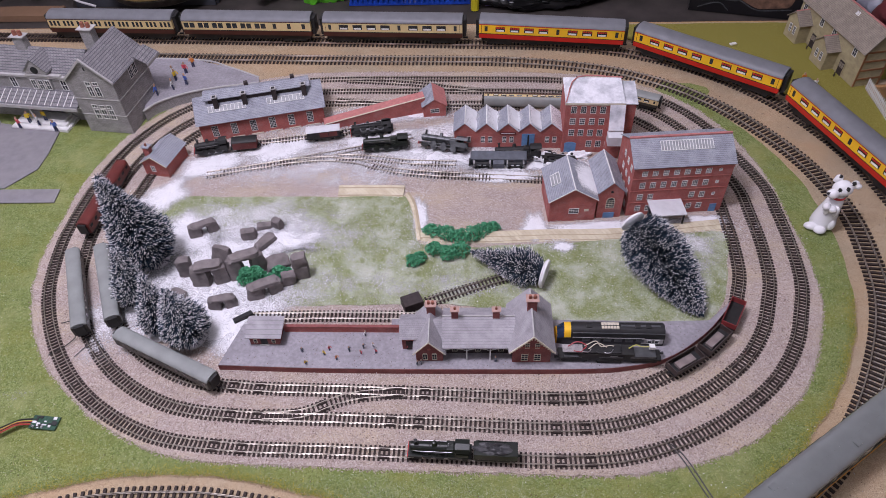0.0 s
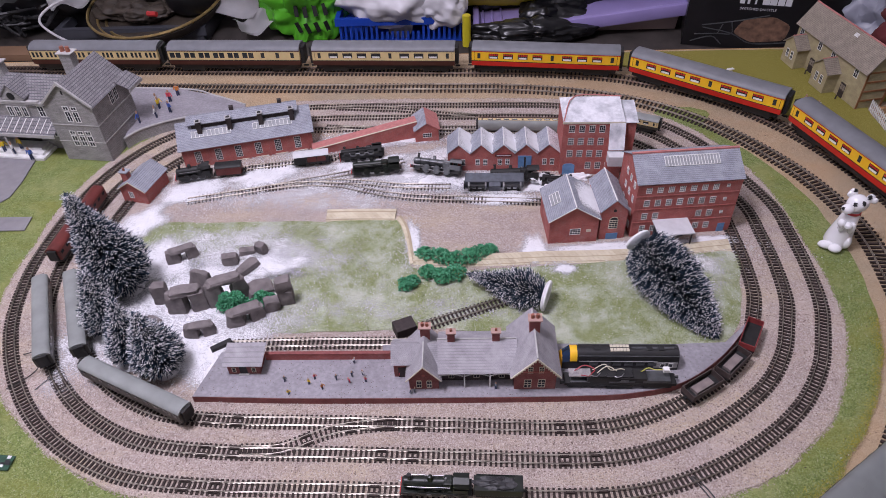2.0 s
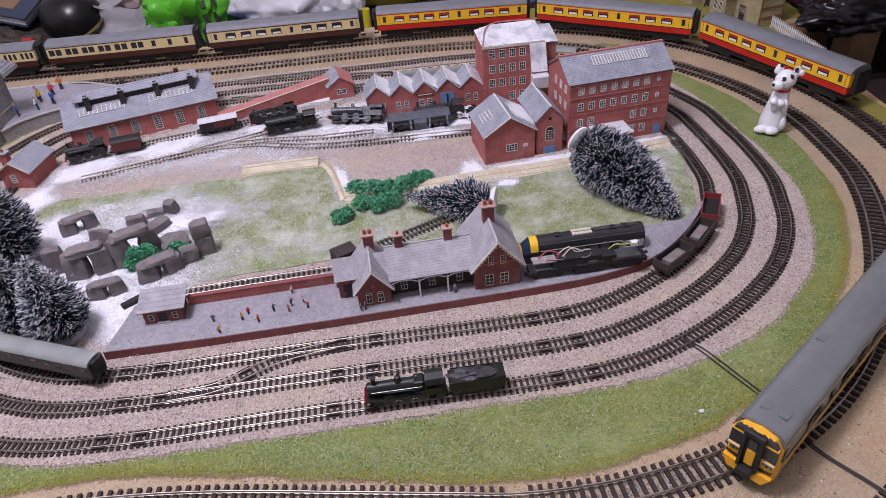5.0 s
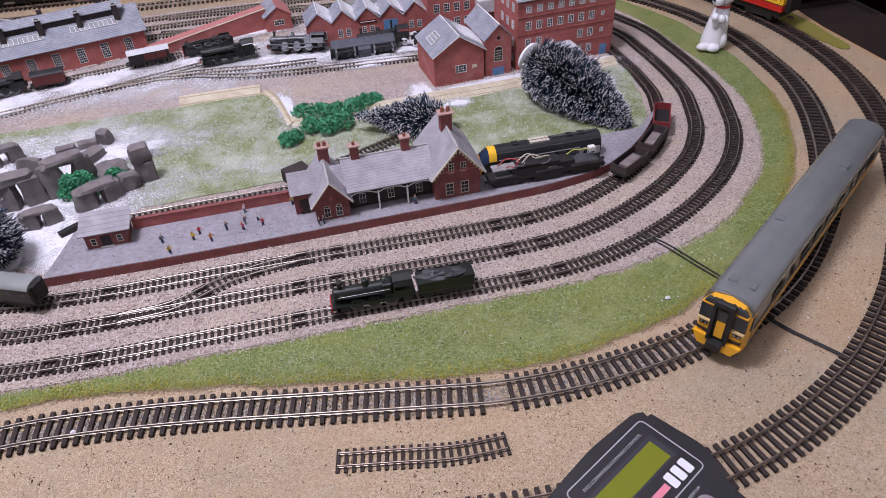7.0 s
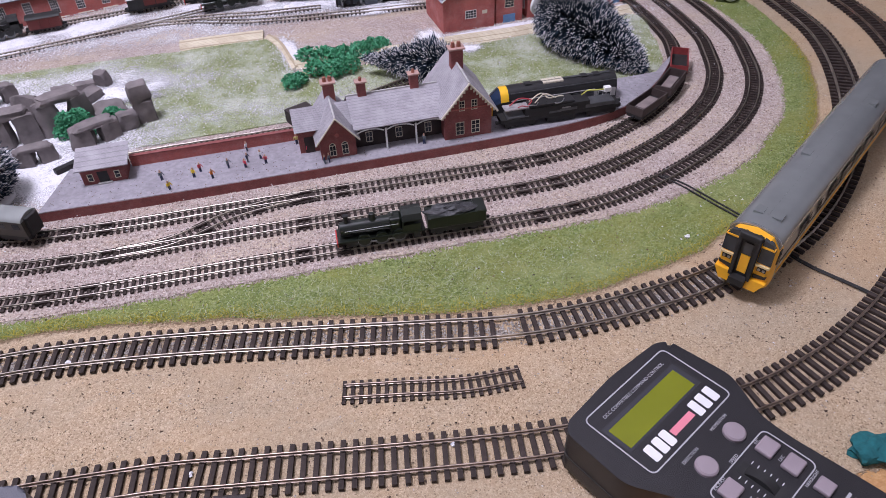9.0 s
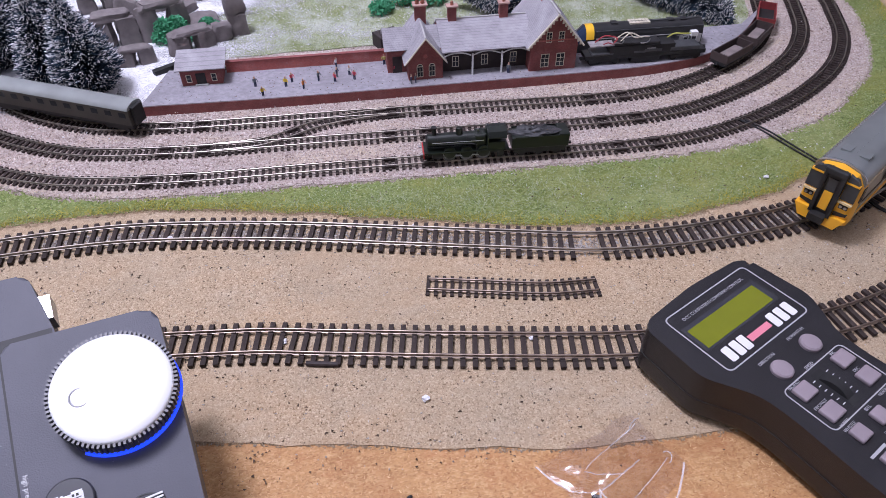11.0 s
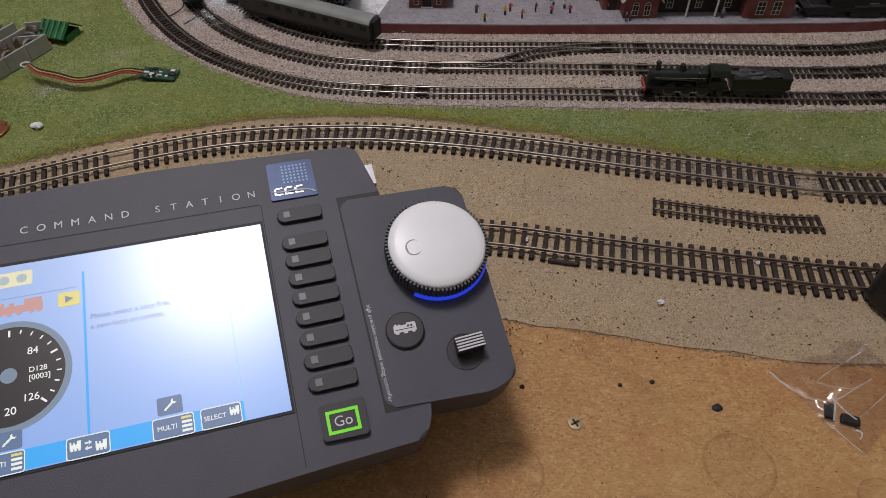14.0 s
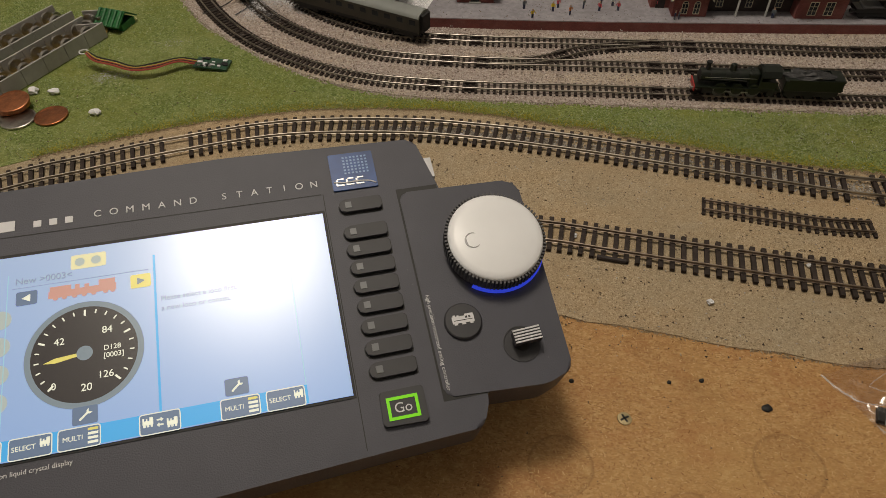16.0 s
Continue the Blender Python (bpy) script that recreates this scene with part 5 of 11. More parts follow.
retaining_wall("stone_wall", [(-0.067, 0.7935), (-0.02, 0.794), (0.018, 0.793), (0.026, 0.7925)], 0.0058, 0.002, 0.022, "pale cream stone retaining wall beside the yard")
retaining_wall("stone_wall", [(0.027, 0.799), (0.034, 0.785), (0.04, 0.765), (0.045, 0.735), (0.05, 0.708)], 0.0052, 0.003, 0.006, "weathered end of the cream stone wall bending down to the lawn")
retaining_wall("stone_wall", [(0.056, 0.7035), (0.155, 0.705), (0.221, 0.708), (0.322, 0.7105), (0.455, 0.727)], 0.0075, 0.003, 0.014, "buff stone retaining wall below the mills")

PLAT_Z = 0.0105
plat_front = smooth_line([(-0.163, 0.5045), (-0.06, 0.5015), (0.039, 0.501), (0.14, 0.5015), (0.229, 0.5025), (0.29, 0.506), (0.343, 0.519), (0.39, 0.551), (0.425, 0.588), (0.438, 0.606)], 6)
plat_back = [(0.40, 0.572), (0.34, 0.57), (0.22, 0.572), (0.03, 0.572), (0.03, 0.556), (-0.095, 0.556), (-0.147, 0.564)]


def platform():
    o = thing("station_platform", Matrix(), "grey-topped station platform with a maroon brick edge", "platform")
    loop = np.vstack([plat_front, plat_back])
    part("brick_face", sheet([loop], PLAT_Z - 0.0008, PLAT_Z - 0.0012), M_BRICK_DARK, o)
    part("platform_surface", sheet([offset(loop, 0.0004, True)], PLAT_Z, 0.0008), M_PLATFORM, o)
    part("back_wall", boxes((-0.095, 0.047, 0.5515, 0.5545, PLAT_Z, PLAT_Z + 0.0095)), M_BRICK, o, "low red brick wall")
    part("wall_coping", boxes((-0.095, 0.047, 0.551, 0.555, PLAT_Z + 0.0095, PLAT_Z + 0.0103)), M_BRICK_DARK, o)


platform()


def station():
    o = thing("station_building", place(0.0625, 0.5125, 0.5, PLAT_Z), "maroon brick station with steep grey roofs and chimneys", "station", "station buildings")
    B, S = M_BRICK_DARK, M_SLATE_DIM
    part("left_wing", walls_x(0.05, 0.03, 0.023, 0.034), B, o, "", Matrix.Translation((-0.0165, 0.016, 0)))
    part("left_wing_roof", gable_x(0.05, 0.03, 0.023, 0.034, 0.0025), S, o, "", Matrix.Translation((-0.0165, 0.016, 0)))
    g = part("left_gable", walls_y(0.03, 0.05, 0.019, 0.038), B, o)
    part("left_gable_roof", gable_y(0.03, 0.052, 0.019, 0.038, 0.0032), S, g)
    part("verge", cyls(((-0.003, -0.0036, 0.0165), (0.015, -0.0036, 0.0388), 0.0007, 0.0007, 6), ((0.033, -0.0036, 0.0165), (0.015, -0.0036, 0.0388), 0.0007, 0.0007, 6)), M_CREAMTRIM, g)
    part("ridge", boxes((0.0143, 0.0157, -0.003, 0.03, 0.0385, 0.0397)), M_STONETRIM, g)
    for x in (0.01, 0.0205):
        window(g, on_front(x, 0.0075), 0.0046, 0.009, 2, 2, trim=M_CREAMTRIM, arch=True)
    part("roundel", cyls(((0.015, 0, 0.0215), (0.015, -0.0005, 0.0215), 0.0018, 0.0018, 12)), M_BRICK, g)
    part("side_door", boxes((-0.012, -0.004, 0.0153, 0.016, 0, 0.015)), M_BROWN_AND_SHADE, o, "dark panelled door")
    part("centre_block", walls_x(0.08, 0.044, 0.02, 0.036), B, o, "", Matrix.Translation((0.03, 0.012, 0)))
    part("centre_roof", prisms(([(0.0, 0.0235), (0.034, 0.0375), (0.06, 0.02), (0.06, 0.019), (0.034, 0.0362), (0.0, 0.0225)], "x", 0.0295, 0.111)), S, o)
    part("ridge", boxes((0.029, 0.11, 0.0333, 0.0347, 0.0372, 0.0384)), M_STONETRIM, o)
    # Dark sheet on the wall paints the shade cast by the canopy.
    part("canopy_shade", boxes((0.031, 0.109, 0.0105, 0.0119, 0, 0.02)), M_BROWN_AND_SHADE, o)
    for i in range(3):
        x0, x1 = 0.031 + i * 0.026, 0.055 + i * 0.026
        part("canopy_arch", tube([(x0, 0.0012, 0.0185), ((x0 * 3 + x1) / 4, 0.0012, 0.0208), ((x0 + x1) / 2, 0.0012, 0.0215), ((x0 + x1 * 3) / 4, 0.0012, 0.0208), (x1, 0.0012, 0.0185)], 0.0006, 5), M_WHITE, o)
        window(o, on_front((x0 + x1) / 2, 0.009, 0.0104), 0.005, 0.009, 2, 2, trim=M_CREAMTRIM)
    for x in (0.0565, 0.0825):
        part("canopy_post", boxes((x - 0.0007, x + 0.0007, 0.0005, 0.0019, 0, 0.02)), M_WHITE, o)
    r = part("right_gable", walls_y(0.042, 0.06, 0.028, 0.052), B, o, "", Matrix.Translation((0.107, -0.002, 0)))
    part("right_gable_roof", gable_y(0.042, 0.06, 0.028, 0.052, 0.0042), S, r)
    part("verge", cyls(((-0.004, -0.0046, 0.0235), (0.021, -0.0046, 0.0528), 0.0009, 0.0009, 6), ((0.046, -0.0046, 0.0235), (0.021, -0.0046, 0.0528), 0.0009, 0.0009, 6)), M_CREAMTRIM, r)
    part("ridge", boxes((0.0202, 0.0218, -0.004, 0.063, 0.0528, 0.0541)), M_STONETRIM, r)
    for x in (0.0135, 0.0275):
        window(r, on_front(x, 0.0095), 0.0066, 0.0115, 2, 3, trim=M_CREAMTRIM)
    for x in (0.0155, 0.0265):
        window(r, on_front(x, 0.031), 0.0042, 0.0085, 2, 3, trim=M_CREAMTRIM)
    for sd in (-1, 1):
        for q in range(9):
            f = (q + 0.7) / 9.4
            part("verge_tooth", boxes((0.021 + sd * 0.0235 * f - 0.0008, 0.021 + sd * 0.0235 * f + 0.0008, -0.0046, -0.0041, 0.0492 - 0.0268 * f, 0.0514 - 0.0268 * f)), M_CREAMTRIM, r)
    part("string_course", boxes((0.0, 0.042, -0.0007, 0, 0.0275, 0.0286)), M_BRICK, r)
    for x, y, z, w in ((0.0165, 0.042, 0.05, 0.0095), (0.0435, 0.034, 0.05, 0.0075), (0.0895, 0.034, 0.05, 0.0075), (0.1285, 0.036, 0.0665, 0.0105)):
        chimney(o, x, y, 0.03, z, w, w * 0.75, M_BRICK_DARK, 1 if w < 0.008 else 2, M_TERRA_CAP)


M_TERRA_CAP = material("pinkish_cap_stone", (0.42, 0.27, 0.23), 0.7, vary=0.12, scale=200)
station()


def platform_shelter():
    o = thing("platform_shelter", place(-0.131, 0.5335, 0.0, PLAT_Z), "small maroon brick waiting shelter with a grey roof", "shelter", "station buildings")
    part("wall", walls_x(0.034, 0.022, 0.0145, 0.018), M_BRICK_DARK, o)
    bm = bmesh.new()
    slab(bm, (-0.0035, -0.003, 0.0148), (0.0385, -0.003, 0.0148), (0.0385, 0.025, 0.0205), (-0.0035, 0.025, 0.0205), 0.001)
    part("roof", bm, M_SLATE_DIM, o)
    # Flat black plate paints the dark interior; the wall behind is solid.
    part("doorway", boxes((0.0125, 0.0205, -0.0004, 0, 0, 0.011)), M_SOOT_AND_SHADE, o, "black plate painted as the shade inside an open doorway")
    part("step", boxes((0.011, 0.022, -0.0025, -0.0002, 0, 0.0012)), M_STONETRIM, o)
    for x in (0.0065, 0.0275):
        window(o, on_front(x, 0.0065), 0.0035, 0.006, 1, 2, trim=M_CREAMTRIM)


platform_shelter()


# ---- tiny painted figures, plain shapes ----
def figure(x, y, z, h, colour, name="passenger_figure", group="painted figures", lean=0.0):
    bm = bmesh.new()
    m = Matrix.Translation((x, y, z)) @ Matrix.Rotation(lean, 4, "X")
    turn = Matrix.Rotation(9.0 * noise.noise((x * 130, y * 130, 1.7)), 4, "Z")
    for sd in (-1, 1):
        cyl(bm, (sd * h * 0.06, sd * h * 0.03, 0), (sd * h * 0.05, 0, h * 0.46), h * 0.055, h * 0.065, 6)
        cyl(bm, (sd * h * 0.15, 0, h * 0.76), (sd * h * (0.21 + 0.06 * sd), -h * 0.07, h * 0.45), h * 0.04, h * 0.035, 5)
    lathe(bm, [(h * 0.1, h * 0.42), (h * 0.12, h * 0.5), (h * 0.135, h * 0.68), (h * 0.12, h * 0.78), (h * 0.045, h * 0.82)], 7, Matrix.Diagonal((1.0, 0.62, 1.0, 1.0)))
    lathe(bm, [(h * 0.04, h * 0.8), (h * 0.075, h * 0.86), (h * 0.075, h * 0.93), (h * 0.045, h * 0.985), (h * 0.005, h)], 7)
    for v in bm.verts:
        v.co = m @ turn @ v.co
    ob = solo(name, bm, colour, "tiny painted figure standing on the model platform", "figurine", group, smooth=True)
    ob.data.materials.append(PAINTS[3] if colour is PAINTS[2] else PAINTS[2])
    ob.data.materials.append(M_FIGURE_TOP)
    for p in ob.data.polygons:
        zl = sum((m.inverted() @ ob.data.vertices[v].co).z for v in p.vertices) / len(p.vertices)
        p.material_index = 1 if zl < h * 0.42 else 2 if zl > h * 0.79 else 0
    return ob


M_FIGURE_TOP = material("pale_figure_paint", (0.42, 0.26, 0.18), 0.6, vary=0.2, scale=300)
PAINTS = [material("paint_" + n, c, 0.5, vary=0.1, scale=300) for n, c in (("yellow", (0.7, 0.5, 0.03)), ("crimson", (0.6, 0.07, 0.1)), ("navy", (0.03, 0.04, 0.09)), ("slate", (0.12, 0.14, 0.16)), ("blue", (0.06, 0.13, 0.45)), ("white", (0.7, 0.7, 0.7)), ("orange", (0.65, 0.2, 0.03)), ("khaki", (0.45, 0.4, 0.12)))]
for x, y, k in ((-0.067, 0.523, 3), (-0.06, 0.507, 0), (-0.041, 0.519, 0), (-0.036, 0.526, 1), (-0.026, 0.513, 6), (-0.013, 0.525, 3), (0.001, 0.521, 1), (0.003, 0.529, 2), (0.018, 0.522, 1), (0.014, 0.531, 5), (0.003, 0.547, 5), (0.046, 0.545, 7), (0.0535, 0.529, 1), (0.0605, 0.53, 0), (0.066, 0.507, 2), (0.07, 0.508, 3), (0.153, 0.512, 3)):
    figure(x - 0.002, y, PLAT_Z, 0.0095 + 0.001 * noise.noise((x * 70, y * 50, 0)), PAINTS[k], lean=0.25 * noise.noise((x * 90, y * 90, 3)))

# ---- rolling stock ----
def arc_roof(w, z0, rise, n=8):
    """Half outline of a curved roof across the width w, from z0 up by rise."""
    return [(w / 2 * math.cos(math.pi * k / n), z0 + rise * math.sin(math.pi * k / n)) for k in range(n + 1)]


def wheelset(parent, x, gauge, r, mat=None, z=0.0):
    o = part("wheelset", cyls(((x, -gauge / 2 - 0.0006, z + r), (x, -gauge / 2 + 0.0008, z + r), r, r * 0.96, 14), ((x, gauge / 2 - 0.0008, z + r), (x, gauge / 2 + 0.0006, z + r), r * 0.96, r, 14), ((x, -gauge / 2, z + r), (x, gauge / 2, z + r), r * 0.18, r * 0.18, 6)), mat or M_SOOT_AND_SHADE, parent, "", None, True)
    return o


def bogie(parent, x, s, gauge):
    """A four-wheeled bogie."""
    b = part("bogie", boxes((x - 0.021 * s, x + 0.021 * s, gauge / 2 + 0.0012 * s, gauge / 2 + 0.003 * s, 0.004 * s, 0.0085 * s), (x - 0.021 * s, x + 0.021 * s, -gauge / 2 - 0.003 * s, -gauge / 2 - 0.0012 * s, 0.004 * s, 0.0085 * s), (x - 0.003 * s, x + 0.003 * s, -gauge / 2, gauge / 2, 0.005 * s, 0.0085 * s), (x - 0.007 * s, x + 0.007 * s, gauge / 2 + 0.003 * s, gauge / 2 + 0.004 * s, 0.0025 * s, 0.006 * s)), M_SOOT_AND_SHADE, parent)
    for d in (-1, 1):
        wheelset(b, x + d * 0.0165 * s, gauge, 0.0058 * s)
    return b


def coach(m, L, s, gauge, low, high, roof, label, group, scheme="plain", category="railway coach"):
    """A bogie coach. s: 1 for the wide gauge, about half for the narrow; low and high: paints below and at the windows."""
    w, z0, zb, zt = 0.0355 * s, 0.018 * s, 0.0268 * s, 0.0446 * s
    o = thing("railway_coach", m, label, category, group)
    x0, x1 = -L / 2, L / 2
    part("underframe", boxes((x0 + 0.004 * s, x1 - 0.004 * s, -w * 0.36, w * 0.36, 0.0092 * s, z0), (-0.04 * s, 0.0 * s, -w * 0.3, w * 0.3, 0.0055 * s, 0.0092 * s), (0.02 * s, 0.045 * s, -w * 0.3, w * 0.25, 0.006 * s, 0.0092 * s)), M_SOOT_AND_SHADE, o)
    part("lower_body", boxes((x0, x1, -w / 2, w / 2, z0, zb)), low, o)
    part("upper_body", boxes((x0, x1, -w / 2, w / 2, zb, zt)), high, o)
    rf = arc_roof(w * 1.02, zt, 0.0086 * s)
    part("roof", prisms((rf, "x", x0, x1)), roof, o, "", None, True)
    if scheme != "bare":
        part("waist_line", boxes((x0, x1, -w / 2 - 0.0002 * s, w / 2 + 0.0002 * s, zb - 0.0006 * s, zb + 0.0004 * s)), M_BLACK, o)
        part("cantrail", boxes((x0, x1, -w / 2 - 0.0002 * s, w / 2 + 0.0002 * s, zt - 0.0015 * s, zt - 0.0002 * s)), low, o)
    zc, hw = (zb + zt) / 2 + 0.0002 * s, 0.0096 * s
    n = int(L / (0.0245 * s))
    for side in (-1, 1):
        mk = (lambda x: on_front(x, zc, -w / 2)) if side < 0 else (lambda x: on_front(x, zc, w / 2) @ Matrix.Rotation(math.pi, 4, "Y"))
        for i in range(n):
            x = x0 + (i + 0.5) * L / n
            if scheme == "compartment":
                for d in (-0.0075, 0.0, 0.0075):
                    glass(o, mk(x + d * s), 0.0042 * s, hw)
            elif scheme == "buffet":
                if i < 6:
                    for d in (-0.0055, 0.0055):
                        glass(o, mk(x + d * s), 0.0088 * s, hw)
                else:
                    glass(o, mk(x), 0.0062 * s, hw)
            elif scheme == "saloon":
                if i in (0, n - 1, n // 2):
                    glass(o, mk(x), 0.0052 * s, hw)
                    if i != n // 2:
                        glass(o, mk(x + (0.008 if i else -0.008) * s), 0.0006 * s, hw * 1.6)
                else:
                    g = glass(o, mk(x), 0.0168 * s, hw * 0.95)
                    part("toplight", boxes(*[((k - 2) * 0.0039 * s + 0.0004 * s, (k - 1) * 0.0039 * s - 0.0004 * s, hw * 0.12, hw * 0.42, 0.0002 * s, 0.0005 * s) for k in range(4)]), low if low.name.startswith("red") else M_BLACK, g)
                    part("table", boxes((-0.0066 * s, 0.0066 * s, -hw * 0.42, -hw * 0.1, 0.0002 * s, 0.0004 * s)), M_WHITE, g)
            elif scheme == "bare":
                glass(o, mk(x), 0.012 * s, hw * 0.9)
            else:
                glass(o, mk(x), 0.013 * s, hw * 0.95)
    for x in (x0, x1):
        d = 1 if x > 0 else -1
        part("gangway", boxes((min(x, x + d * 0.0062 * s), max(x, x + d * 0.0062 * s), -0.0112 * s, 0.0112 * s, z0, zt + 0.0035 * s)), M_SOOT_AND_SHADE, o, "black corridor bellows")
        part("coupling", boxes((min(x, x + d * 0.0085 * s), max(x, x + d * 0.0085 * s), -0.0016 * s, 0.0016 * s, 0.0085 * s, 0.0105 * s)), M_SOOT_AND_SHADE, o)
        bogie(o, x - d * 0.036 * s, s, gauge)
    return o


GLASS = {}


def glass(parent, m, w, h):
    key = (round(w, 5), round(h, 5))
    if key not in GLASS:
        bm = boxes((-w / 2, w / 2, -h / 2, h / 2, -0.0001, 0.00018))
        me = bpy.data.meshes.new("window")
        bm.to_mesh(me)
        bm.free()
        me.materials.append(M_PANE)
        GLASS[key] = me
    return link("window", GLASS[key], parent, "", m)


def along(line, at, L, closed=False, z=0.0):
    """The pose of a vehicle of length L whose middle is at arc length `at` on a track."""
    seg = np.linalg.norm(np.diff(np.vstack([line, line[:1]]) if closed else line, axis=0), axis=1)
    s = np.concatenate([[0], np.cumsum(seg)])
    pts = np.vstack([line, line[:1]]) if closed else line
    def p(u):
        u = u % s[-1] if closed else u
        return np.array([np.interp(u, s, pts[:, 0]), np.interp(u, s, pts[:, 1])])
    a, b = p(at - L * 0.36), p(at + L * 0.36)
    c = (a + b) / 2
    return pose(c[0], c[1], z, 0, 0, math.degrees(math.atan2(*(b - a)[::-1])))


def nearest(line, x, y):
    """Arc length at which a track passes nearest to a point."""
    i = int(np.argmin(np.hypot(line[:, 0] - x, line[:, 1] - y)))
    return float(np.sum(np.linalg.norm(np.diff(line[:i + 1], axis=0), axis=1)))


RAIL_OO, RAIL_N = 0.0006 + 0.0048, 0.0016 + 0.0033
TRAIN = "express train on the outer track"
s0 = nearest(OO_OUTER, -0.549, 1.249)
for i, (dx, lo, hi, sc, lab) in enumerate([
        (0.0, M_COACH_BROWN, M_COACH_CREAM, "compartment", "brown and cream coach with a grey roof"),
        (0.26, M_COACH_BROWN, M_COACH_CREAM, "buffet", "brown and cream buffet coach with a grey roof"),
        (0.529, M_COACH_BROWN, M_COACH_CREAM, "saloon", "brown and cream saloon coach with a grey roof"),
        (0.812, M_COACH_RED, M_COACH_YELLOW, "saloon", "red and yellow saloon coach with a grey roof"),
        (1.089, M_COACH_RED, M_COACH_YELLOW, "saloon", "red and yellow saloon coach with a grey roof"),
        (1.366, M_COACH_RED, M_COACH_YELLOW, "saloon", "red and yellow saloon coach with a grey roof")]):
    L = 0.252 if i < 2 else 0.264
    coach(along(OO_OUTER, s0 + dx, L, z=RAIL_OO), L * 0.955, 1.0, 0.0165, lo, hi, M_ROOF_GREY, lab, TRAIN, sc)

NS = 0.5
SUB = "stabled coaches on the oval"
coach(along(N_MIDDLE, nearest(N_MIDDLE, -0.376, 0.60), 0.136, True, RAIL_N), 0.136, NS, 0.0091, M_COACH_GREEN, M_COACH_GREEN, M_ROOF_PALEGREEN, "dark brown coach with a grey-green roof", SUB, "bare")
coach(along(N_INNER, nearest(N_INNER, -0.336, 0.612), 0.132, True, RAIL_N), 0.132, NS, 0.0091, M_COACH_GREEN, M_COACH_GREEN, M_ROOF_PALEGREEN, "dark brown coach with a grey-green roof", SUB, "bare")
coach(along(N_INNER, nearest(N_INNER, -0.218, 0.512), 0.14, True, RAIL_N), 0.14, NS, 0.0091, M_COACH_GREEN, M_COACH_GREEN, M_ROOF_PALEGREEN, "dark brown coach with a grey-green roof", SUB, "bare")
coach(along(N_MIDDLE, nearest(N_MIDDLE, -0.387, 0.778), 0.134, True, RAIL_N), 0.134, NS, 0.0091, M_MAROON, M_MAROON, M_MAROON, "dusty maroon coach beside the tall tree", SUB, "bare")
coach(along(N_INNER, nearest(N_INNER, 0.215, 1.0225), 0.138, True, 0.0) @ pose(0, -0.012, 0.0112, -84, 0, 0), 0.138, NS, 0.0091, M_COACH_BROWN, M_COACH_CREAM, M_ROOF_PALEGREEN, "brown and cream coach lying on its side, grey roof outward", SUB, "saloon")
coach(along(N_MIDDLE, nearest(N_MIDDLE, 0.36, 1.025), 0.136, True, RAIL_N), 0.136, NS, 0.0091, M_COACH_GREEN, M_COACH_CREAM, M_ROOF_PALEGREEN, "olive and cream coach with a grey roof", SUB, "saloon")


def open_wagon(m, paint, load, label):
    o = thing("open_wagon", m, label, "railway wagon", "wagons beside the platform")
    L, w = 0.042, 0.017
    part("chassis", boxes((-L / 2, L / 2, -w * 0.42, w * 0.42, 0.004, 0.006)), M_SOOT_AND_SHADE, o)
    part("floor", boxes((-L / 2, L / 2, -w / 2, w / 2, 0.006, 0.0072)), M_SOOT_AND_SHADE, o)
    for y in (-w / 2, w / 2 - 0.0009):
        part("side", boxes((-L / 2, L / 2, y, y + 0.0009, 0.0072, 0.0145)), paint, o)
    for x in (-L / 2, L / 2 - 0.0009):
        part("end", boxes((x, x + 0.0009, -w / 2 + 0.0009, w / 2 - 0.0009, 0.0072, 0.0145)), paint, o)
    if load:
        part("load", boxes((-L / 2 + 0.009, L / 2 - 0.009, -w / 2 + 0.004, w / 2 - 0.004, 0.0072, 0.0108)), load, o, "block lying in the wagon")
    for x in (-0.012, 0.012):
        wheelset(o, x, 0.0091, 0.003)
    for x in (L / 2, -L / 2 - 0.003):
        part("coupling", boxes((x, x + 0.003, -0.001, 0.001, 0.0045, 0.006)), M_SOOT_AND_SHADE, o)


M_WAGON = material("weathered_brown_wagon", (0.06, 0.042, 0.038), 0.7, vary=0.25, scale=120)
M_WAGON_RED = material("bauxite_red_wagon", (0.24, 0.035, 0.035), 0.6, vary=0.2, scale=120)
M_LOAD = material("dusty_grey_load", (0.22, 0.18, 0.17), 0.8, vary=0.2, scale=120)
sw = nearest(N_INNER, 0.361, 0.511)
for k, (p, l, lab) in enumerate(((M_WAGON, M_LOAD, "dark brown open wagon with a grey block in it"), (M_WAGON, M_LOAD, "dark brown open wagon with a grey block in it"), (M_WAGON_RED, None, "red open wagon with a pale grey floor"))):
    open_wagon(along(N_INNER, sw + 0.049 * k, 0.042, True, RAIL_N - 0.0005), p, l, lab)


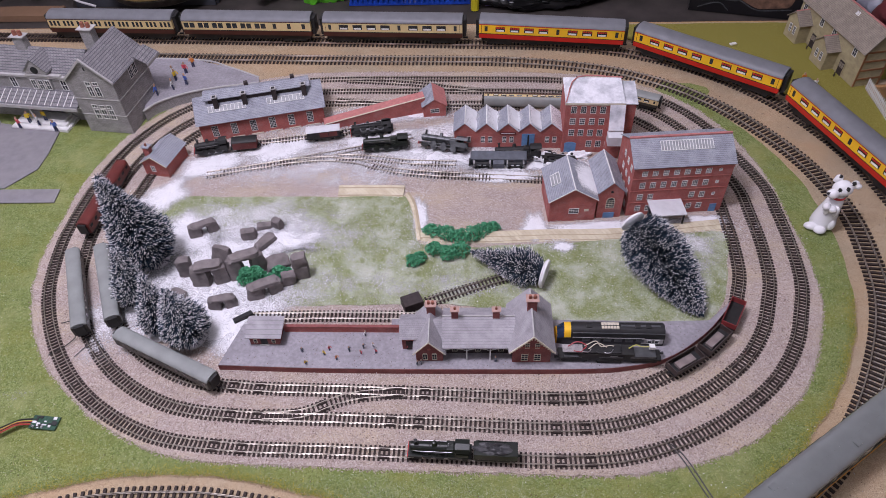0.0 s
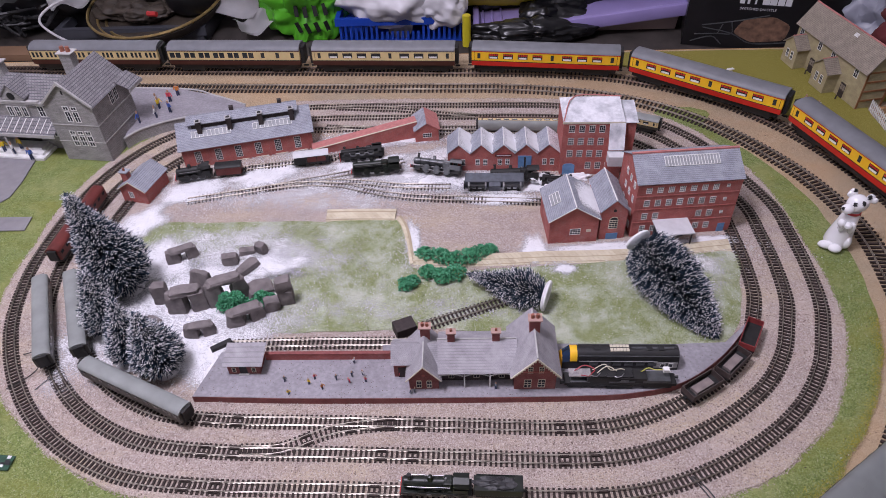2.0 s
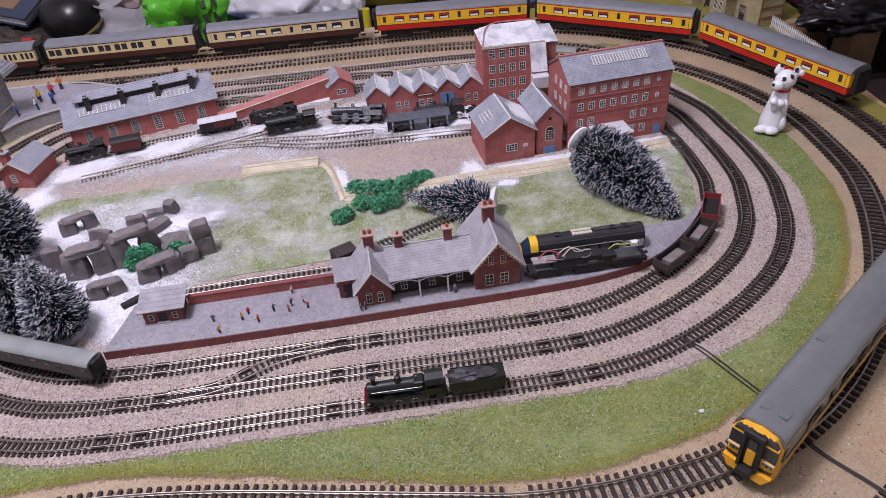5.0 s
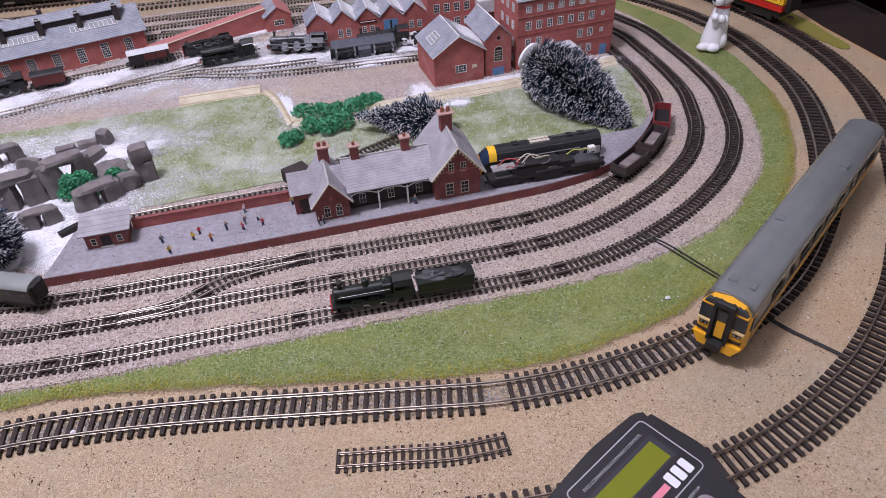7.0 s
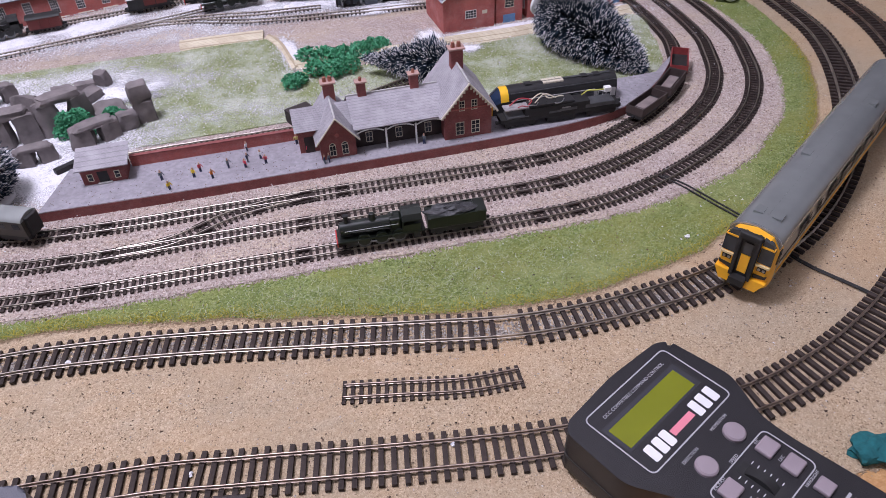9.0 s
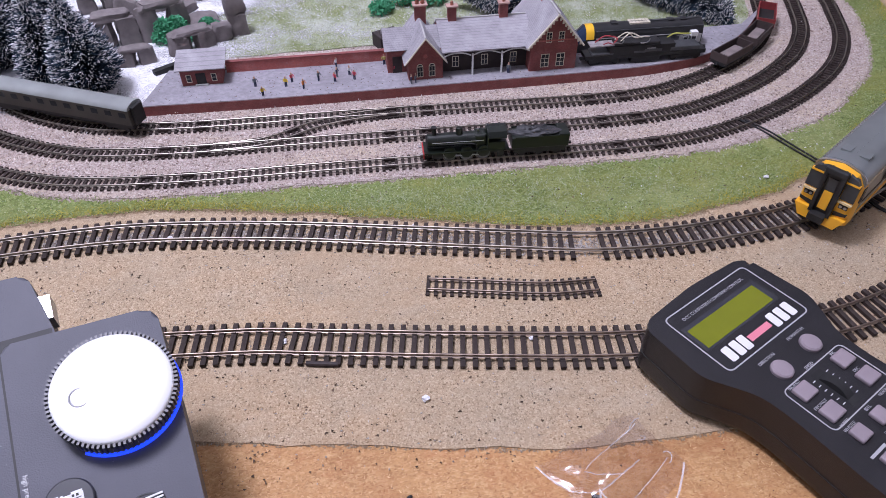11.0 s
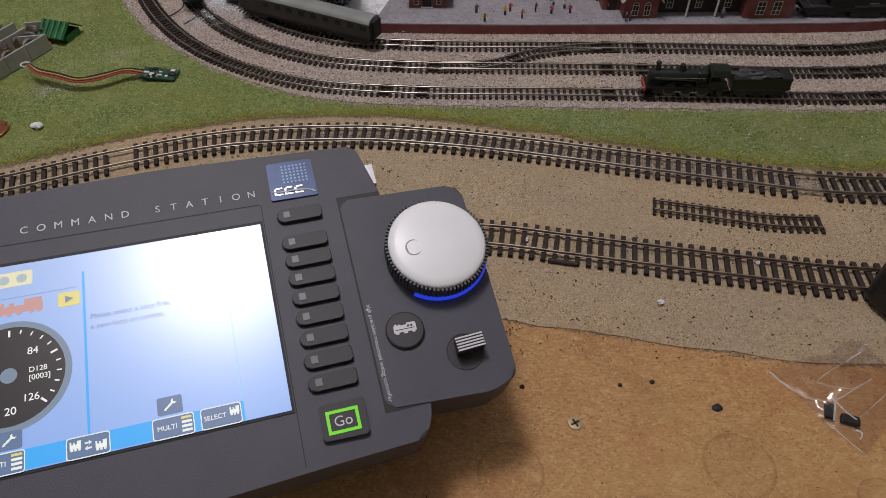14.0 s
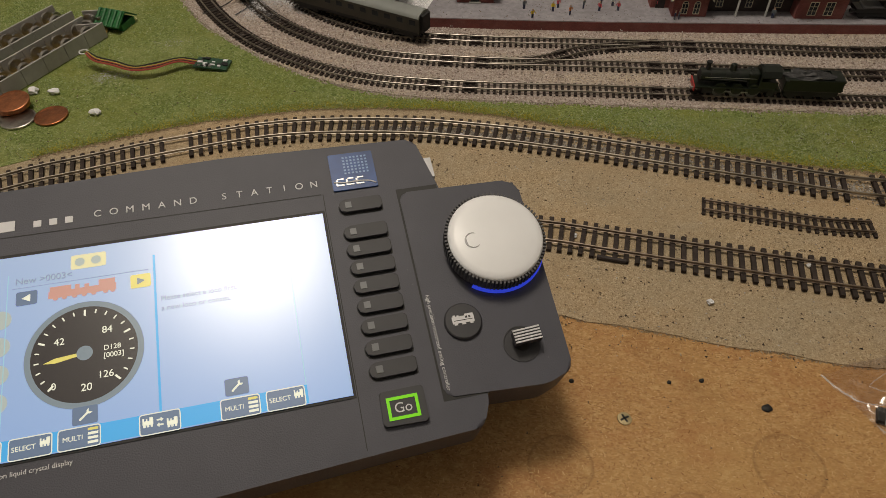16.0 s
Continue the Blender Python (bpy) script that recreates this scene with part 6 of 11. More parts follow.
def steam_loco(m, label, L=0.062, tender=0.042, paint=None, drivers=3, group="engines in the yard", beam=None):
    """A steam engine of the small scale, its chimney towards -x."""
    paint = paint or M_SOOT_AND_SHADE
    o = thing("steam_locomotive", m, label, "locomotive", group)
    r, zc = 0.0054, 0.0158
    part("running_plate", boxes((-L / 2, L / 2, -0.0082, 0.0082, 0.0085, 0.0094)), paint, o)
    part("frames", boxes((-L / 2 + 0.003, L / 2 - 0.003, -0.0036, 0.0036, 0.0035, 0.0085)), M_SOOT_AND_SHADE, o)
    part("boiler", cyls(((-L / 2 + 0.003, 0, zc), (L * 0.22, 0, zc), r * 0.95, r, 18)), paint, o, "", None, True)
    part("smokebox_door", cyls(((-L / 2 + 0.003, 0, zc), (-L / 2 + 0.0018, 0, zc), r * 0.9, r * 0.55, 16)), M_SOOT_AND_SHADE, o, "", None, True)
    part("firebox", round_box(L * 0.1, L * 0.24, -r * 1.02, r * 1.02, 0.0094, zc + r * 0.98, 0.0016), paint, o)
    part("chimney", cyls(((-L / 2 + 0.008, 0, zc + r * 0.8), (-L / 2 + 0.008, 0, zc + r + 0.005), 0.0019, 0.0015, 12), ((-L / 2 + 0.008, 0, zc + r + 0.005), (-L / 2 + 0.008, 0, zc + r + 0.006), 0.0023, 0.0021, 12)), M_SOOT_AND_SHADE, o, "", None, True)
    part("dome", lathe(bmesh.new(), [(0.0032, 0), (0.0026, 0.0012), (0.0025, 0.0038), (0.002, 0.0051), (0.0008, 0.0056)], 14, Matrix.Translation((-L * 0.08, 0, zc + r * 0.85))), paint, o, "", None, True)
    for k in (0.16, 0.34, 0.5, 0.66):
        bx = -L / 2 + L * k
        part("boiler_band", cyls(((bx, 0, zc), (bx + 0.0007, 0, zc), r + 0.0001, r + 0.0001, 18)), M_SOOT_AND_SHADE, o, "", None, True)
    part("safety_valve", cyls(((L * 0.14, 0, zc + r * 0.9), (L * 0.14, 0, zc + r + 0.0022), 0.001, 0.0008, 8)), M_STEEL, o)
    cab = bmesh.new()
    prism(cab, [(-0.0078, 0.0094), (-0.0078, 0.019), (-0.0058, 0.0228), (0, 0.0244), (0.0058, 0.0228), (0.0078, 0.019), (0.0078, 0.0094)], "x", L * 0.24, L * 0.255)
    box(cab, L * 0.255, L / 2 - 0.003, -0.0078, -0.0068, 0.0094, 0.0155)
    box(cab, L * 0.255, L / 2 - 0.003, 0.0068, 0.0078, 0.0094, 0.0155)
    prism(cab, [(-0.008, 0.0188), (-0.0058, 0.0226), (0, 0.0242), (0.0058, 0.0226), (0.008, 0.0188), (0.008, 0.0195), (0.0058, 0.0234), (0, 0.025), (-0.0058, 0.0234), (-0.008, 0.0195)], "x", L * 0.255, L / 2 - 0.002)
    part("cab", cab, paint, o)
    part("handrail", cyls(((-L / 2 + 0.006, -r - 0.0006, zc + 0.001), (L * 0.2, -r - 0.0006, zc + 0.001), 0.00025, 0.00025, 5), ((-L / 2 + 0.006, r + 0.0006, zc + 0.001), (L * 0.2, r + 0.0006, zc + 0.001), 0.00025, 0.00025, 5)), M_STEEL, o)
    for i in range(drivers):
        x = -L * 0.2 + i * L * 0.2
        wheelset(o, x, 0.0091, 0.0052)
        for sd in (-1, 1):
            part("splasher", cyls(((x, sd * 0.0045, 0.0078), (x, sd * 0.0072, 0.0078), 0.0046, 0.0046, 14)), paint, o)
            part("wheel_rim", lathe(bmesh.new(), [(0.0048, 0), (0.0052, 0), (0.0052, 0.0004), (0.0048, 0.0004)], 18, Matrix.Translation((x, sd * 0.0057, 0.0052)) @ Matrix.Rotation(radians(90 * sd), 4, "X")), M_GUNMETAL, o)
    for sd in (-1, 1):
        part("coupling_rod", boxes((-L * 0.2, L * 0.2, sd * 0.0061 - 0.0002, sd * 0.0061 + 0.0002, 0.0042, 0.0051)), M_STEEL, o)
        part("connecting_rod", cyls(((0, sd * 0.0066, 0.0047), (-L / 2 + 0.013, sd * 0.0066, 0.0066), 0.00045, 0.00045, 5)), M_STEEL, o)
        part("slide_bar", boxes((-L / 2 + 0.013, -L / 2 + 0.021, sd * 0.0066 - 0.0003, sd * 0.0066 + 0.0003, 0.0074, 0.0079)), M_GUNMETAL, o)
        part("side_pipe", tube([(-L / 2 + 0.007, sd * (r * 0.8), zc - r * 0.3), (-L * 0.2, sd * (r + 0.0009), zc - 0.0005), (L * 0.08, sd * (r + 0.0009), zc - 0.0012), (L * 0.12, sd * 0.0065, 0.0095)], 0.0005, 5), M_SOOT_AND_SHADE, o)
        part("cab_step", boxes((L * 0.36, L * 0.44, sd * 0.0076 - 0.0004, sd * 0.0076 + 0.0004, 0.0032, 0.0085)), M_SOOT_AND_SHADE, o)
        part("cylinder", boxes((-L / 2 + 0.006, -L / 2 + 0.014, sd * 0.0062 - 0.0014, sd * 0.0062 + 0.0014, 0.0038, 0.0088)), M_SOOT_AND_SHADE, o)
    part("buffer_beam", boxes((-L / 2 - 0.0008, -L / 2, -0.008, 0.008, 0.0052, 0.0094)), beam or M_RED, o, "red buffer beam")
    for y in (-0.0052, 0.0052):
        part("buffer", cyls(((-L / 2 - 0.0008, y, 0.0072), (-L / 2 - 0.003, y, 0.0072), 0.0007, 0.0007, 8), ((-L / 2 - 0.003, y, 0.0072), (-L / 2 - 0.0034, y, 0.0072), 0.0014, 0.0014, 10)), M_STEEL, o)
    if tender:
        x0 = L / 2 + 0.002
        t = part("tender_body", round_box(x0, x0 + tender, -0.0078, 0.0078, 0.008, 0.0175, 0.0008), paint, o)
        part("coal", blob(bmesh.new(), (x0 + tender * 0.42, 0, 0.0174), (tender * 0.38, 0.0062, 0.0042), 0.35, 3, 2), M_COAL, t)
        part("tender_lip", boxes((x0 + 0.002, x0 + tender, -0.0081, -0.0076, 0.0168, 0.0182), (x0 + 0.002, x0 + tender, 0.0076, 0.0081, 0.0168, 0.0182), (x0 + tender * 0.82, x0 + tender, -0.0076, 0.0076, 0.017, 0.0186)), paint, t)
        part("tender_frame", boxes((x0 + 0.002, x0 + tender - 0.002, -0.0068, 0.0068, 0.0038, 0.008)), M_SOOT_AND_SHADE, t)
        for i in range(3):
            wheelset(t, x0 + tender * (0.2 + 0.3 * i), 0.0091, 0.0036)
        part("tender_coupling", boxes((x0 + tender, x0 + tender + 0.004, -0.001, 0.001, 0.005, 0.0065)), M_SOOT_AND_SHADE, t)
    return o


M_COAL = material("coal", (0.035, 0.035, 0.037), 0.5, vary=0.4, scale=400, bump=1.0, bscale=600)
steam_loco(along(N_OUTER, nearest(N_OUTER, 0.115, 0.406), 0.11, True, RAIL_N) @ Matrix.Translation((-0.022, 0, 0)), "dark green tender engine running on the outer oval", 0.064, 0.044, M_LOCO_GREEN, group="running engine")


def on_yard(x, y, deg, roll=0.0, z=0.0045, pitch=0.0):
    return pose(x, y, z, 0, 0, deg) @ pose(0, 0, 0, roll, pitch, 0)


steam_loco(on_yard(-0.273, 0.896, 14, 0), "black tank engine standing in the snow by the shed", 0.052, 0)
steam_loco(on_yard(-0.03, 0.932, 11, -78, 0.011), "black engine lying on its side in the yard", 0.066, 0)
steam_loco(on_yard(-0.006, 0.9, 7, -14, 0.0045), "dark green engine leaning off the rails in the yard", 0.072, 0, M_LOCO_GREEN)
steam_loco(on_yard(0.081, 0.896, -14, -35, 0.006), "grey-black tank engine tipped over in the snow", 0.076, 0, M_GUNMETAL)
steam_loco(on_yard(0.192, 0.872, 2, -20, 0.006), "black engine leaning in the snow before the factory", 0.072, 0)
steam_loco(on_yard(0.25, 0.855, 170, 85, 0.010), "black engine lying beside the mill", 0.05, 0)


def yard_diesel():
    """A bogie diesel on its side, showing its bogies."""
    o = thing("diesel_locomotive", on_yard(0.163, 0.853, -1, -70, 0.0085) @ Matrix.Scale(0.9, 4), "grey-blue diesel engine lying on its side, bogies showing", "locomotive", "engines in the yard")
    part("body", round_box(-0.046, 0.046, -0.009, 0.009, 0.009, 0.026, 0.0015), M_DIESEL, o)
    part("fuel_tank", boxes((-0.009, 0.009, -0.0075, 0.0075, 0.0015, 0.009)), M_DIESEL, o)
    for x in (-0.04, -0.014, 0.014, 0.04):
        part("brake_hanger", boxes((x - 0.0012, x + 0.0012, -0.0078, 0.0078, 0.002, 0.009)), M_STEEL, o)
    for x in (-0.027, 0.027):
        bogie(o, x, 0.62, 0.0091)
    part("buffer_beam", boxes((-0.048, -0.046, -0.008, 0.008, 0.006, 0.012)), M_SOOT_AND_SHADE, o)


M_DIESEL = material("grey_blue_enamel", (0.085, 0.095, 0.115), 0.45, vary=0.25, scale=120)
yard_diesel()


def van(m, label, roof, body, L=0.04, name="brake_van", panel=None):
    o = thing(name, m, label, "railway wagon", "wagons in the yard")
    part("body", boxes((-L / 2, L / 2, -0.008, 0.008, 0.006, 0.018)), body, o)
    part("roof", prisms((arc_roof(0.0175, 0.018, 0.0028), "x", -L / 2 - 0.001, L / 2 + 0.001)), roof, o, "", None, True)
    part("chassis", boxes((-L / 2 - 0.002, L / 2 + 0.002, -0.006, 0.006, 0.004, 0.006)), M_SOOT_AND_SHADE, o)
    for x in (-0.012, 0.012):
        wheelset(o, x, 0.0091, 0.003)
    for sd in (-1, 1):
        if panel:
            part("side_panel", boxes((-L * 0.12, L * 0.42, sd * 0.0082 - 0.0003, sd * 0.0082 + 0.0003, 0.0085, 0.0165)), panel, o, "dark red side panel")
        for x in (-L / 2 + 0.001, -L * 0.16, L * 0.16, L / 2 - 0.001):
            part("side_rib", boxes((x - 0.0005, x + 0.0005, sd * 0.0083 - 0.0004, sd * 0.0083 + 0.0004, 0.006, 0.018)), body, o)
        part("buffer", cyls(((sd * (L / 2 + 0.002), -0.004, 0.005), (sd * (L / 2 + 0.0045), -0.004, 0.005), 0.0012, 0.0014, 8), ((sd * (L / 2 + 0.002), 0.004, 0.005), (sd * (L / 2 + 0.0045), 0.004, 0.005), 0.0012, 0.0014, 8)), M_SOOT_AND_SHADE, o)


van(on_yard(-0.106, 0.93, 10), "black brake van with a pale roof and red panels", M_CANOPY, M_SOOT_AND_SHADE, 0.05, panel=M_MAROON)
van(on_yard(-0.224, 0.906, 8, 0, 0.0035), "red-brown box wagon sunk in the snow", M_SOOT_AND_SHADE, M_MAROON, 0.036, "box_wagon")


# ---- dismantled diesel on the platform ----
def hst_body():
    o = thing("diesel_locomotive_shell", place(0.279, 0.5455, -1.0, PLAT_Z), "black diesel body shell with a yellow nose", "locomotive", "dismantled engine")
    L, w = 0.122, 0.0195
    prof = [(-w / 2, 0.0), (-w / 2, 0.013), (-w * 0.42, 0.0185), (-w * 0.25, 0.0222), (0, 0.0235), (w * 0.25, 0.0222), (w * 0.42, 0.0185), (w / 2, 0.013), (w / 2, 0.0)]
    part("body_shell", prisms((prof, "x", -L / 2 + 0.018, L / 2)), M_BLACK, o, "", None, True)
    rings = []
    for x, k in ((-L / 2 + 0.022, 1.0), (-L / 2 + 0.0105, 0.98), (-L / 2 + 0.003, 0.68), (-L / 2 - 0.001, 0.42)):
        rings.append([(x, y * (0.6 + 0.4 * k), max(0.0, z * (1 if z < 0.012 else k))) for y, z in prof])
    pieces = {"cab_side": bmesh.new(), "cab_roof": bmesh.new(), "windscreen": bmesh.new(), "nose": bmesh.new()}
    for k, (a, b) in enumerate(zip(rings, rings[1:])):
        for i in range(len(prof) - 1):
            edge = i in (0, len(prof) - 2)
            bm = pieces[("cab_side" if edge else "cab_roof", "cab_side" if edge else "windscreen", "nose")[k]]
            bm.faces.new([bm.verts.new(p) for p in (a[i], a[i + 1], b[i + 1], b[i])])
    bm = pieces["nose"]
    bm.faces.new([bm.verts.new(p) for p in rings[-1]])
    for nm, mt, lab in (("cab_side", M_BLACK, ""), ("cab_roof", M_COACH_YELLOW, "bright yellow cab roof"), ("windscreen", M_PANE_BLUE, "blue-tinted wrapped windscreen"), ("nose", M_DMU_YELLOW, "orange-yellow lower nose")):
        bmesh.ops.remove_doubles(pieces[nm], verts=pieces[nm].verts[:], dist=1e-5)
        part(nm, pieces[nm], mt, o, lab, None, True)
    part("windscreen_pillar", tube([rings[1][4], rings[2][4]], 0.0005, 5), M_BLACK, o)
    part("marker_slot", boxes(*[(-L / 2 - 0.0016, -L / 2 + 0.0006, y - 0.0022, y + 0.0022, 0.0042, 0.0062) for y in (-0.0036, 0.0036)]), M_SOOT_AND_SHADE, o, "black lamp slots in the nose")
    part("roof_grille", boxes(*[(-0.009 + i * 0.0033, -0.0062 + i * 0.0033, y, y + 0.0036, 0.0222, 0.0238) for i in range(6) for y in (-0.0042, 0.0006)]), M_CREAMTRIM, o, "pale roof grilles")
    for sd in (-1, 1):
        part("gutter", boxes((-L / 2 + 0.02, L / 2, sd * w * 0.405 - 0.0005, sd * w * 0.405 + 0.0005, 0.0188, 0.0197)), M_GUNMETAL, o)
        part("side_stripe", boxes((-L / 2 + 0.02, L / 2 - 0.022, sd * (w / 2 + 0.0002) - 0.0002, sd * (w / 2 + 0.0002) + 0.0002, 0.0128, 0.0136)), M_STONETRIM, o, "thin pale stripe")
    for i in range(7):
        x = -0.03 + i * 0.012
        part("louvre", boxes((x, x + 0.0085, -w / 2 - 0.0005, -w / 2, 0.0065, 0.0115), (x + 0.001, x + 0.0075, -w / 2 - 0.0008, -w / 2, 0.0086, 0.0092)), M_GUNMETAL, o)
    for x in (-0.026, 0.028, 0.04):
        part("roof_vent", boxes((x, x + 0.006, -0.0032, 0.0032, 0.0232, 0.0241)), M_BLACK, o)
    part("nose_lip", boxes((-L / 2 - 0.0042, -L / 2 - 0.0015, -0.0068, 0.0068, 0.0, 0.0032)), M_WIRE_ORANGE_PAINT, o, "orange lower lip")
    part("roof_line", boxes((0.013, L / 2 - 0.005, -0.0012, 0.0012, 0.0233, 0.0239)), M_GUNMETAL, o)
    part("cab_panel", boxes((L / 2 - 0.025, L / 2 - 0.001, -w / 2 - 0.0004, -w / 2, 0.004, 0.012)), M_STONETRIM, o, "grey side panel")
    for x in (L / 2 - 0.016, L / 2 - 0.008):
        window(o, on_front(x, 0.0078, -w / 2 - 0.0004), 0.0042, 0.005, 1, 1)


def hst_chassis():
    o = thing("diesel_chassis", place(0.2765, 0.5175, -1.0, PLAT_Z), "black engine chassis with loose coloured wires", "locomotive", "dismantled engine")
    L = 0.112
    part("frame", boxes((-L / 2, L / 2, -0.0068, 0.0068, 0.006, 0.0095), (-L / 2 + 0.022, L / 2 - 0.03, -0.0065, 0.0065, 0.0095, 0.017)), M_SOOT_AND_SHADE, o)
    part("motor", round_box(-0.03, 0.012, -0.006, 0.006, 0.017, 0.0195, 0.0008), M_BLACK, o)
    part("tank", boxes((-0.013, 0.013, -0.0072, 0.0072, 0.0015, 0.006)), M_SOOT_AND_SHADE, o)
    part("nameplate", boxes((-0.002, 0.014, -0.0074, -0.0072, 0.011, 0.0135)), M_GUNMETAL, o)
    for x in (-0.038, 0.038):
        bogie(o, x, 0.66, 0.0091)
    part("circuit_board", boxes((-L / 2 + 0.004, -L / 2 + 0.026, -0.005, 0.005, 0.0172, 0.0182)), M_PCB_SILVER, o, "taped circuit board")
    for k, (pts, mt) in enumerate((([(-0.046, 0.002, 0.0185), (-0.036, 0.006, 0.022), (-0.026, 0.002, 0.021), (-0.03, -0.003, 0.0195)], M_WIRE_RED), ([(-0.028, 0.002, 0.02), (-0.016, 0.006, 0.024), (-0.01, 0.001, 0.021), (0.0, 0.003, 0.0205), (0.004, 0.002, 0.0205)], M_CREAMTRIM), ([(-0.024, -0.002, 0.02), (-0.014, 0.003, 0.0245), (-0.004, 0.0, 0.021)], M_CREAMTRIM), ([(0.02, 0.0, 0.02), (0.028, 0.004, 0.021), (0.034, 0.001, 0.022), (0.044, 0.002, 0.021)], M_WIRE_YELLOW))):
        part("wire", tube(pts, 0.0006, 5), mt, o)
    for k in range(5):
        x = -0.04 + k * 0.008
        part("wire", tube([(x, -0.004, 0.019), (x + 0.003, -0.0065, 0.0215 - 0.0006 * k), (x + 0.008, -0.0055, 0.0195), (x + 0.011, -0.002, 0.0205)], 0.0005, 5), (M_WIRE_RED, M_STEEL, M_WIRE_BLACK, M_WIRE_BLACK, M_STEEL)[k], o)
    for x0, x1, z0, z1 in ((-0.05, -0.03, 0.0095, 0.0115), (-0.012, 0.0, 0.0095, 0.0122), (0.022, 0.05, 0.0095, 0.0135)):
        part("weight_block", round_box(x0, x1, -0.0066, 0.0066, z0, z1, 0.0006), M_GUNMETAL, o)
    part("solder_tab", boxes((0.0, 0.008, -0.0071, -0.0068, 0.0125, 0.0145)), M_STEEL, o)
    part("plug", boxes((0.042, 0.048, -0.001, 0.004, 0.0195, 0.0235)), M_WHITE, o, "white wire plug")
    part("buffer", cyls(((L / 2, 0.004, 0.007), (L / 2 + 0.004, 0.004, 0.007), 0.0012, 0.0018, 8), ((-L / 2, -0.004, 0.007), (-L / 2 - 0.004, -0.004, 0.007), 0.0012, 0.0018, 8)), M_SOOT_AND_SHADE, o)


M_WIRE_ORANGE_PAINT = material("orange_enamel", (0.6, 0.15, 0.02), 0.4)
M_PANE_BLUE = material("blue_windscreen", (0.02, 0.036, 0.075), 0.12)
M_PCB_SILVER = material("silver_taped_board", (0.42, 0.4, 0.4), 0.35, metal=0.4, vary=0.3, scale=300)
M_WIRE_RED = material("red_wire", (0.4, 0.04, 0.05), 0.45)
M_WIRE_YELLOW = material("yellow_green_wire", (0.5, 0.5, 0.1), 0.45)
M_WIRE_BLACK = material("black_wire", (0.02, 0.02, 0.02), 0.45)
M_WIRE_ORANGE = material("orange_wire", (0.34, 0.1, 0.035), 0.45)
hst_body()
hst_chassis()


# ---- railcar on the wide gauge ----
def railcar():
    L, w = 0.293, 0.0335
    o = thing("diesel_railcar", pose(0.4322, 0.3671, RAIL_OO, 0, 0, -145.7), "silver-roofed diesel railcar with a yellow cab end", "railcar", "wide gauge trains")
    x1 = L / 2
    side = [(-w / 2, 0.010), (-w / 2 - 0.0004, 0.024), (-w / 2 + 0.0008, 0.0385), (w / 2 - 0.0008, 0.0385), (w / 2 + 0.0004, 0.024), (w / 2, 0.010)]
    part("body", prisms((side, "x", -L / 2, x1 - 0.010)), M_DMU_SIDE, o)
    part("skirt", boxes((-L / 2 + 0.01, x1 - 0.02, -w * 0.42, w * 0.42, 0.005, 0.010)), M_SOOT_AND_SHADE, o)
    roof = [(w / 2 * math.cos(math.pi * k / 12) * (1 if 0 < k < 12 else 0.985), 0.0385 + 0.0112 * math.sin(math.pi * k / 12) ** 0.8) for k in range(13)]
    part("roof", prisms((roof, "x", -L / 2, x1 - 0.004)), M_DMU_ROOF, o, "", None, True)
    part("roof_seam", boxes((-L / 2 + 0.03, x1 - 0.02, -0.0004, 0.0004, 0.0494, 0.0499)), M_DMU_ROOF, o)
    for x, y in ((x1 - 0.022, -0.006), (x1 - 0.022, 0.006), (0.04, -0.007), (-0.06, 0.007)):
        part("roof_vent", boxes((x - 0.004, x + 0.004, y - 0.003, y + 0.003, 0.0478, 0.0502)), M_DMU_ROOF, o)
    cab = bmesh.new()
    rings = []
    front = [(-w / 2, 0.0085), (-w / 2, 0.0385), (-w * 0.33, 0.0466), (0, 0.0492), (w * 0.33, 0.0466), (w / 2, 0.0385), (w / 2, 0.0085)]
    for x, k, zl in ((x1 - 0.0105, 1.003, 0.0085), (x1 - 0.003, 0.99, 0.0085), (x1 + 0.0008, 0.93, 0.0095), (x1 + 0.0018, 0.86, 0.0125)):
        rings.append([cab.verts.new((x, y * k, max(zl, z * (1 if k > 0.95 else 0.98)))) for y, z in front])
    for a, b in zip(rings, rings[1:]):
        for i in range(len(front)):
            j = (i + 1) % len(front)
            cab.faces.new((a[i], a[j], b[j], b[i]))
    cab.faces.new(rings[-1])
    c = part("cab", cab, M_DMU_YELLOW, o, "bright yellow cab front", None, True)
    xe = x1 + 0.0019
    part("gangway_recess", prisms(([(-0.0064, 0.0125), (0.0064, 0.0125), (0.0064, 0.0455), (0.005, 0.0475), (-0.005, 0.0475), (-0.0064, 0.0455)], "x", xe - 0.002, xe + 0.0006)), M_BLACK, c, "black corridor connection")
    for y in (-0.0058, 0.0058):
        part("gangway_post", boxes((xe, xe + 0.0034, y - 0.0011, y + 0.0011, 0.013, 0.045)), M_SOOT_AND_SHADE, c)
    part("gangway_hood", round_box(xe - 0.001, xe + 0.0036, -0.0072, 0.0072, 0.0435, 0.0482, 0.001), M_SOOT_AND_SHADE, c, "black corridor hood")
    part("gangway_door", boxes((xe + 0.0006, xe + 0.0014, -0.0029, 0.0029, 0.0165, 0.0305)), M_DMU_YELLOW, c, "yellow corridor door")
    part("door_window", boxes((xe + 0.0006, xe + 0.0013, -0.0029, 0.0029, 0.0315, 0.0405)), M_PANE, c)
    part("bumper", prisms(([(-w * 0.36, 0.0062), (w * 0.36, 0.0062), (w * 0.49, 0.0148), (0.0068, 0.0148), (0.0055, 0.0118), (-0.0055, 0.0118), (-0.0068, 0.0148), (-w * 0.49, 0.0148)], "x", x1 - 0.008, xe + 0.0026)), M_DMU_YELLOW, c, "flared yellow lower valance")
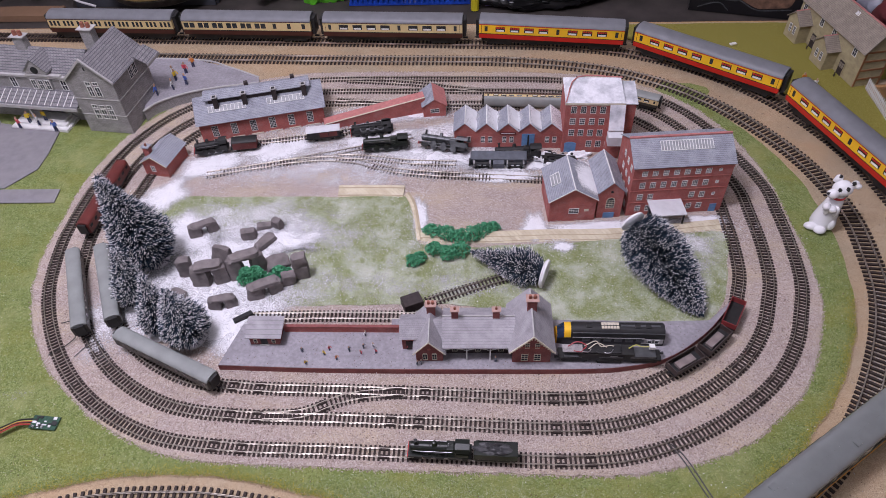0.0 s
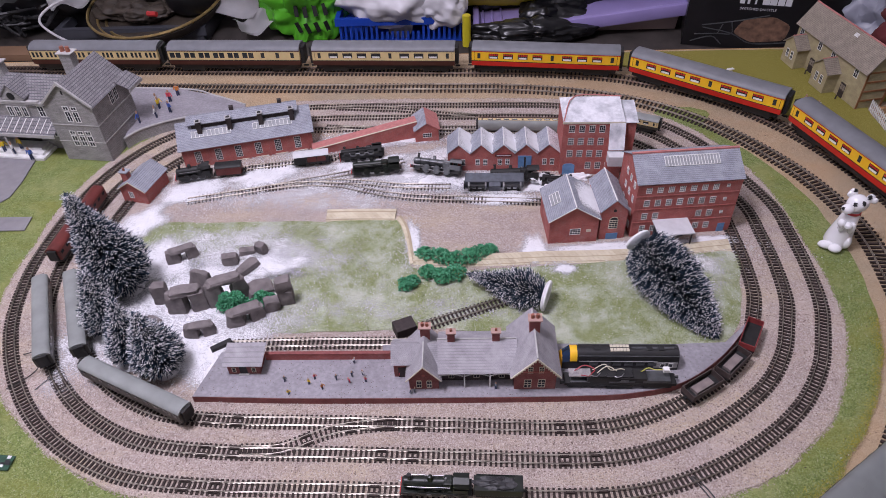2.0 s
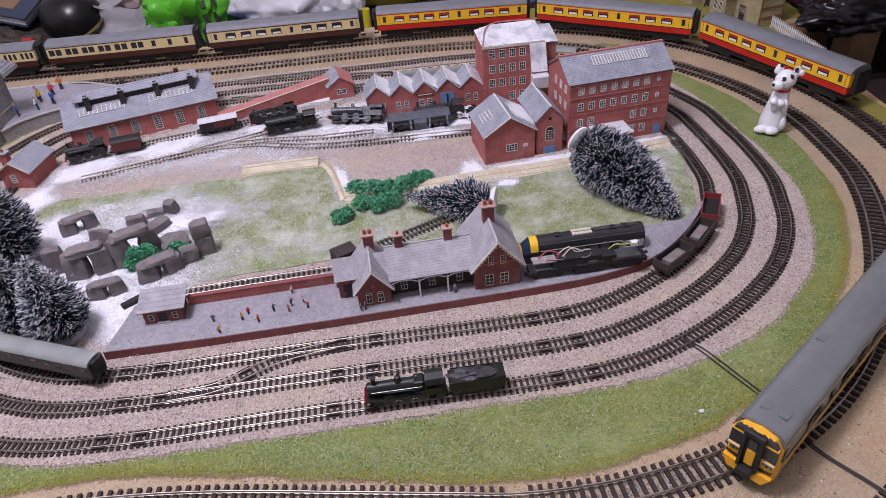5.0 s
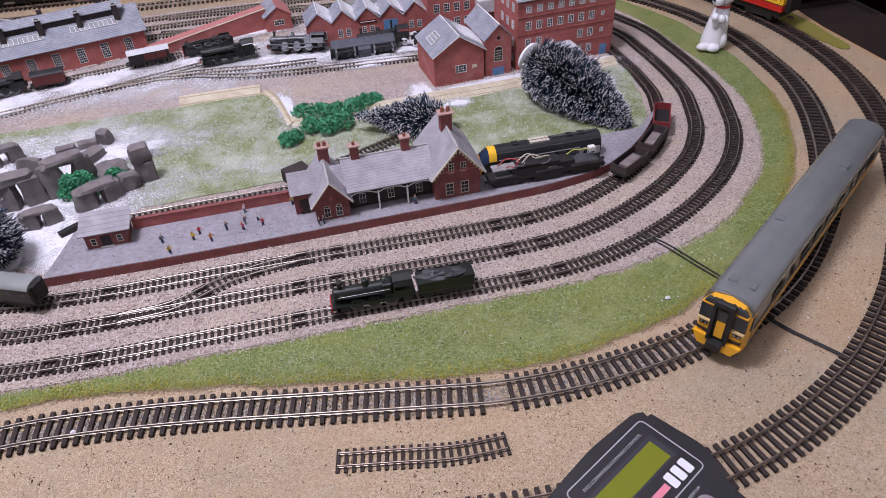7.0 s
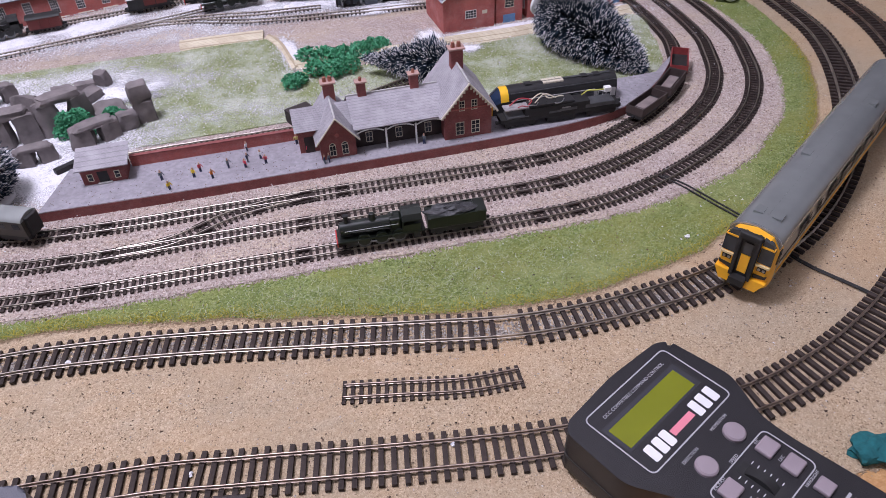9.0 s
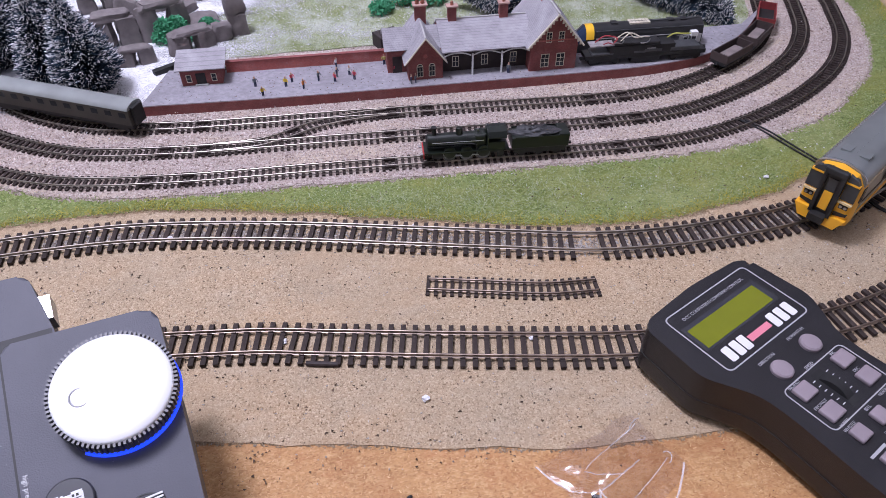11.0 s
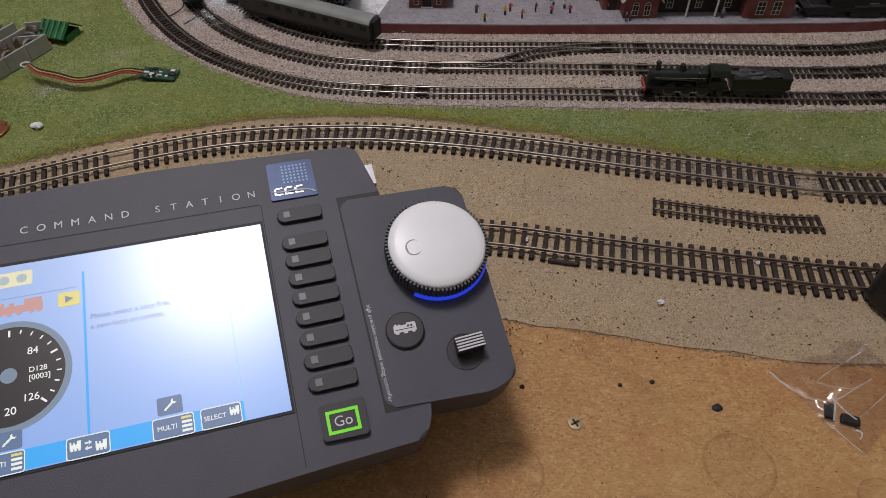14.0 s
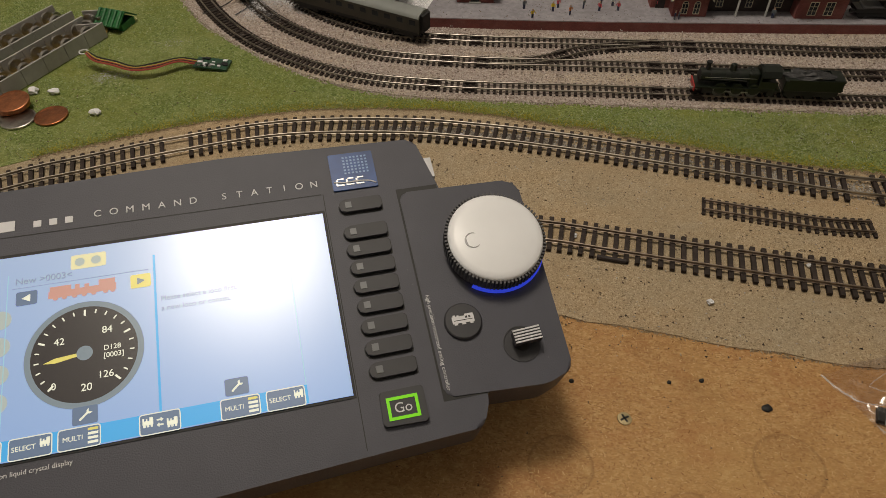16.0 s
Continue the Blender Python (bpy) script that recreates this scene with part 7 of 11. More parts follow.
    part("roof_rim", tube([(x1 - 0.0045, y * 1.0, z) for y, z in roof[1:-1]], 0.0007, 6), M_STEEL, o, "pale rim at the end of the roof")
    for sd in (-1, 1):
        part("windscreen", prisms(([(sd * 0.0072, 0.0285), (sd * 0.0158, 0.0285), (sd * 0.0156, 0.0405), (sd * 0.0128, 0.0452), (sd * 0.0072, 0.0468)][::sd], "x", xe - 0.003, xe + 0.0003)), M_PANE, c, "dark cab window")
        part("window_bar", boxes((xe - 0.002, xe + 0.0008, sd * 0.0112 - 0.0042, sd * 0.0112 + 0.0042, 0.0408, 0.042)), M_DMU_YELLOW, c)
        part("light_strip", boxes((xe - 0.002, xe + 0.0014, sd * 0.0114 - 0.0044, sd * 0.0114 + 0.0044, 0.0262, 0.0276)), M_COACH_CREAM, c, "pale strip above the lamps")
        part("lamp_panel", boxes((xe - 0.003, xe + 0.0005, sd * 0.0114 - 0.0028, sd * 0.0114 + 0.0028, 0.0222, 0.0252)), M_SOOT_AND_SHADE, c)
        for dy in (-0.0015, 0.0015):
            part("headlamp", cyls(((xe, sd * 0.0114 + dy, 0.0237), (xe + 0.0009, sd * 0.0114 + dy, 0.0237), 0.001, 0.001, 10)), M_STEEL, c)
        part("lower_slot", prisms(([(sd * 0.0072, 0.0152), (sd * 0.0152, 0.0172), (sd * 0.0156, 0.0192), (sd * 0.0072, 0.0185)][::sd], "x", xe - 0.003, xe + 0.0004)), M_SOOT_AND_SHADE, c)
        part("cab_side_window", boxes((x1 - 0.0088, x1 - 0.0048, sd * (w / 2 + 0.0001) - 0.0005, sd * (w / 2 + 0.0001) + 0.0005, 0.0265, 0.0375)), M_PANE, c)
        for k in range(9):
            x = -L / 2 + 0.03 + k * 0.0265
            mm = on_front(x, 0.0305, -w / 2 - 0.0006) if sd < 0 else on_front(x, 0.0305, w / 2 + 0.0006) @ Matrix.Rotation(math.pi, 4, "Y")
            glass(o, mm, 0.02 if k not in (2, 7) else 0.006, 0.0095)
        part("side_stripe", boxes((-L / 2, x1 - 0.012, sd * (w / 2 + 0.0004) - 0.0003, sd * (w / 2 + 0.0004) + 0.0003, 0.0145, 0.0175)), M_DMU_YELLOW, o, "ochre stripe")
        part("solebar", boxes((-L / 2, x1 - 0.012, sd * (w / 2 + 0.0003) - 0.0003, sd * (w / 2 + 0.0003) + 0.0003, 0.0235, 0.0255)), M_BROWN_AND_SHADE, o)
    part("coupler", boxes((x1, x1 + 0.0085, -0.005, 0.005, 0.0085, 0.0135)), M_SOOT_AND_SHADE, c, "black coupler block")
    part("plough", boxes((x1 - 0.004, x1 + 0.0012, -w * 0.38, w * 0.38, 0.0035, 0.0085)), M_SOOT_AND_SHADE, c)
    for x in (-L / 2 + 0.05, x1 - 0.05):
        bogie(o, x, 1.0, 0.0165)


railcar()

# ---- bottle-brush trees ----
def brush_tree(m, h, r, label, seed, n=2600, base=True, snow=0.4, blunt=0.03, bullet=False, disc=1.0, group="bottle-brush trees"):
    """A twisted-wire stem with thousands of stiff bristles, their tips flocked white. Its stem runs along z."""
    rng = np.random.default_rng(seed)
    o = thing("bottle_brush_tree", m, label, "tree", group)
    part("trunk", cyls(((0, 0, 0), (0, 0, h * 0.98), 0.0013, 0.0006, 6)), M_BROWN_AND_SHADE, o)
    m = n // 7
    zc = h * (0.04 + 0.96 * rng.random(m) ** 1.25)
    u = zc / h
    if bullet:
        shape = np.minimum(1.0, 0.7 + 1.1 * u) * (1 - np.clip((u - 0.12) / 0.9, 0, 1) ** 1.7) ** 0.75
    else:
        shape = np.minimum(1.0, 0.55 + 2.4 * u) * (1 - np.clip((u - 0.16) / 0.85, 0, 1) ** 1.12) + blunt
    rad = r * shape * rng.uniform(0.86, 1.04, m)
    a = rng.uniform(0, 2 * math.pi, m)
    out = np.stack([np.cos(a), np.sin(a), rng.uniform(0.1, 0.5, m)], axis=1)
    tips = np.stack([np.zeros(m), np.zeros(m), zc], axis=1) + out * rad[:, None]
    tips = np.repeat(tips, 7, axis=0) + rng.normal(0, 0.002, (7 * m, 3))
    roots = np.stack([np.zeros(7 * m), np.zeros(7 * m), np.repeat(zc, 7) + rng.normal(0, 0.003, 7 * m)], axis=1)
    side = np.cross(tips - roots, rng.normal(0, 1, (7 * m, 3)))
    side /= np.linalg.norm(side, axis=1)[:, None]
    v = np.stack([roots - side * 0.0006, roots + side * 0.0006, tips + side * 0.00035, tips - side * 0.00035], axis=1).reshape(-1, 3)
    me = bpy.data.meshes.new("bristles")
    me.from_pydata(v.tolist(), [], np.arange(len(v)).reshape(-1, 4).tolist())
    me.materials.append(M_NEEDLE)
    link("bristles", me, o)
    keep = rng.random(7 * m) < snow * 0.95
    p = tips[keep]
    k = len(p)
    out = p - roots[keep]
    out /= np.linalg.norm(out, axis=1)[:, None]
    e1 = side[keep]
    e2 = np.cross(out, e1)
    fat = rng.uniform(0.0003, 0.0006, (k, 1))
    ends = p + out * 0.0005
    v = np.stack([ends + e1 * fat, ends + (e2 * 0.87 - e1 * 0.5) * fat, ends - (e2 * 0.87 + e1 * 0.5) * fat, p - out * rng.uniform(0.003, 0.006, (k, 1))], axis=1).reshape(-1, 3)
    f = (np.arange(k)[:, None, None] * 4 + np.array([(0, 1, 3), (1, 2, 3), (2, 0, 3), (0, 2, 1)])[None]).reshape(-1, 3)
    me = bpy.data.meshes.new("frosting")
    me.from_pydata(v.tolist(), [], f.tolist())
    me.materials.append(M_SNOW)
    link("frosting", me, o, "white flocked tips")
    bm = bmesh.new()
    blob(bm, (0, 0, h * 0.985), (0.0022, 0.0022, 0.004), 0.2, 1, seed)
    part("snow_cap", bm, M_SNOW, o)
    if base:
        part("base_disc", lathe(bmesh.new(), [(0.0005, -0.0042), (0.0145 * disc, -0.004), (0.015 * disc, -0.0015), (0.0125 * disc, 0.001), (0.002, 0.002)], 22), M_SNOW, o, "white round wooden base", None, True)
    return o


brush_tree(pose(-0.288, 0.671, 0.005, 2, -8, 0), 0.146, 0.0395, "tall dark bottle-brush tree with frosted tips", 1, 14000, snow=0.4)
brush_tree(pose(-0.293, 0.601, 0.005, -4, 3, 0), 0.088, 0.021, "small dark bottle-brush tree with frosted tips", 2, 7000, snow=0.4)
brush_tree(pose(-0.249, 0.557, 0.005, -3, 6, 0), 0.09, 0.0195, "small dark bottle-brush tree with frosted tips", 3, 7000, snow=0.4)
brush_tree(pose(-0.205, 0.546, 0.005, 0, -5, 0), 0.084, 0.0285, "small dark bottle-brush tree with heavily frosted tips", 4, 8000, snow=0.45)
brush_tree(pose(0.212, 0.638, 0.0175, 0, -88, -21), 0.09, 0.024, "fallen bottle-brush tree with a white round base", 5, 6000, snow=0.4, disc=1.25)
brush_tree(look((0.329, 0.702, 0.042), (0.266, 0.817, 0.074)), 0.138, 0.038, "large fallen bottle-brush tree resting on the wall", 6, 13000, base=True, snow=0.4, bullet=True, disc=1.1)


# ---- standing stones ----
def stone(bm, x, y, w, d, h, rot=0.0, tilt=0.0, z=0.0015, seed=0):
    """A rough upright or fallen block."""
    v0 = len(bm.verts)
    made = bmesh.ops.create_cube(bm, size=1.0)["verts"]
    es = list({e for v in made for e in v.link_edges})
    made = bmesh.ops.subdivide_edges(bm, edges=es, cuts=5, use_grid_fill=True)
    bm.verts.ensure_lookup_table()
    m = Matrix.Translation((x, y, z + h / 2)) @ Matrix.Rotation(rot, 4, "Z") @ Matrix.Rotation(tilt, 4, "X")
    for v in bm.verts[v0:]:
        q = v.co * 2
        k = 1 - 0.045 * (abs(q.x) ** 3 * abs(q.y) ** 3 + abs(q.y) ** 3 * abs(q.z) ** 3 + abs(q.x) ** 3 * abs(q.z) ** 3)
        nz = 0.2 * noise.noise(v.co * 1.9 + Vector((seed * 7.3, seed, seed * 2.1))) + 0.1 * noise.noise(v.co * 4.5 + Vector((seed, seed * 3.7, 0)))
        taper = 1 - 0.12 * v.co.z
        v.co = m @ Vector((v.co.x * w * (k + nz) * taper, v.co.y * d * (k + nz) * taper, v.co.z * h * (k + nz * 0.6)))
    return bm


def stones(label, *specs):
    bm = bmesh.new()
    for i, s in enumerate(specs):
        stone(bm, *s, seed=len(bpy.data.objects) + i * 3)
    return solo("standing_stones", bm, M_ROCK, label, "rocks", "stone circle")


def trilithon(xl, yl, xr, yr, w, h, label="grey stone trilithon of the miniature stone circle"):
    """Two rough uprights that nearly meet, under a lintel about as long as they are wide together."""
    x, y, rot, span = (xl + xr) / 2, (yl + yr) / 2, math.atan2(yr - yl, xr - xl), math.hypot(xr - xl, yr - yl)
    o = thing("trilithon", pose(x, y, 0, 0, 0, math.degrees(rot)), label, "rocks", "stone circle")
    for sd in (-1, 1):
        part("upright_stone", stone(bmesh.new(), sd * span * 0.52, 0, w * (0.88 - 0.06 * sd), w * 0.6, h * 0.84, 0.2 * sd, 0.06 * sd, seed=int(abs(x) * 500) + sd + 40), M_ROCK, o, "", None, True)
    part("lintel_stone", stone(bmesh.new(), 0, 0, span + w * 0.5, w * 0.66, h * 0.19, 0.06, 0.05, h * 0.81, int(y * 700)), M_ROCK, o, "", None, True)
    return o


trilithon(-0.2495, 0.7195, -0.23, 0.729, 0.018, 0.022)
trilithon(-0.2155, 0.634, -0.193, 0.6375, 0.0225, 0.037)
trilithon(-0.1735, 0.644, -0.1485, 0.655, 0.021, 0.041)
trilithon(-0.189, 0.5945, -0.1715, 0.5975, 0.0172, 0.0205)
trilithon(-0.1425, 0.6125, -0.1215, 0.6215, 0.0215, 0.0245)
for x, y, w, d, h, rot, tilt in ((-0.2415, 0.648, 0.0185, 0.012, 0.031, 0.25, 0.06), (-0.176, 0.715, 0.02, 0.012, 0.015, 0.2, 0.0), (-0.159, 0.7345, 0.021, 0.011, 0.0075, 0.2, 0.0), (-0.14, 0.734, 0.0125, 0.011, 0.0175, -0.5, 0.2), (-0.151, 0.702, 0.031, 0.013, 0.012, 0.95, 0.2), (-0.196, 0.663, 0.026, 0.01, 0.034, -0.25, -0.25), (-0.127, 0.664, 0.031, 0.02, 0.013, 0.5, 0.35), (-0.106, 0.635, 0.0185, 0.013, 0.0175, 0.3, 0.0), (-0.0915, 0.6465, 0.0185, 0.013, 0.0225, 0.15, 0.05), (-0.2405, 0.611, 0.021, 0.012, 0.012, -0.45, 0.0)):
    solo("standing_stone", stone(bmesh.new(), x, y, w, d, h, rot, tilt, seed=int(abs(x * y) * 9000)), M_ROCK, "rough grey block of the miniature stone circle", "rock", "stone circle", smooth=True)
solo("standing_stone", stone(bmesh.new(), -0.0915, 0.6465, 0.0185, 0.013, 0.018, 0.3, 0.1, 0.0232, 77), M_ROCK, "rough grey block balanced on an upright stone", "rock", "stone circle", smooth=True)


# ---- foliage clumps ----
def bush(spots, label, seed):
    rng = np.random.default_rng(seed)
    o = thing("foliage_clump", Matrix(), label, "bush", "green foliage")
    for k, (x, y, r0, *lift) in enumerate(spots):
        r = r0 * 1.4
        n = 520
        a, q = rng.uniform(0, 6.28, n), rng.random(n) ** 0.5
        lump = 0.75 + 0.45 * np.array([noise.noise((x * 90 + 2 * math.cos(t), y * 90 + 2 * math.sin(t), k)) for t in a])
        p = np.stack([x + r * q * lump * np.cos(a), y + 0.78 * r * q * lump * np.sin(a), 0.0025 + sum(lift) + r * (1.05 * np.sqrt(1 - 0.85 * q * q) * rng.random(n) ** 0.4)], axis=1)
        d1 = rng.normal(0, 1, (n, 3))
        d2 = np.cross(d1, rng.normal(0, 1, (n, 3)))
        d1 /= np.linalg.norm(d1, axis=1)[:, None]
        d2 /= np.linalg.norm(d2, axis=1)[:, None]
        s1, s2 = rng.uniform(0.0012, 0.0024, (n, 1)), rng.uniform(0.0007, 0.0014, (n, 1))
        v = np.stack([p - d1 * s1, p + d2 * s2, p + d1 * s1, p - d2 * s2], axis=1)
        v[:, :, 2] = np.maximum(v[:, :, 2], 0.0025)
        me = bpy.data.meshes.new("leaf_mass")
        me.from_pydata(v.reshape(-1, 3).tolist(), [], np.arange(4 * n).reshape(-1, 4).tolist())
        me.materials.append(M_LEAF)
        link("leaf_mass", me, o)
    return o


bush([(0.072, 0.721, 0.012), (0.09, 0.717, 0.012), (0.108, 0.709, 0.013), (0.126, 0.715, 0.012), (0.14, 0.724, 0.0115), (0.152, 0.73, 0.009)], "bright green foam foliage along the stone wall", 1)
bush([(0.076, 0.688, 0.0115), (0.092, 0.68, 0.013), (0.108, 0.684, 0.013)], "bright green foam foliage on the grass", 2)
bush([(0.05, 0.668, 0.010), (0.057, 0.676, 0.008)], "small bright green foam bush", 3)
bush([(-0.161, 0.635, 0.011), (-0.148, 0.634, 0.012), (-0.139, 0.636, 0.011), (-0.158, 0.637, 0.0095, 0.011), (-0.147, 0.637, 0.0095, 0.012)], "green foam foliage among the standing stones", 4)
bush([(-0.121, 0.642, 0.009), (-0.113, 0.647, 0.009), (-0.119, 0.645, 0.0075, 0.008)], "small green foam foliage among the standing stones", 5)


def crate_box():
    bm = round_box(-0.012, 0.012, -0.009, 0.009, 0, 0.013, 0.0008)
    solo("small_dark_box", bm, M_BROWN_AND_SHADE, "small dark brown box at the end of the loose track", "box", m=pose(0.052, 0.598, 0.0025, 0, 0, 24))
    bm = boxes((-0.012, 0.012, -0.003, 0.003, 0, 0.005))
    solo("buffer_stop", bm, M_SOOT_AND_SHADE, "dark buffer stop at the end of the platform track", "buffer stop", m=pose(-0.152, 0.577, 0.003, 0, 0, 35))


crate_box()


# ---- spotted dog ornament, a plain shape ----
def ornament():
    bm = bmesh.new()
    lathe(bm, [(0.004, 0), (0.0165, 0.001), (0.0182, 0.006), (0.0176, 0.014), (0.0155, 0.026), (0.0132, 0.038), (0.0118, 0.046), (0.0095, 0.051), (0.006, 0.054)], 26, Matrix.Translation((0.002, 0.004, 0)) @ Matrix.Shear("XY", 4, (0.1, 0.0)))
    blob(bm, (-0.014, -0.0095, 0.005), (0.0115, 0.0075, 0.0052), 0.02, 3, 6)
    blob(bm, (-0.003, -0.0155, 0.005), (0.0098, 0.0085, 0.0052), 0.02, 3, 6)
    blob(bm, (0.0115, -0.003, 0.011), (0.0085, 0.0125, 0.0118), 0.02, 3, 8)
    for x, y, z in ((-0.0075, -0.012, 0.0435), (0.0015, -0.0145, 0.0415)):
        blob(bm, (x, y, z), (0.0058, 0.0062, 0.0048), 0.02, 3, 7)
    for x, y, z in ((-0.004, -0.009, 0.037), (0.009, -0.011, 0.036)):
        blob(bm, (x, y, z), (0.005, 0.0055, 0.0088), 0.02, 3, 9)
    blob(bm, (0.0075, 0.002, 0.0665), (0.0145, 0.0125, 0.0115), 0.02, 4, 3)
    blob(bm, (-0.0055, -0.0075, 0.0625), (0.0088, 0.0078, 0.0064), 0.02, 3, 4)
    blob(bm, (-0.0135, -0.0115, 0.0648), (0.0022, 0.0022, 0.0018), 0.02, 2, 4)
    for x, y, z, a in ((-0.001, 0.0095, 0.0765, 0.5), (0.0205, 0.001, 0.0755, -0.6)):
        blob(bm, (x, y, z), (0.0062, 0.004, 0.0068), 0.03, 3, 5)
        blob(bm, (x + (0.005 if a < 0 else -0.003), y - 0.002, z - 0.001), (0.0048, 0.0035, 0.0042), 0.03, 3, 5)
    lathe(bm, [(0.0102, 0.0515), (0.0112, 0.0525), (0.0112, 0.0545), (0.0102, 0.0555)], 24, Matrix.Translation((0.0065, 0.003, 0)))
    o = solo("dog_ornament", bm, M_CERAMIC, "white glazed sitting dog ornament with black spots", "ornament", m=pose(0.584, 0.7375, 0.0015, 0, 0, -12) @ Matrix.Diagonal((0.84, 0.84, 0.98, 1)), smooth=True)
    o.data.materials.append(M_BLACK)
    o.data.materials.append(M_RED)
    spots = [Vector(q) for q in ((0.001, -0.0085, 0.07), (-0.0135, -0.0115, 0.0648), (0.012, -0.0085, 0.073), (0.018, -0.002, 0.0785), (0.0, 0.0085, 0.081), (-0.006, -0.014, 0.028), (0.012, -0.014, 0.022), (0.0, -0.018, 0.014), (0.014, -0.01, 0.041), (-0.016, -0.006, 0.011), (0.02, -0.006, 0.012))]
    for f in o.data.polygons:
        d, k = min(((f.center - q).length, i) for i, q in enumerate(spots))
        if d < (0.0028, 0.0024, 0.0034, 0.003, 0.0028, 0.0016, 0.002, 0.0018, 0.0017, 0.002, 0.0022)[k]:
            f.material_index = 1
        elif 0.0514 < f.center.z < 0.0556 and 0.0098 < math.hypot(f.center.x - 0.0065, f.center.y - 0.003) < 0.0118:
            f.material_index = 2
    return o


ornament()


# ---- large-scale station house ----
def station_house():
    o = thing("station_house", place(-0.492, 0.9595, -7.5, 0.001), "large grey stone station house with slate roofs", "house", "large-scale buildings")
    S, R = M_STONE, M_STONE_ROOF
    w, d, e, r = 0.075, 0.098, 0.096, 0.13
    g = part("wing", walls_y(w, d, e, r), S, o, "gabled stone wing")
    part("wing_roof", gable_y(w, d, e, r, 0.003, 0.0014), R, g)
    part("verge", prisms(([(-0.003, e - 0.003), (w / 2, r), (w + 0.003, e - 0.003), (w + 0.003, e + 0.001), (w / 2, r + 0.0045), (-0.003, e + 0.001)], "y", -0.0042, -0.0015)), M_STONETRIM, g)
    for z in (0.033, 0.062):
        part("string_course", boxes((-0.0006, w + 0.0006, -0.0008, d, z, z + 0.0012)), M_STONETRIM, g)
    for k in range(2):
        window(g, on_front(0.033 + k * 0.0125, 0.0765), 0.0075, 0.016, 2, 2, bar=0.0006, edge=0.001)
        window(g, on_front(0.033 + k * 0.0125, 0.0905), 0.0075, 0.0045, 2, 1, bar=0.0006, edge=0.001)
    for k in range(3):
        window(g, on_front(0.027 + k * 0.0125, 0.035), 0.0075, 0.016, 2, 2, bar=0.0006, edge=0.001)
        window(g, on_front(0.027 + k * 0.0125, 0.049), 0.0075, 0.0045, 2, 1, bar=0.0006, edge=0.001)
        if k < 2:
            window(g, on_right(0.05 + k * 0.0125, 0.083, w), 0.0075, 0.019, 2, 3, bar=0.0006, edge=0.001)
    part("vent_slit", boxes((w / 2 - 0.001, w / 2 + 0.001, -0.0006, 0, 0.113, 0.119)), M_SOOT_AND_SHADE, g)
    aw = bmesh.new()
    slab(aw, (w + 0.0005, 0.066, 0.099), (w + 0.023, 0.066, 0.087), (w + 0.023, 0.104, 0.087), (w + 0.0005, 0.104, 0.099), 0.0014)
    awning = part("platform_awning", aw, R, o, "sloping awning over the platform side")
    part("awning_fascia", boxes((w + 0.0225, w + 0.0237, 0.065, 0.105, 0.083, 0.0876)), M_STONETRIM, awning)
    chimney(o, 0.018, 0.066, 0.1, 0.147, 0.018, 0.014, M_STONE, 2, M_STONETRIM)
    m = part("main_block", walls_x(0.22, 0.075, 0.078, 0.108), S, o, "", Matrix.Translation((-0.2202, 0.026, 0)))
    part("main_roof", gable_x(0.22, 0.075, 0.078, 0.108, 0.002, 0.0014), R, m)
    part("parapet", boxes((0.005, 0.2, -0.003, 0.002, 0.078, 0.0815), (0.13, 0.19, -0.004, 0.002, 0.0815, 0.0845)), M_STONETRIM, m)
    for x in (0.15, 0.05):
        part("dormer", prisms(([(x - 0.018, 0.06), (x + 0.018, 0.06), (x + 0.018, 0.09), (x, 0.11), (x - 0.018, 0.09)], "y", -0.0025, 0.03)), S, m)
        part("dormer_roof", prisms(([(x - 0.021, 0.087), (x, 0.1095), (x + 0.021, 0.087), (x + 0.021, 0.0895), (x, 0.112), (x - 0.021, 0.0895)], "y", -0.004, 0.034)), R, m)
        part("roundel", cyls(((x, -0.0025, 0.092), (x, -0.0035, 0.092), 0.006, 0.006, 18)), M_SOOT_AND_SHADE, m, "round louvre")
        for k in range(3):
            window(m, on_front(x - 0.012 + k * 0.012, 0.066, -0.0026), 0.0072, 0.0155, 2, 2, bar=0.0006, edge=0.001)
    for x in (0.188, 0.1, 0.012):
        window(m, on_front(x, 0.066), 0.0085, 0.0165, 2, 2, bar=0.0006, edge=0.001)
    for x in (0.196, 0.206):
        window(m, on_front(x, 0.03), 0.007, 0.014, 2, 2, bar=0.0006, edge=0.001)
    # No opening here: a black plate paints the shade within.
    part("doorway", boxes((0.12, 0.165, -0.0006, 0, 0.0, 0.036)), M_SOOT_AND_SHADE, m, "black plate painted as the shade inside an open doorway")
    c = part("porch_canopy", prisms(([(-0.03, 0.042), (0.0, 0.055), (0.0, 0.057), (-0.03, 0.044)], "x", 0.03, 0.2165)), R, m, "sloping glazed porch roof")
    part("canopy_fascia", boxes((0.03, 0.2165, -0.0312, -0.03, 0.0385, 0.0438)), M_STONETRIM, c)
    for k in range(16):
        x = 0.036 + k * 0.0112
        part("glazing_bar", prisms(([(-0.028, 0.0451), (-0.004, 0.0555), (-0.004, 0.0562), (-0.028, 0.0458)], "x", x, x + 0.0009)), M_WHITE, c)
    for x in (0.06, 0.13):
        part("porch_post", cyls(((x, -0.0285, 0), (x, -0.0285, 0.039), 0.0012, 0.0012, 8)), M_STONETRIM, c)
    st = part("entrance_steps", boxes((0.085, 0.185, -0.036, 0, 0, 0.004), (0.09, 0.18, -0.028, 0, 0.004, 0.008), (0.095, 0.175, -0.02, 0, 0.008, 0.012)), M_WHITE, m, "pale entrance steps")
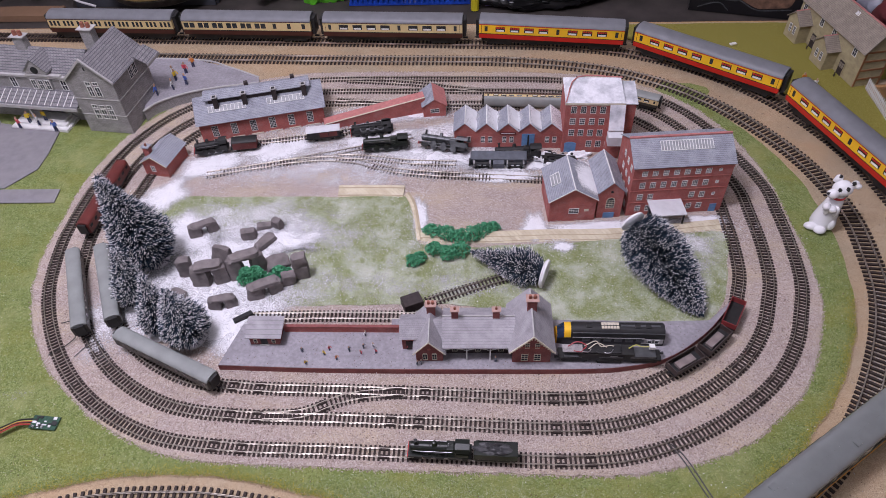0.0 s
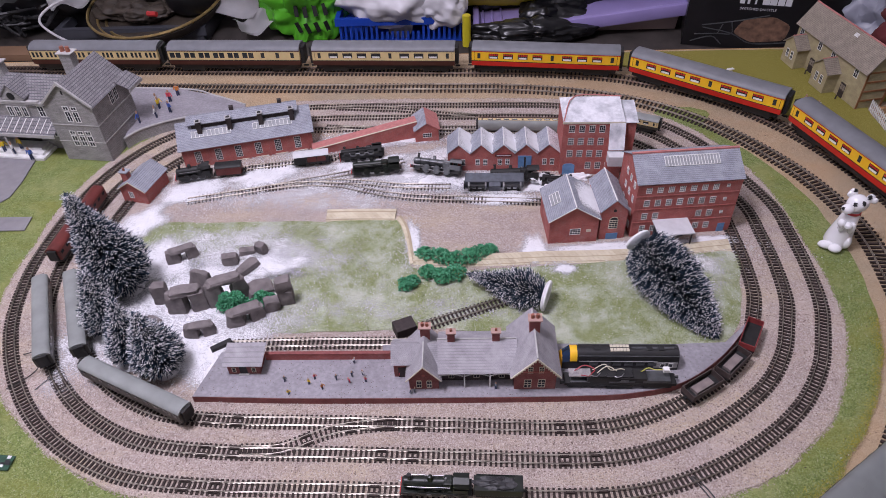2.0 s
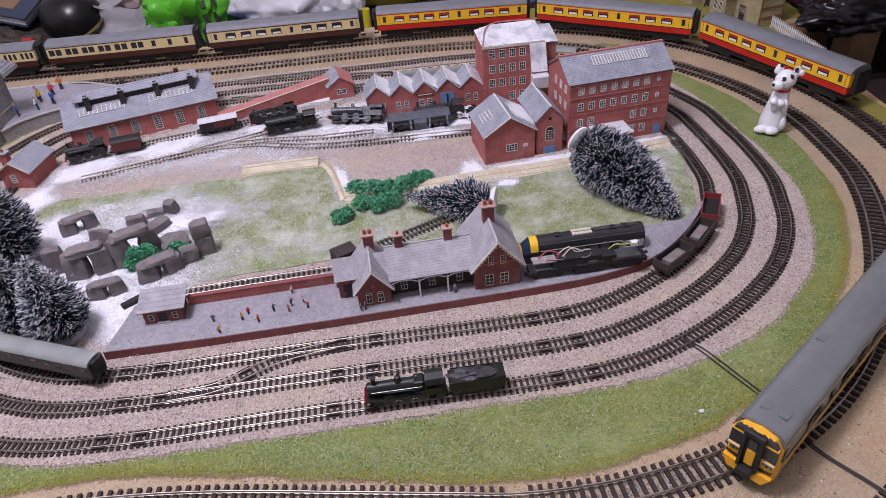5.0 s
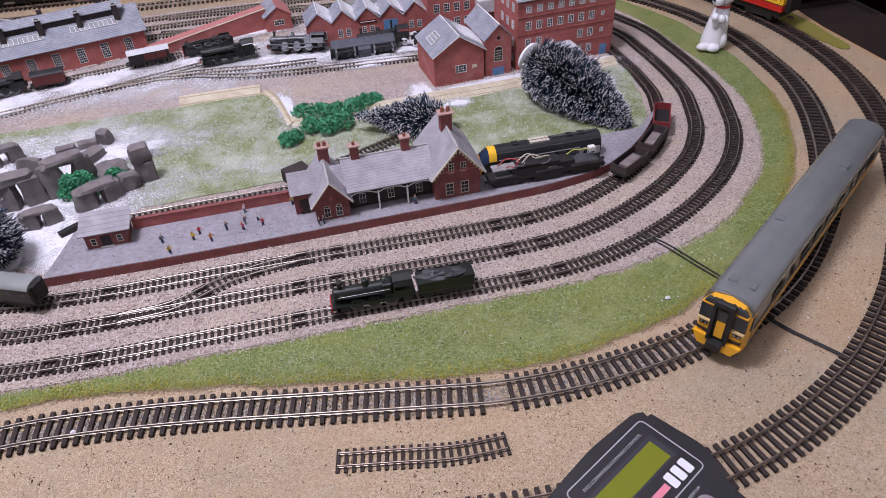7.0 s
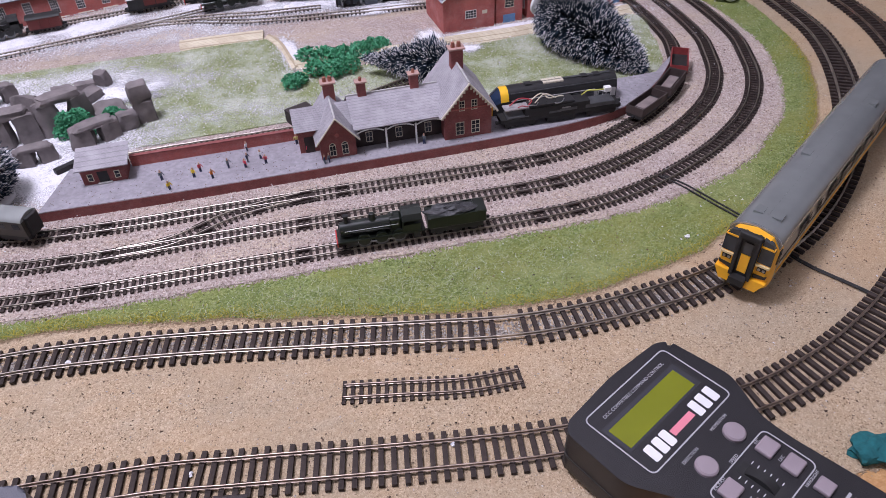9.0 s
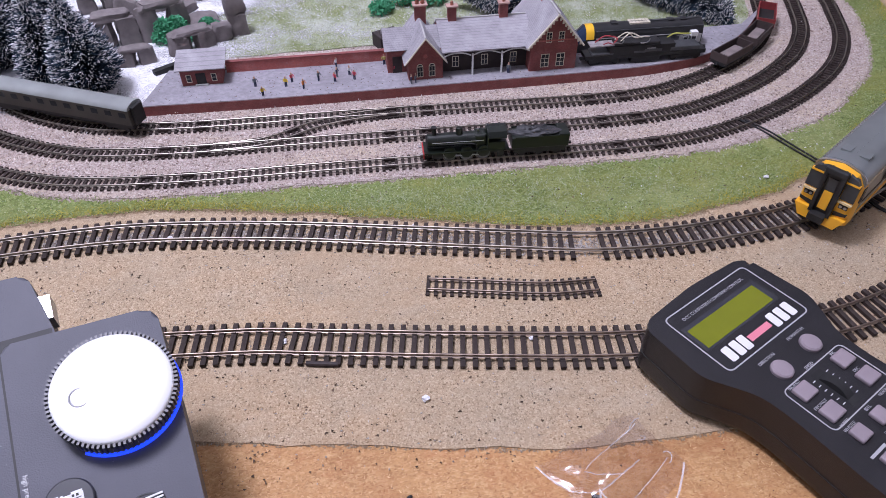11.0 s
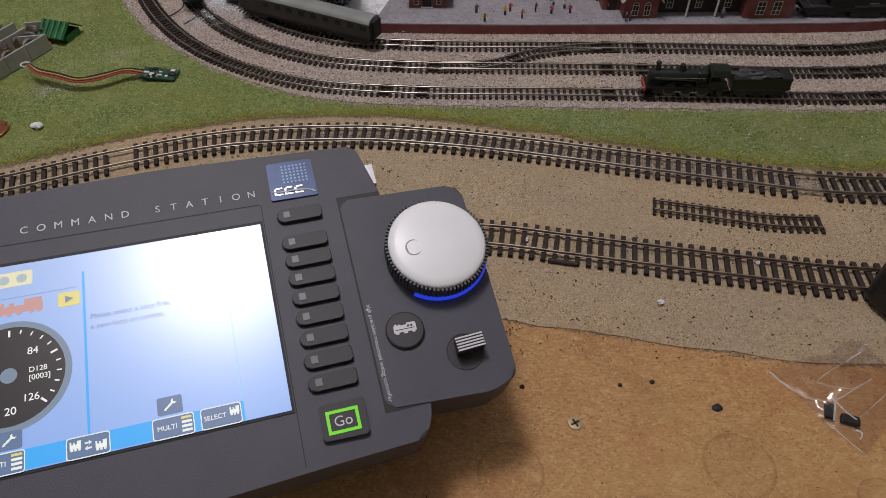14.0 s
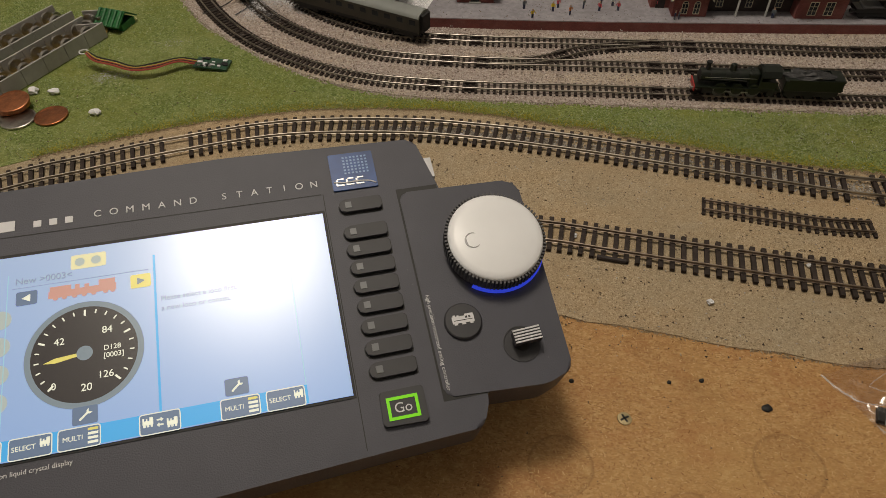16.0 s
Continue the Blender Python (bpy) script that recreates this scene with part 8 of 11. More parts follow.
    for x in (0.02, 0.115):
        chimney(m, x, 0.0375, 0.09, 0.128, 0.018, 0.012, M_STONE, 2, M_STONETRIM)


station_house()
for x, y, k, z in ((-0.609, 0.9625, 1, 0.0052), (-0.595, 0.972, 0, 0.0092), (-0.576, 0.9645, 5, 0.0092), (-0.567, 0.972, 0, 0.0132), (-0.545, 0.9535, 4, 0.0052), (-0.399, 1.031, 4, 0.0195), (-0.388, 1.086, 5, 0.0195), (-0.381, 1.075, 0, 0.0195), (-0.37, 1.097, 1, 0.0195), (-0.363, 1.117, 6, 0.0195), (-0.359, 1.062, 4, 0.0195), (-0.377, 1.047, 5, 0.0195)):
    figure(x, y, z, 0.022, PAINTS[k], "painted_figure", "large painted figures")


def large_platform():
    o = thing("large_platform", Matrix(), "grey curved platform with a pale stone coping", "platform", "large-scale buildings")
    top = smooth_line([(-0.408, 0.985), (-0.392, 1.01), (-0.352, 1.036), (-0.3, 1.053), (-0.235, 1.065)], 6)
    loop = np.vstack([top, [(-0.24, 1.082), (-0.3, 1.115), (-0.37, 1.142), (-0.75, 1.158), (-0.75, 1.07), (-0.42, 1.05)]])
    part("platform_wall", sheet([loop], 0.018, 0.018), M_STONE, o)
    part("platform_top", sheet([offset(loop, 0.0005, True)], 0.0195, 0.0014), M_PLATFORM, o)
    part("coping", tube([(x, y, 0.0195) for x, y in top[::3]], 0.0018, 6), M_STONETRIM, o)
    part("coping", tube([(-0.24, 1.082, 0.0195), (-0.3, 1.115, 0.0195), (-0.37, 1.141, 0.0195), (-0.6, 1.152, 0.0195)], 0.0016, 6), M_STONETRIM, o)
    a, b = (-0.41, 0.985), (-0.25, 1.062)


large_platform()
solo("card_road", sheet([[(-0.75, 1.0), (-0.543, 0.957), (-0.537, 0.9), (-0.537, 0.862), (-0.568, 0.818), (-0.75, 0.818)]], 0.0024, 0.0012), M_ROAD, "grey card road before the station house", "road", kind="structure")
solo("card_path", sheet([[(-0.75, 0.8135), (-0.482, 0.815), (-0.479, 0.786), (-0.75, 0.784)]], 0.0026, 0.0012), M_ROAD, "grey card path lying on the grass", "path", kind="structure")


# ---- cottage and fence ----
def cottage():
    o = thing("cottage_pair", place(0.709, 1.2455, -79.0, 0.0015), "buff stone cottage pair with a brown tiled roof", "house", "large-scale buildings")
    w, d, e, r = 0.188, 0.046, 0.065, 0.096
    part("wall", walls_x(w, d, e, r), M_BUFF, o)
    part("roof", gable_x(w, d, e, r, 0.004, 0.0016), M_BUFF_ROOF, o)
    part("ridge", boxes((-0.004, w + 0.004, d / 2 - 0.0012, d / 2 + 0.0012, r + 0.001, r + 0.0026)), M_RED_RIDGE, o)
    for x in (0.006, 0.094):
        p = part("porch", prisms(([(x, 0.0), (x + 0.038, 0.0), (x + 0.038, 0.036), (x + 0.019, 0.052), (x, 0.036)], "y", -0.022, 0)), M_BUFF, o)
        bm = bmesh.new()
        slab(bm, (x + 0.019, -0.025, 0.052), (x + 0.019, 0, 0.052), (x - 0.003, 0, 0.0335), (x - 0.003, -0.025, 0.0335), 0.0014)
        slab(bm, (x + 0.019, 0, 0.052), (x + 0.019, -0.025, 0.052), (x + 0.041, -0.025, 0.0335), (x + 0.041, 0, 0.0335), 0.0014)
        part("porch_roof", bm, M_BUFF_ROOF, p)
        part("porch_ridge", boxes((x + 0.0182, x + 0.0198, -0.0252, 0, 0.0532, 0.0542)), M_RED_RIDGE, p)
        for k in (0.013, 0.026):
            window(p, on_front(x + k, 0.02, -0.022), 0.0055, 0.0135, 2, 2, pane=M_PANE, edge=0.0007)
        dr = part("door", boxes((x + 0.048, x + 0.061, -0.0008, 0, 0, 0.025)), M_BROWN_AND_SHADE, o, "dark panelled door")
        part("door_frame", boxes((x + 0.0465, x + 0.048, -0.0012, 0, 0, 0.0265), (x + 0.061, x + 0.0625, -0.0012, 0, 0, 0.0265), (x + 0.048, x + 0.061, -0.0012, 0, 0.025, 0.0265)), M_BUFF, dr)
        for dx in (0.0015, 0.0072):
            part("door_panel", boxes((x + 0.048 + dx, x + 0.0525 + dx, -0.0012, -0.0008, 0.013, 0.022)), M_BUFF_ROOF, dr)
        part("gate_post", boxes((x + 0.058, x + 0.0595, -0.011, -0.0095, 0, 0.007)), M_BROWN_AND_SHADE, o)
    for x in (0.012, 0.066, 0.103, 0.164):
        window(o, on_front(x, 0.05), 0.0085, 0.0125, 2, 2, edge=0.0007)
    for z in (0.012, 0.028, 0.044, 0.06):
        part("timber_band", boxes((w, w + 0.0009, 0.0, d, z, z + 0.003)), M_TIMBER, o)
    for y in (0.0, d - 0.003):
        part("timber_post", boxes((w, w + 0.001, y, y + 0.003, 0, e)), M_TIMBER, o)
    part("roof_patch", boxes((0.112, 0.121, 0.0, 0.006, 0, 0.0005)), M_WHITE, o, "pale roof patch", slope_front(0.0, d, e, r, 0.72))


M_TIMBER = material("orange_brown_timber", (0.27, 0.12, 0.05), 0.7, vary=0.15, scale=120)
cottage()


def picket_fence(a, b, h=0.02):
    o = thing("picket_fence", Matrix(), "white picket fence beside the cottage", "fence")
    a, b = Vector((*a, 0.0015)), Vector((*b, 0.0015))
    n = int((b - a).length / 0.0052)
    deg = math.degrees(math.atan2(b.y - a.y, b.x - a.x))
    me = bpy.data.meshes.new("picket")
    bm = prisms(([(-0.0013, 0), (0.0013, 0), (0.0013, h * 0.86), (0, h), (-0.0013, h * 0.86)], "y", -0.0004, 0.0004))
    bm.to_mesh(me)
    bm.free()
    me.materials.append(M_WHITE)
    for i in range(n):
        p = a.lerp(b, (i + 0.5) / n)
        link("picket", me, o, "", pose(p.x, p.y, p.z, 0, 0, deg))
    for z in (0.25, 0.7):
        part("fence_rail", boxes((0, (b - a).length, 0.0004, 0.0011, h * z - 0.001, h * z + 0.001)), M_WHITE, o, "", pose(a.x, a.y, a.z, 0, 0, deg))


picket_fence((0.766, 1.058), (0.762, 0.905))
solo("small_white_litter", boxes((-0.006, 0.006, -0.003, 0.003, 0, 0.002)), M_WHITE, "small pale scrap lying on the far field", "litter", m=pose(0.59, 1.2, 0.0015, 0, 0, 20))
figure(0.67, 1.075, 0.0015, 0.02, PAINTS[6], "painted_figure", "large painted figures")
figure(0.685, 1.06, 0.0015, 0.018, PAINTS[5], "painted_figure", "large painted figures")

# ---- strewn grass, ballast, snow and specks ----
rng = np.random.default_rng(11)


def scatter(n, x0, x1, y0, y1):
    return np.column_stack([rng.uniform(x0, x1, n), rng.uniform(y0, y1, n)])


p = scatter(90000, -0.62, 0.62, 0.15, 0.75)
p = p[inside(p, LAWN)]
bits("grass_fibres", p, 0.001, "blade", 0.0016, M_BLADES, "short loose grass fibres on the flocked mat", "grass", 2)
p = scatter(60000, -0.34, 0.46, 0.57, 0.8)
p = p[inside(p, INNER_LAWN)]
bits("grass_fibres", p, 0.0022, "blade", 0.0014, M_BLADES_FROST, "short frosted grass fibres inside the oval", "grass", 3)
p = scatter(75000, -0.46, 0.57, 0.38, 0.62)
p = p[inside(p, bed_edge) & ~inside(p, INNER_LAWN) & ~inside(p, np.vstack([plat_front, plat_back]))]
bits("ballast_stones", p, 0.0012, "stone", 0.0009, M_STONES, "loose pink and grey ballast stones between the sleepers", "ballast", 4)
p = scatter(26000, -0.46, 0.57, 0.62, 1.12)
p = p[inside(p, bed_edge) & ~inside(p, INNER_LAWN)]
bits("ballast_stones", p, 0.0012, "stone", 0.0009, M_STONES, "loose pink and grey ballast stones across the yard", "ballast", 5)
c = np.vstack([rng.normal((cx, cy), (sx, sy), (n, 2)) for cx, cy, sx, sy, n in ((-0.19, 0.65, 0.06, 0.04, 5000), (-0.17, 0.57, 0.04, 0.03, 2500), (-0.27, 0.73, 0.04, 0.03, 1800), (-0.24, 0.87, 0.05, 0.025, 2500), (-0.08, 0.92, 0.1, 0.025, 3500), (0.1, 0.87, 0.09, 0.02, 3500), (0.33, 0.735, 0.08, 0.008, 2000), (0.24, 0.7, 0.01, 0.006, 500), (0.0, 0.7, 0.1, 0.05, 1500), (0.35, 0.68, 0.07, 0.04, 700), (0.0, 1.0, 0.1, 0.02, 1800), (0.05, 0.75, 0.008, 0.03, 700), (0.0, 0.53, 0.12, 0.02, 140))])
bits("snow_grains", c, 0.003, "stone", 0.00075, M_SNOWBITS, "scattered grains of powder snow", "snow", 6)
bits("snow_grains", rng.normal((0.33, 0.36), (0.12, 0.06), (90, 2)), 0.0012, "stone", 0.0008, M_SNOWBITS, "stray white grains on the grass", "snow", 7)
p = np.vstack([scatter(1500, -0.6, 0.7, 0.15, 0.4), scatter(500, 0.3, 0.75, 0.2, 1.2), scatter(250, -0.4, 0.5, 1.1, 1.26)])
bits("dark_grit", p, 0.0004, "stone", 0.0008, M_SPECKS, "dark grit strewn over the cork", "grit", 8)
p = np.vstack([scatter(900, -0.16, 0.4, 0.5, 0.57), scatter(260, -0.2, 0.4, 0.0, 0.16)])
p = p[(p[:, 1] > 0.4) & inside(p, np.vstack([plat_front, plat_back])) | (p[:, 1] < 0.17) & ~inside(p, cork)]
bits("dark_grit", p[p[:, 1] > 0.4], PLAT_Z, "stone", 0.0005, M_SPECKS, "dark grit on the platform", "grit", 9)
bits("dark_grit", p[p[:, 1] < 0.4], -0.0008, "stone", 0.0006, M_SPECKS, "dark grit on the chipboard", "grit", 10)
M_FLAKE = island_material("wood_flakes", [(0.52, 0.3, 0.13), (0.6, 0.38, 0.19), (0.34, 0.165, 0.065), (0.56, 0.34, 0.15), (0.42, 0.22, 0.09), (0.66, 0.45, 0.24), (0.46, 0.25, 0.1), (0.25, 0.11, 0.04)], 0.6)
p = scatter(30000, -0.16, 0.42, -0.06, 0.175)
p = p[~inside(p, cork)]
bits("chip_flakes", p, -0.0008, "flake", 0.0009, M_FLAKE, "pressed wood flakes in the face of the chipboard", "wood flakes", 31)
M_STRAW = island_material("straw_fibres", [(0.42, 0.38, 0.16), (0.5, 0.47, 0.3), (0.34, 0.36, 0.14), (0.6, 0.58, 0.45), (0.25, 0.2, 0.07)])
p = scatter(9000, -0.62, 0.62, 0.28, 0.62)
p = p[inside(p, LAWN)]
bits("straw_fibres", p, 0.0014, "blade", 0.0013, M_STRAW, "pale straw fibres strewn over the grass mat", "grass", 21, 1.6)
M_RIMGRASS = island_material("yellowed_fibres", [(0.42, 0.35, 0.045), (0.33, 0.3, 0.04), (0.48, 0.42, 0.09), (0.26, 0.26, 0.05)])
M_PALEGRASS = island_material("pale_frosted_fibres", [(0.4, 0.44, 0.29), (0.33, 0.37, 0.22), (0.48, 0.51, 0.38), (0.27, 0.31, 0.16)])
M_CORKBITS = island_material("cork_grains", [(0.42, 0.31, 0.2), (0.3, 0.22, 0.14), (0.52, 0.42, 0.29)])


def along_edge(line, n, spread):
    """Points strewn beside an outline."""
    d = even(np.array(line), 0.001)
    return d[rng.integers(0, len(d), n)] + rng.normal(0, spread, (n, 2))


rim = lawn_out[(lawn_out[:, 1] < 0.62) & (lawn_out[:, 0] > -0.45)]
p = along_edge(rim, 24000, 0.0055)
p = p[inside(p, LAWN)]
bits("yellowed_fibres", p, 0.001, "blade", 0.0014, M_RIMGRASS, "yellowed fibres along the rim of the grass mat", "grass", 25, 1.2)
p = rng.normal((0.08, 0.352), (0.13, 0.016), (7500, 2))
p = p[inside(p, LAWN)]
bits("pale_fibres", p, 0.0011, "blade", 0.0012, M_PALEGRASS, "pale dusty fibres in the middle of the grass mat", "grass", 26, 1.4)
bits("cork_grains", along_edge(rim, 5000, 0.0014), 0.0003, "stone", 0.0008, M_CORKBITS, "cork crumbs along the rim of the grass mat", "grit", 27)
bits("ballast_stones", along_edge(bed_edge, 11000, 0.0016), 0.0004, "stone", 0.001, M_STONES, "ballast stones spilling over the edge of the bed", "ballast", 28)
bits("cork_grains", along_edge(cork_front[(cork_front[:, 0] > -0.2) & (cork_front[:, 0] < 0.5)], 2200, 0.0009), -0.0006, "stone", 0.0008, M_CORKBITS, "cork crumbs along the edge of the underlay", "grit", 29)
M_GRIT = island_material("grey_grit", [(0.3, 0.265, 0.235), (0.46, 0.425, 0.385), (0.6, 0.565, 0.52), (0.2, 0.165, 0.14), (0.4, 0.34, 0.28)])
near = OO_INNER[(OO_INNER[:, 1] < 0.62) & (OO_INNER[:, 0] > -0.2)]
k = rng.integers(0, len(near), 9000)
p = near[k] + rng.normal(0, 0.0052, (9000, 2)) * np.where(near[k][:, :1] > 0.0, 1.0, 0.6)
bits("grey_grit", p, 0.0004, "stone", 0.0009, M_GRIT, "grey grit lying between the sleepers", "grit", 22)
p = np.vstack([scatter(2600, -0.6, 0.7, 0.15, 0.34), scatter(900, 0.3, 0.748, 0.2, 0.9)])
bits("pale_grit", p, 0.0003, "stone", 0.0006, M_GRIT, "pale grit strewn over the cork", "grit", 23)
p = scatter(2600, -0.6, 0.7, 0.15, 0.34)
bits("dark_grit", p, 0.0003, "stone", 0.00055, M_SPECKS, "fine dark grit strewn over the cork", "grit", 24)

# ---- command station ----
ECOS = Matrix(((0.9544, -0.2692, 0.129, -0.1571), (0.2946, 0.9188, -0.2626, 0.0826), (-0.0478, 0.2887, 0.9562, 0.0595), (0, 0, 0, 1)))


def rounded(pts, r, seg=4):
    """A closed outline with its corners rounded."""
    out = []
    n = len(pts)
    for i in range(n):
        a, b, c = Vector(pts[i - 1]), Vector(pts[i]), Vector(pts[(i + 1) % n])
        d0, d1 = (a - b).normalized(), (c - b).normalized()
        k = min(r, (a - b).length * 0.45, (c - b).length * 0.45)
        p0, p1 = b + d0 * k, b + d1 * k
        for j in range(seg + 1):
            t = j / seg
            out.append(tuple((1 - t) ** 2 * p0 + 2 * t * (1 - t) * b + t * t * p1))
    return out


def plate(pts, r, z0, z1, bevel=0.0):
    bm = prisms((rounded(pts, r), "z", z0, z1))
    if bevel:
        top = [e for e in bm.edges if all(abs(v.co.z - z1) < 1e-6 for v in e.verts)]
        bmesh.ops.bevel(bm, geom=top, offset=bevel, segments=3, affect="EDGES", profile=0.5)
    return bm


def T(x, y, z=0.0, deg=0.0):
    return Matrix.Translation((x, y, z)) @ Matrix.Rotation(radians(deg), 4, "Z")


def command_station():
    o = thing("command_station", ECOS, "charcoal model railway command station with a bright touch screen", "control unit")
    body = part("case", plate([(-0.224, -0.036), (-0.1, -0.0322), (0.012, -0.0264), (0.0535, -0.0247), (0.0585, -0.0138), (0.0598, 0.0962), (0.0606, 0.0985), (0.0534, 0.1308), (-0.0457, 0.1332), (-0.149, 0.1295), (-0.2252, 0.1241)], 0.004, -0.026, 0.0, 0.0018), M_CASE, o)
    part("stand", boxes((-0.19, 0.045, -0.02, 0.1, -0.052, -0.0262)), M_CASE_DARK, o, "dark wedge under the case", Matrix.Rotation(radians(4), 4, "X"))
    part("rear_port", boxes((0.056, 0.0606, 0.107, 0.119, -0.012, -0.002)), M_STEEL, body, "metal port on the side")
    # Black sheet, slightly proud; its rim paints the shaded step round the panel.
    well = part("panel_step_shade", boxes((0.0384, 0.0596, -0.0104, 0.1008, -0.0001, 0.00012)), M_SOOT_AND_SHADE, o, "thin black sheet painted as shade round the throttle panel")
    ctl = part("throttle_panel", plate([(0.0394, -0.0088), (0.087, -0.0116), (0.1004, -0.0068), (0.1016, 0.045), (0.1014, 0.0932), (0.0968, 0.0972), (0.0394, 0.0984)], 0.004, -0.024, 0.0006, 0.0016), M_CASE, o, "throttle panel beside the screen")
    P = 0.0006
    # screen
    # The strip above the screen paints the shaded wall of its inset.
    bez = part("screen_bezel", boxes((-0.1835, 0.0014, -0.0012, 0.0944, 0.0, 0.0004)), M_SOOT_AND_SHADE, o, "dark screen surround, its upper strip painted as shade")
    scr = part("screen", boxes((-0.182, 0.0002, 0.0, 0.0926, 0.0004, 0.0008)), M_SCREEN, bez, "glowing pale blue touch screen")
    part("lid_seam", boxes((-0.2, 0.0012, 0.1037, 0.1041, 0, 0.00015), (0.0018, 0.0022, -0.0245, 0.1037, 0, 0.00015)), M_SOOT_AND_SHADE, o, "thin seam of the lid")
    z = 0.00082

    def flat(name, x0, x1, y0, y1, mat, lift=0.0, parent=scr, label=""):
        return part(name, boxes((x0, x1, y0, y1, z + lift, z + lift + 0.00005)), mat, parent, label)

    def rim(parent, x0, x1, y0, y1, t, h, name="key_rim"):
        a, b = rounded([(x0, y0), (x1, y0), (x1, y1), (x0, y1)], 0.0014), rounded([(x0 + t, y0 + t), (x1 - t, y0 + t), (x1 - t, y1 - t), (x0 + t, y1 - t)], 0.0011)
        bm = bmesh.new()
        rows = [[bm.verts.new((*q, h)) for q in ring] for ring in (a, b)]
        for i in range(len(a)):
            j = (i + 1) % len(a)
            bm.faces.new((rows[0][i], rows[0][j], rows[1][j], rows[1][i]))
        return part(name, bm, M_GLOW_WHITE, parent)

    def engine_icon(parent, x, y, s):
        part("engine_icon", boxes(*[(x + s * a, x + s * b, y + s * c, y + s * d, z + 0.0003, z + 0.00035) for a, b, c, d in ((-1, 1, -0.45, 0.35), (-1, -0.7, 0.35, 0.9), (-0.35, -0.1, 0.35, 0.75), (0.3, 1, 0.35, 1), (-0.9, -0.45, -0.9, -0.45), (-0.2, 0.2, -0.9, -0.45), (0.5, 0.9, -0.9, -0.45))]), M_GLOW_WHITE, parent)

    flat("task_bar", -0.182, -0.0188, 0.0004, 0.0086, M_GLOW_BLUE, 0.0001)
    flat("divider", -0.0799, -0.0789, 0.0086, 0.0834, M_GLOW_BLUE, 0.0001)
    flat("divider", -0.0192, -0.0189, 0.0086, 0.073, M_GLOW_SKY, 0.0001)
    flat("divider", -0.1415, -0.1412, 0.0086, 0.0834, M_GLOW_SKY, 0.0001)
    for x, w, word in ((-0.1485, 0.0165, ""), (-0.1296, 0.0165, "SELECT"), (-0.1112, 0.0165, "MULTI"), (-0.0798, 0.0165, ""), (-0.0472, 0.0165, "MULTI"), (-0.0282, 0.0165, "SELECT")):
        x0, x1, y0, y1 = x - w / 2, x + w / 2, -0.0003, 0.0087
        b = part("soft_key", plate([(x0, y0), (x1, y0), (x1, y1), (x0, y1)], 0.0016, z + 0.0002, z + 0.00028), M_SOFTKEY, scr, "slate blue soft key")
        rim(b, x0, x1, y0, y1, 0.00038, z + 0.0003)
        if word:
            writing(word, 0.0028, M_GLOW_WHITE, b, T(x - w * 0.15, 0.0042, z + 0.0003))
        if word == "SELECT":
            engine_icon(b, x + w * 0.33, 0.0052, 0.0019)
        elif word == "MULTI":
            for k in range(4):
                flat("list_bar", x + w * 0.2, x + w * 0.44, 0.0012 + 0.0018 * k, 0.0022 + 0.0018 * k, M_GLOW_YELLOW if k == 3 else M_GLOW_WHITE, 0.0003, b)
        else:
            engine_icon(b, x - 0.0048, 0.005, 0.0021)
            engine_icon(b, x + 0.0048, 0.0034, 0.0021)
            for d, y in ((1, 0.0055), (-1, 0.0033)):
                part("arrow_icon", prisms(([(x - d * 0.0013, y - 0.0003), (x + d * 0.0003, y - 0.0003), (x + d * 0.0003, y - 0.0009), (x + d * 0.0014, y), (x + d * 0.0003, y + 0.0009), (x + d * 0.0003, y + 0.0003), (x - d * 0.0013, y + 0.0003)][::d], "z", z + 0.0003, z + 0.00035)), M_GLOW_WHITE, b)
    for x, y in ((-0.109, 0.0132), (-0.048, 0.0135)):
        b = part("tool_key", plate([(x - 0.005, y - 0.0038), (x + 0.005, y - 0.0038), (x + 0.005, y + 0.0038), (x - 0.005, y + 0.0038)], 0.001, z + 0.0002, z + 0.00028), M_SOFTKEY, scr)
        part("spanner_icon", prisms(([(-0.0026, -0.0004), (0.0012, -0.0004), (0.0018, -0.0011), (0.0029, -0.0011), (0.0021, -0.0003), (0.0021, 0.0003), (0.0029, 0.0011), (0.0018, 0.0011), (0.0012, 0.0004), (-0.0026, 0.0004), (-0.003, 0)], "z", z + 0.0003, z + 0.00034)), M_GLOW_WHITE, b, "white spanner sign", T(x, y, 0, 42))
    gx, gy = -0.1092, 0.0405
    d0 = part("speed_dial", cyls(((gx, gy, z), (gx, gy, z + 0.0002), 0.0243, 0.0243, 56)), M_DIAL_RIM, scr, "grey-blue dial ring")
    part("dial_face", cyls(((gx, gy, z + 0.0002), (gx, gy, z + 0.0003), 0.0217, 0.0217, 56)), M_DIAL, d0, "dark speed dial")
    for k in range(21):
        a = radians(225 - 270 * k / 20)
        L, w = (0.0029, 0.00042) if k % 5 == 0 else (0.0019, 0.00028)
        part("tick", boxes((0.0203 - L, 0.0203, -w, w, 0, 0.00004)), M_GLOW_WHITE, d0, "", T(gx, gy, z + 0.0003) @ Matrix.Rotation(a, 4, "Z"))
    part("needle", prisms(([(0, -0.0006), (0.012, -0.0011), (0.0168, 0), (0.012, 0.0011), (0, 0.0006)], "z", 0, 0.00004)), M_GLOW_YELLOW, d0, "yellow needle", T(gx, gy, z + 0.00034) @ Matrix.Rotation(radians(187), 4, "Z"))
    part("dial_hub", cyls(((gx, gy, z + 0.0003), (gx, gy, z + 0.0004), 0.0033, 0.0033, 24)), M_DIAL_RIM, d0)
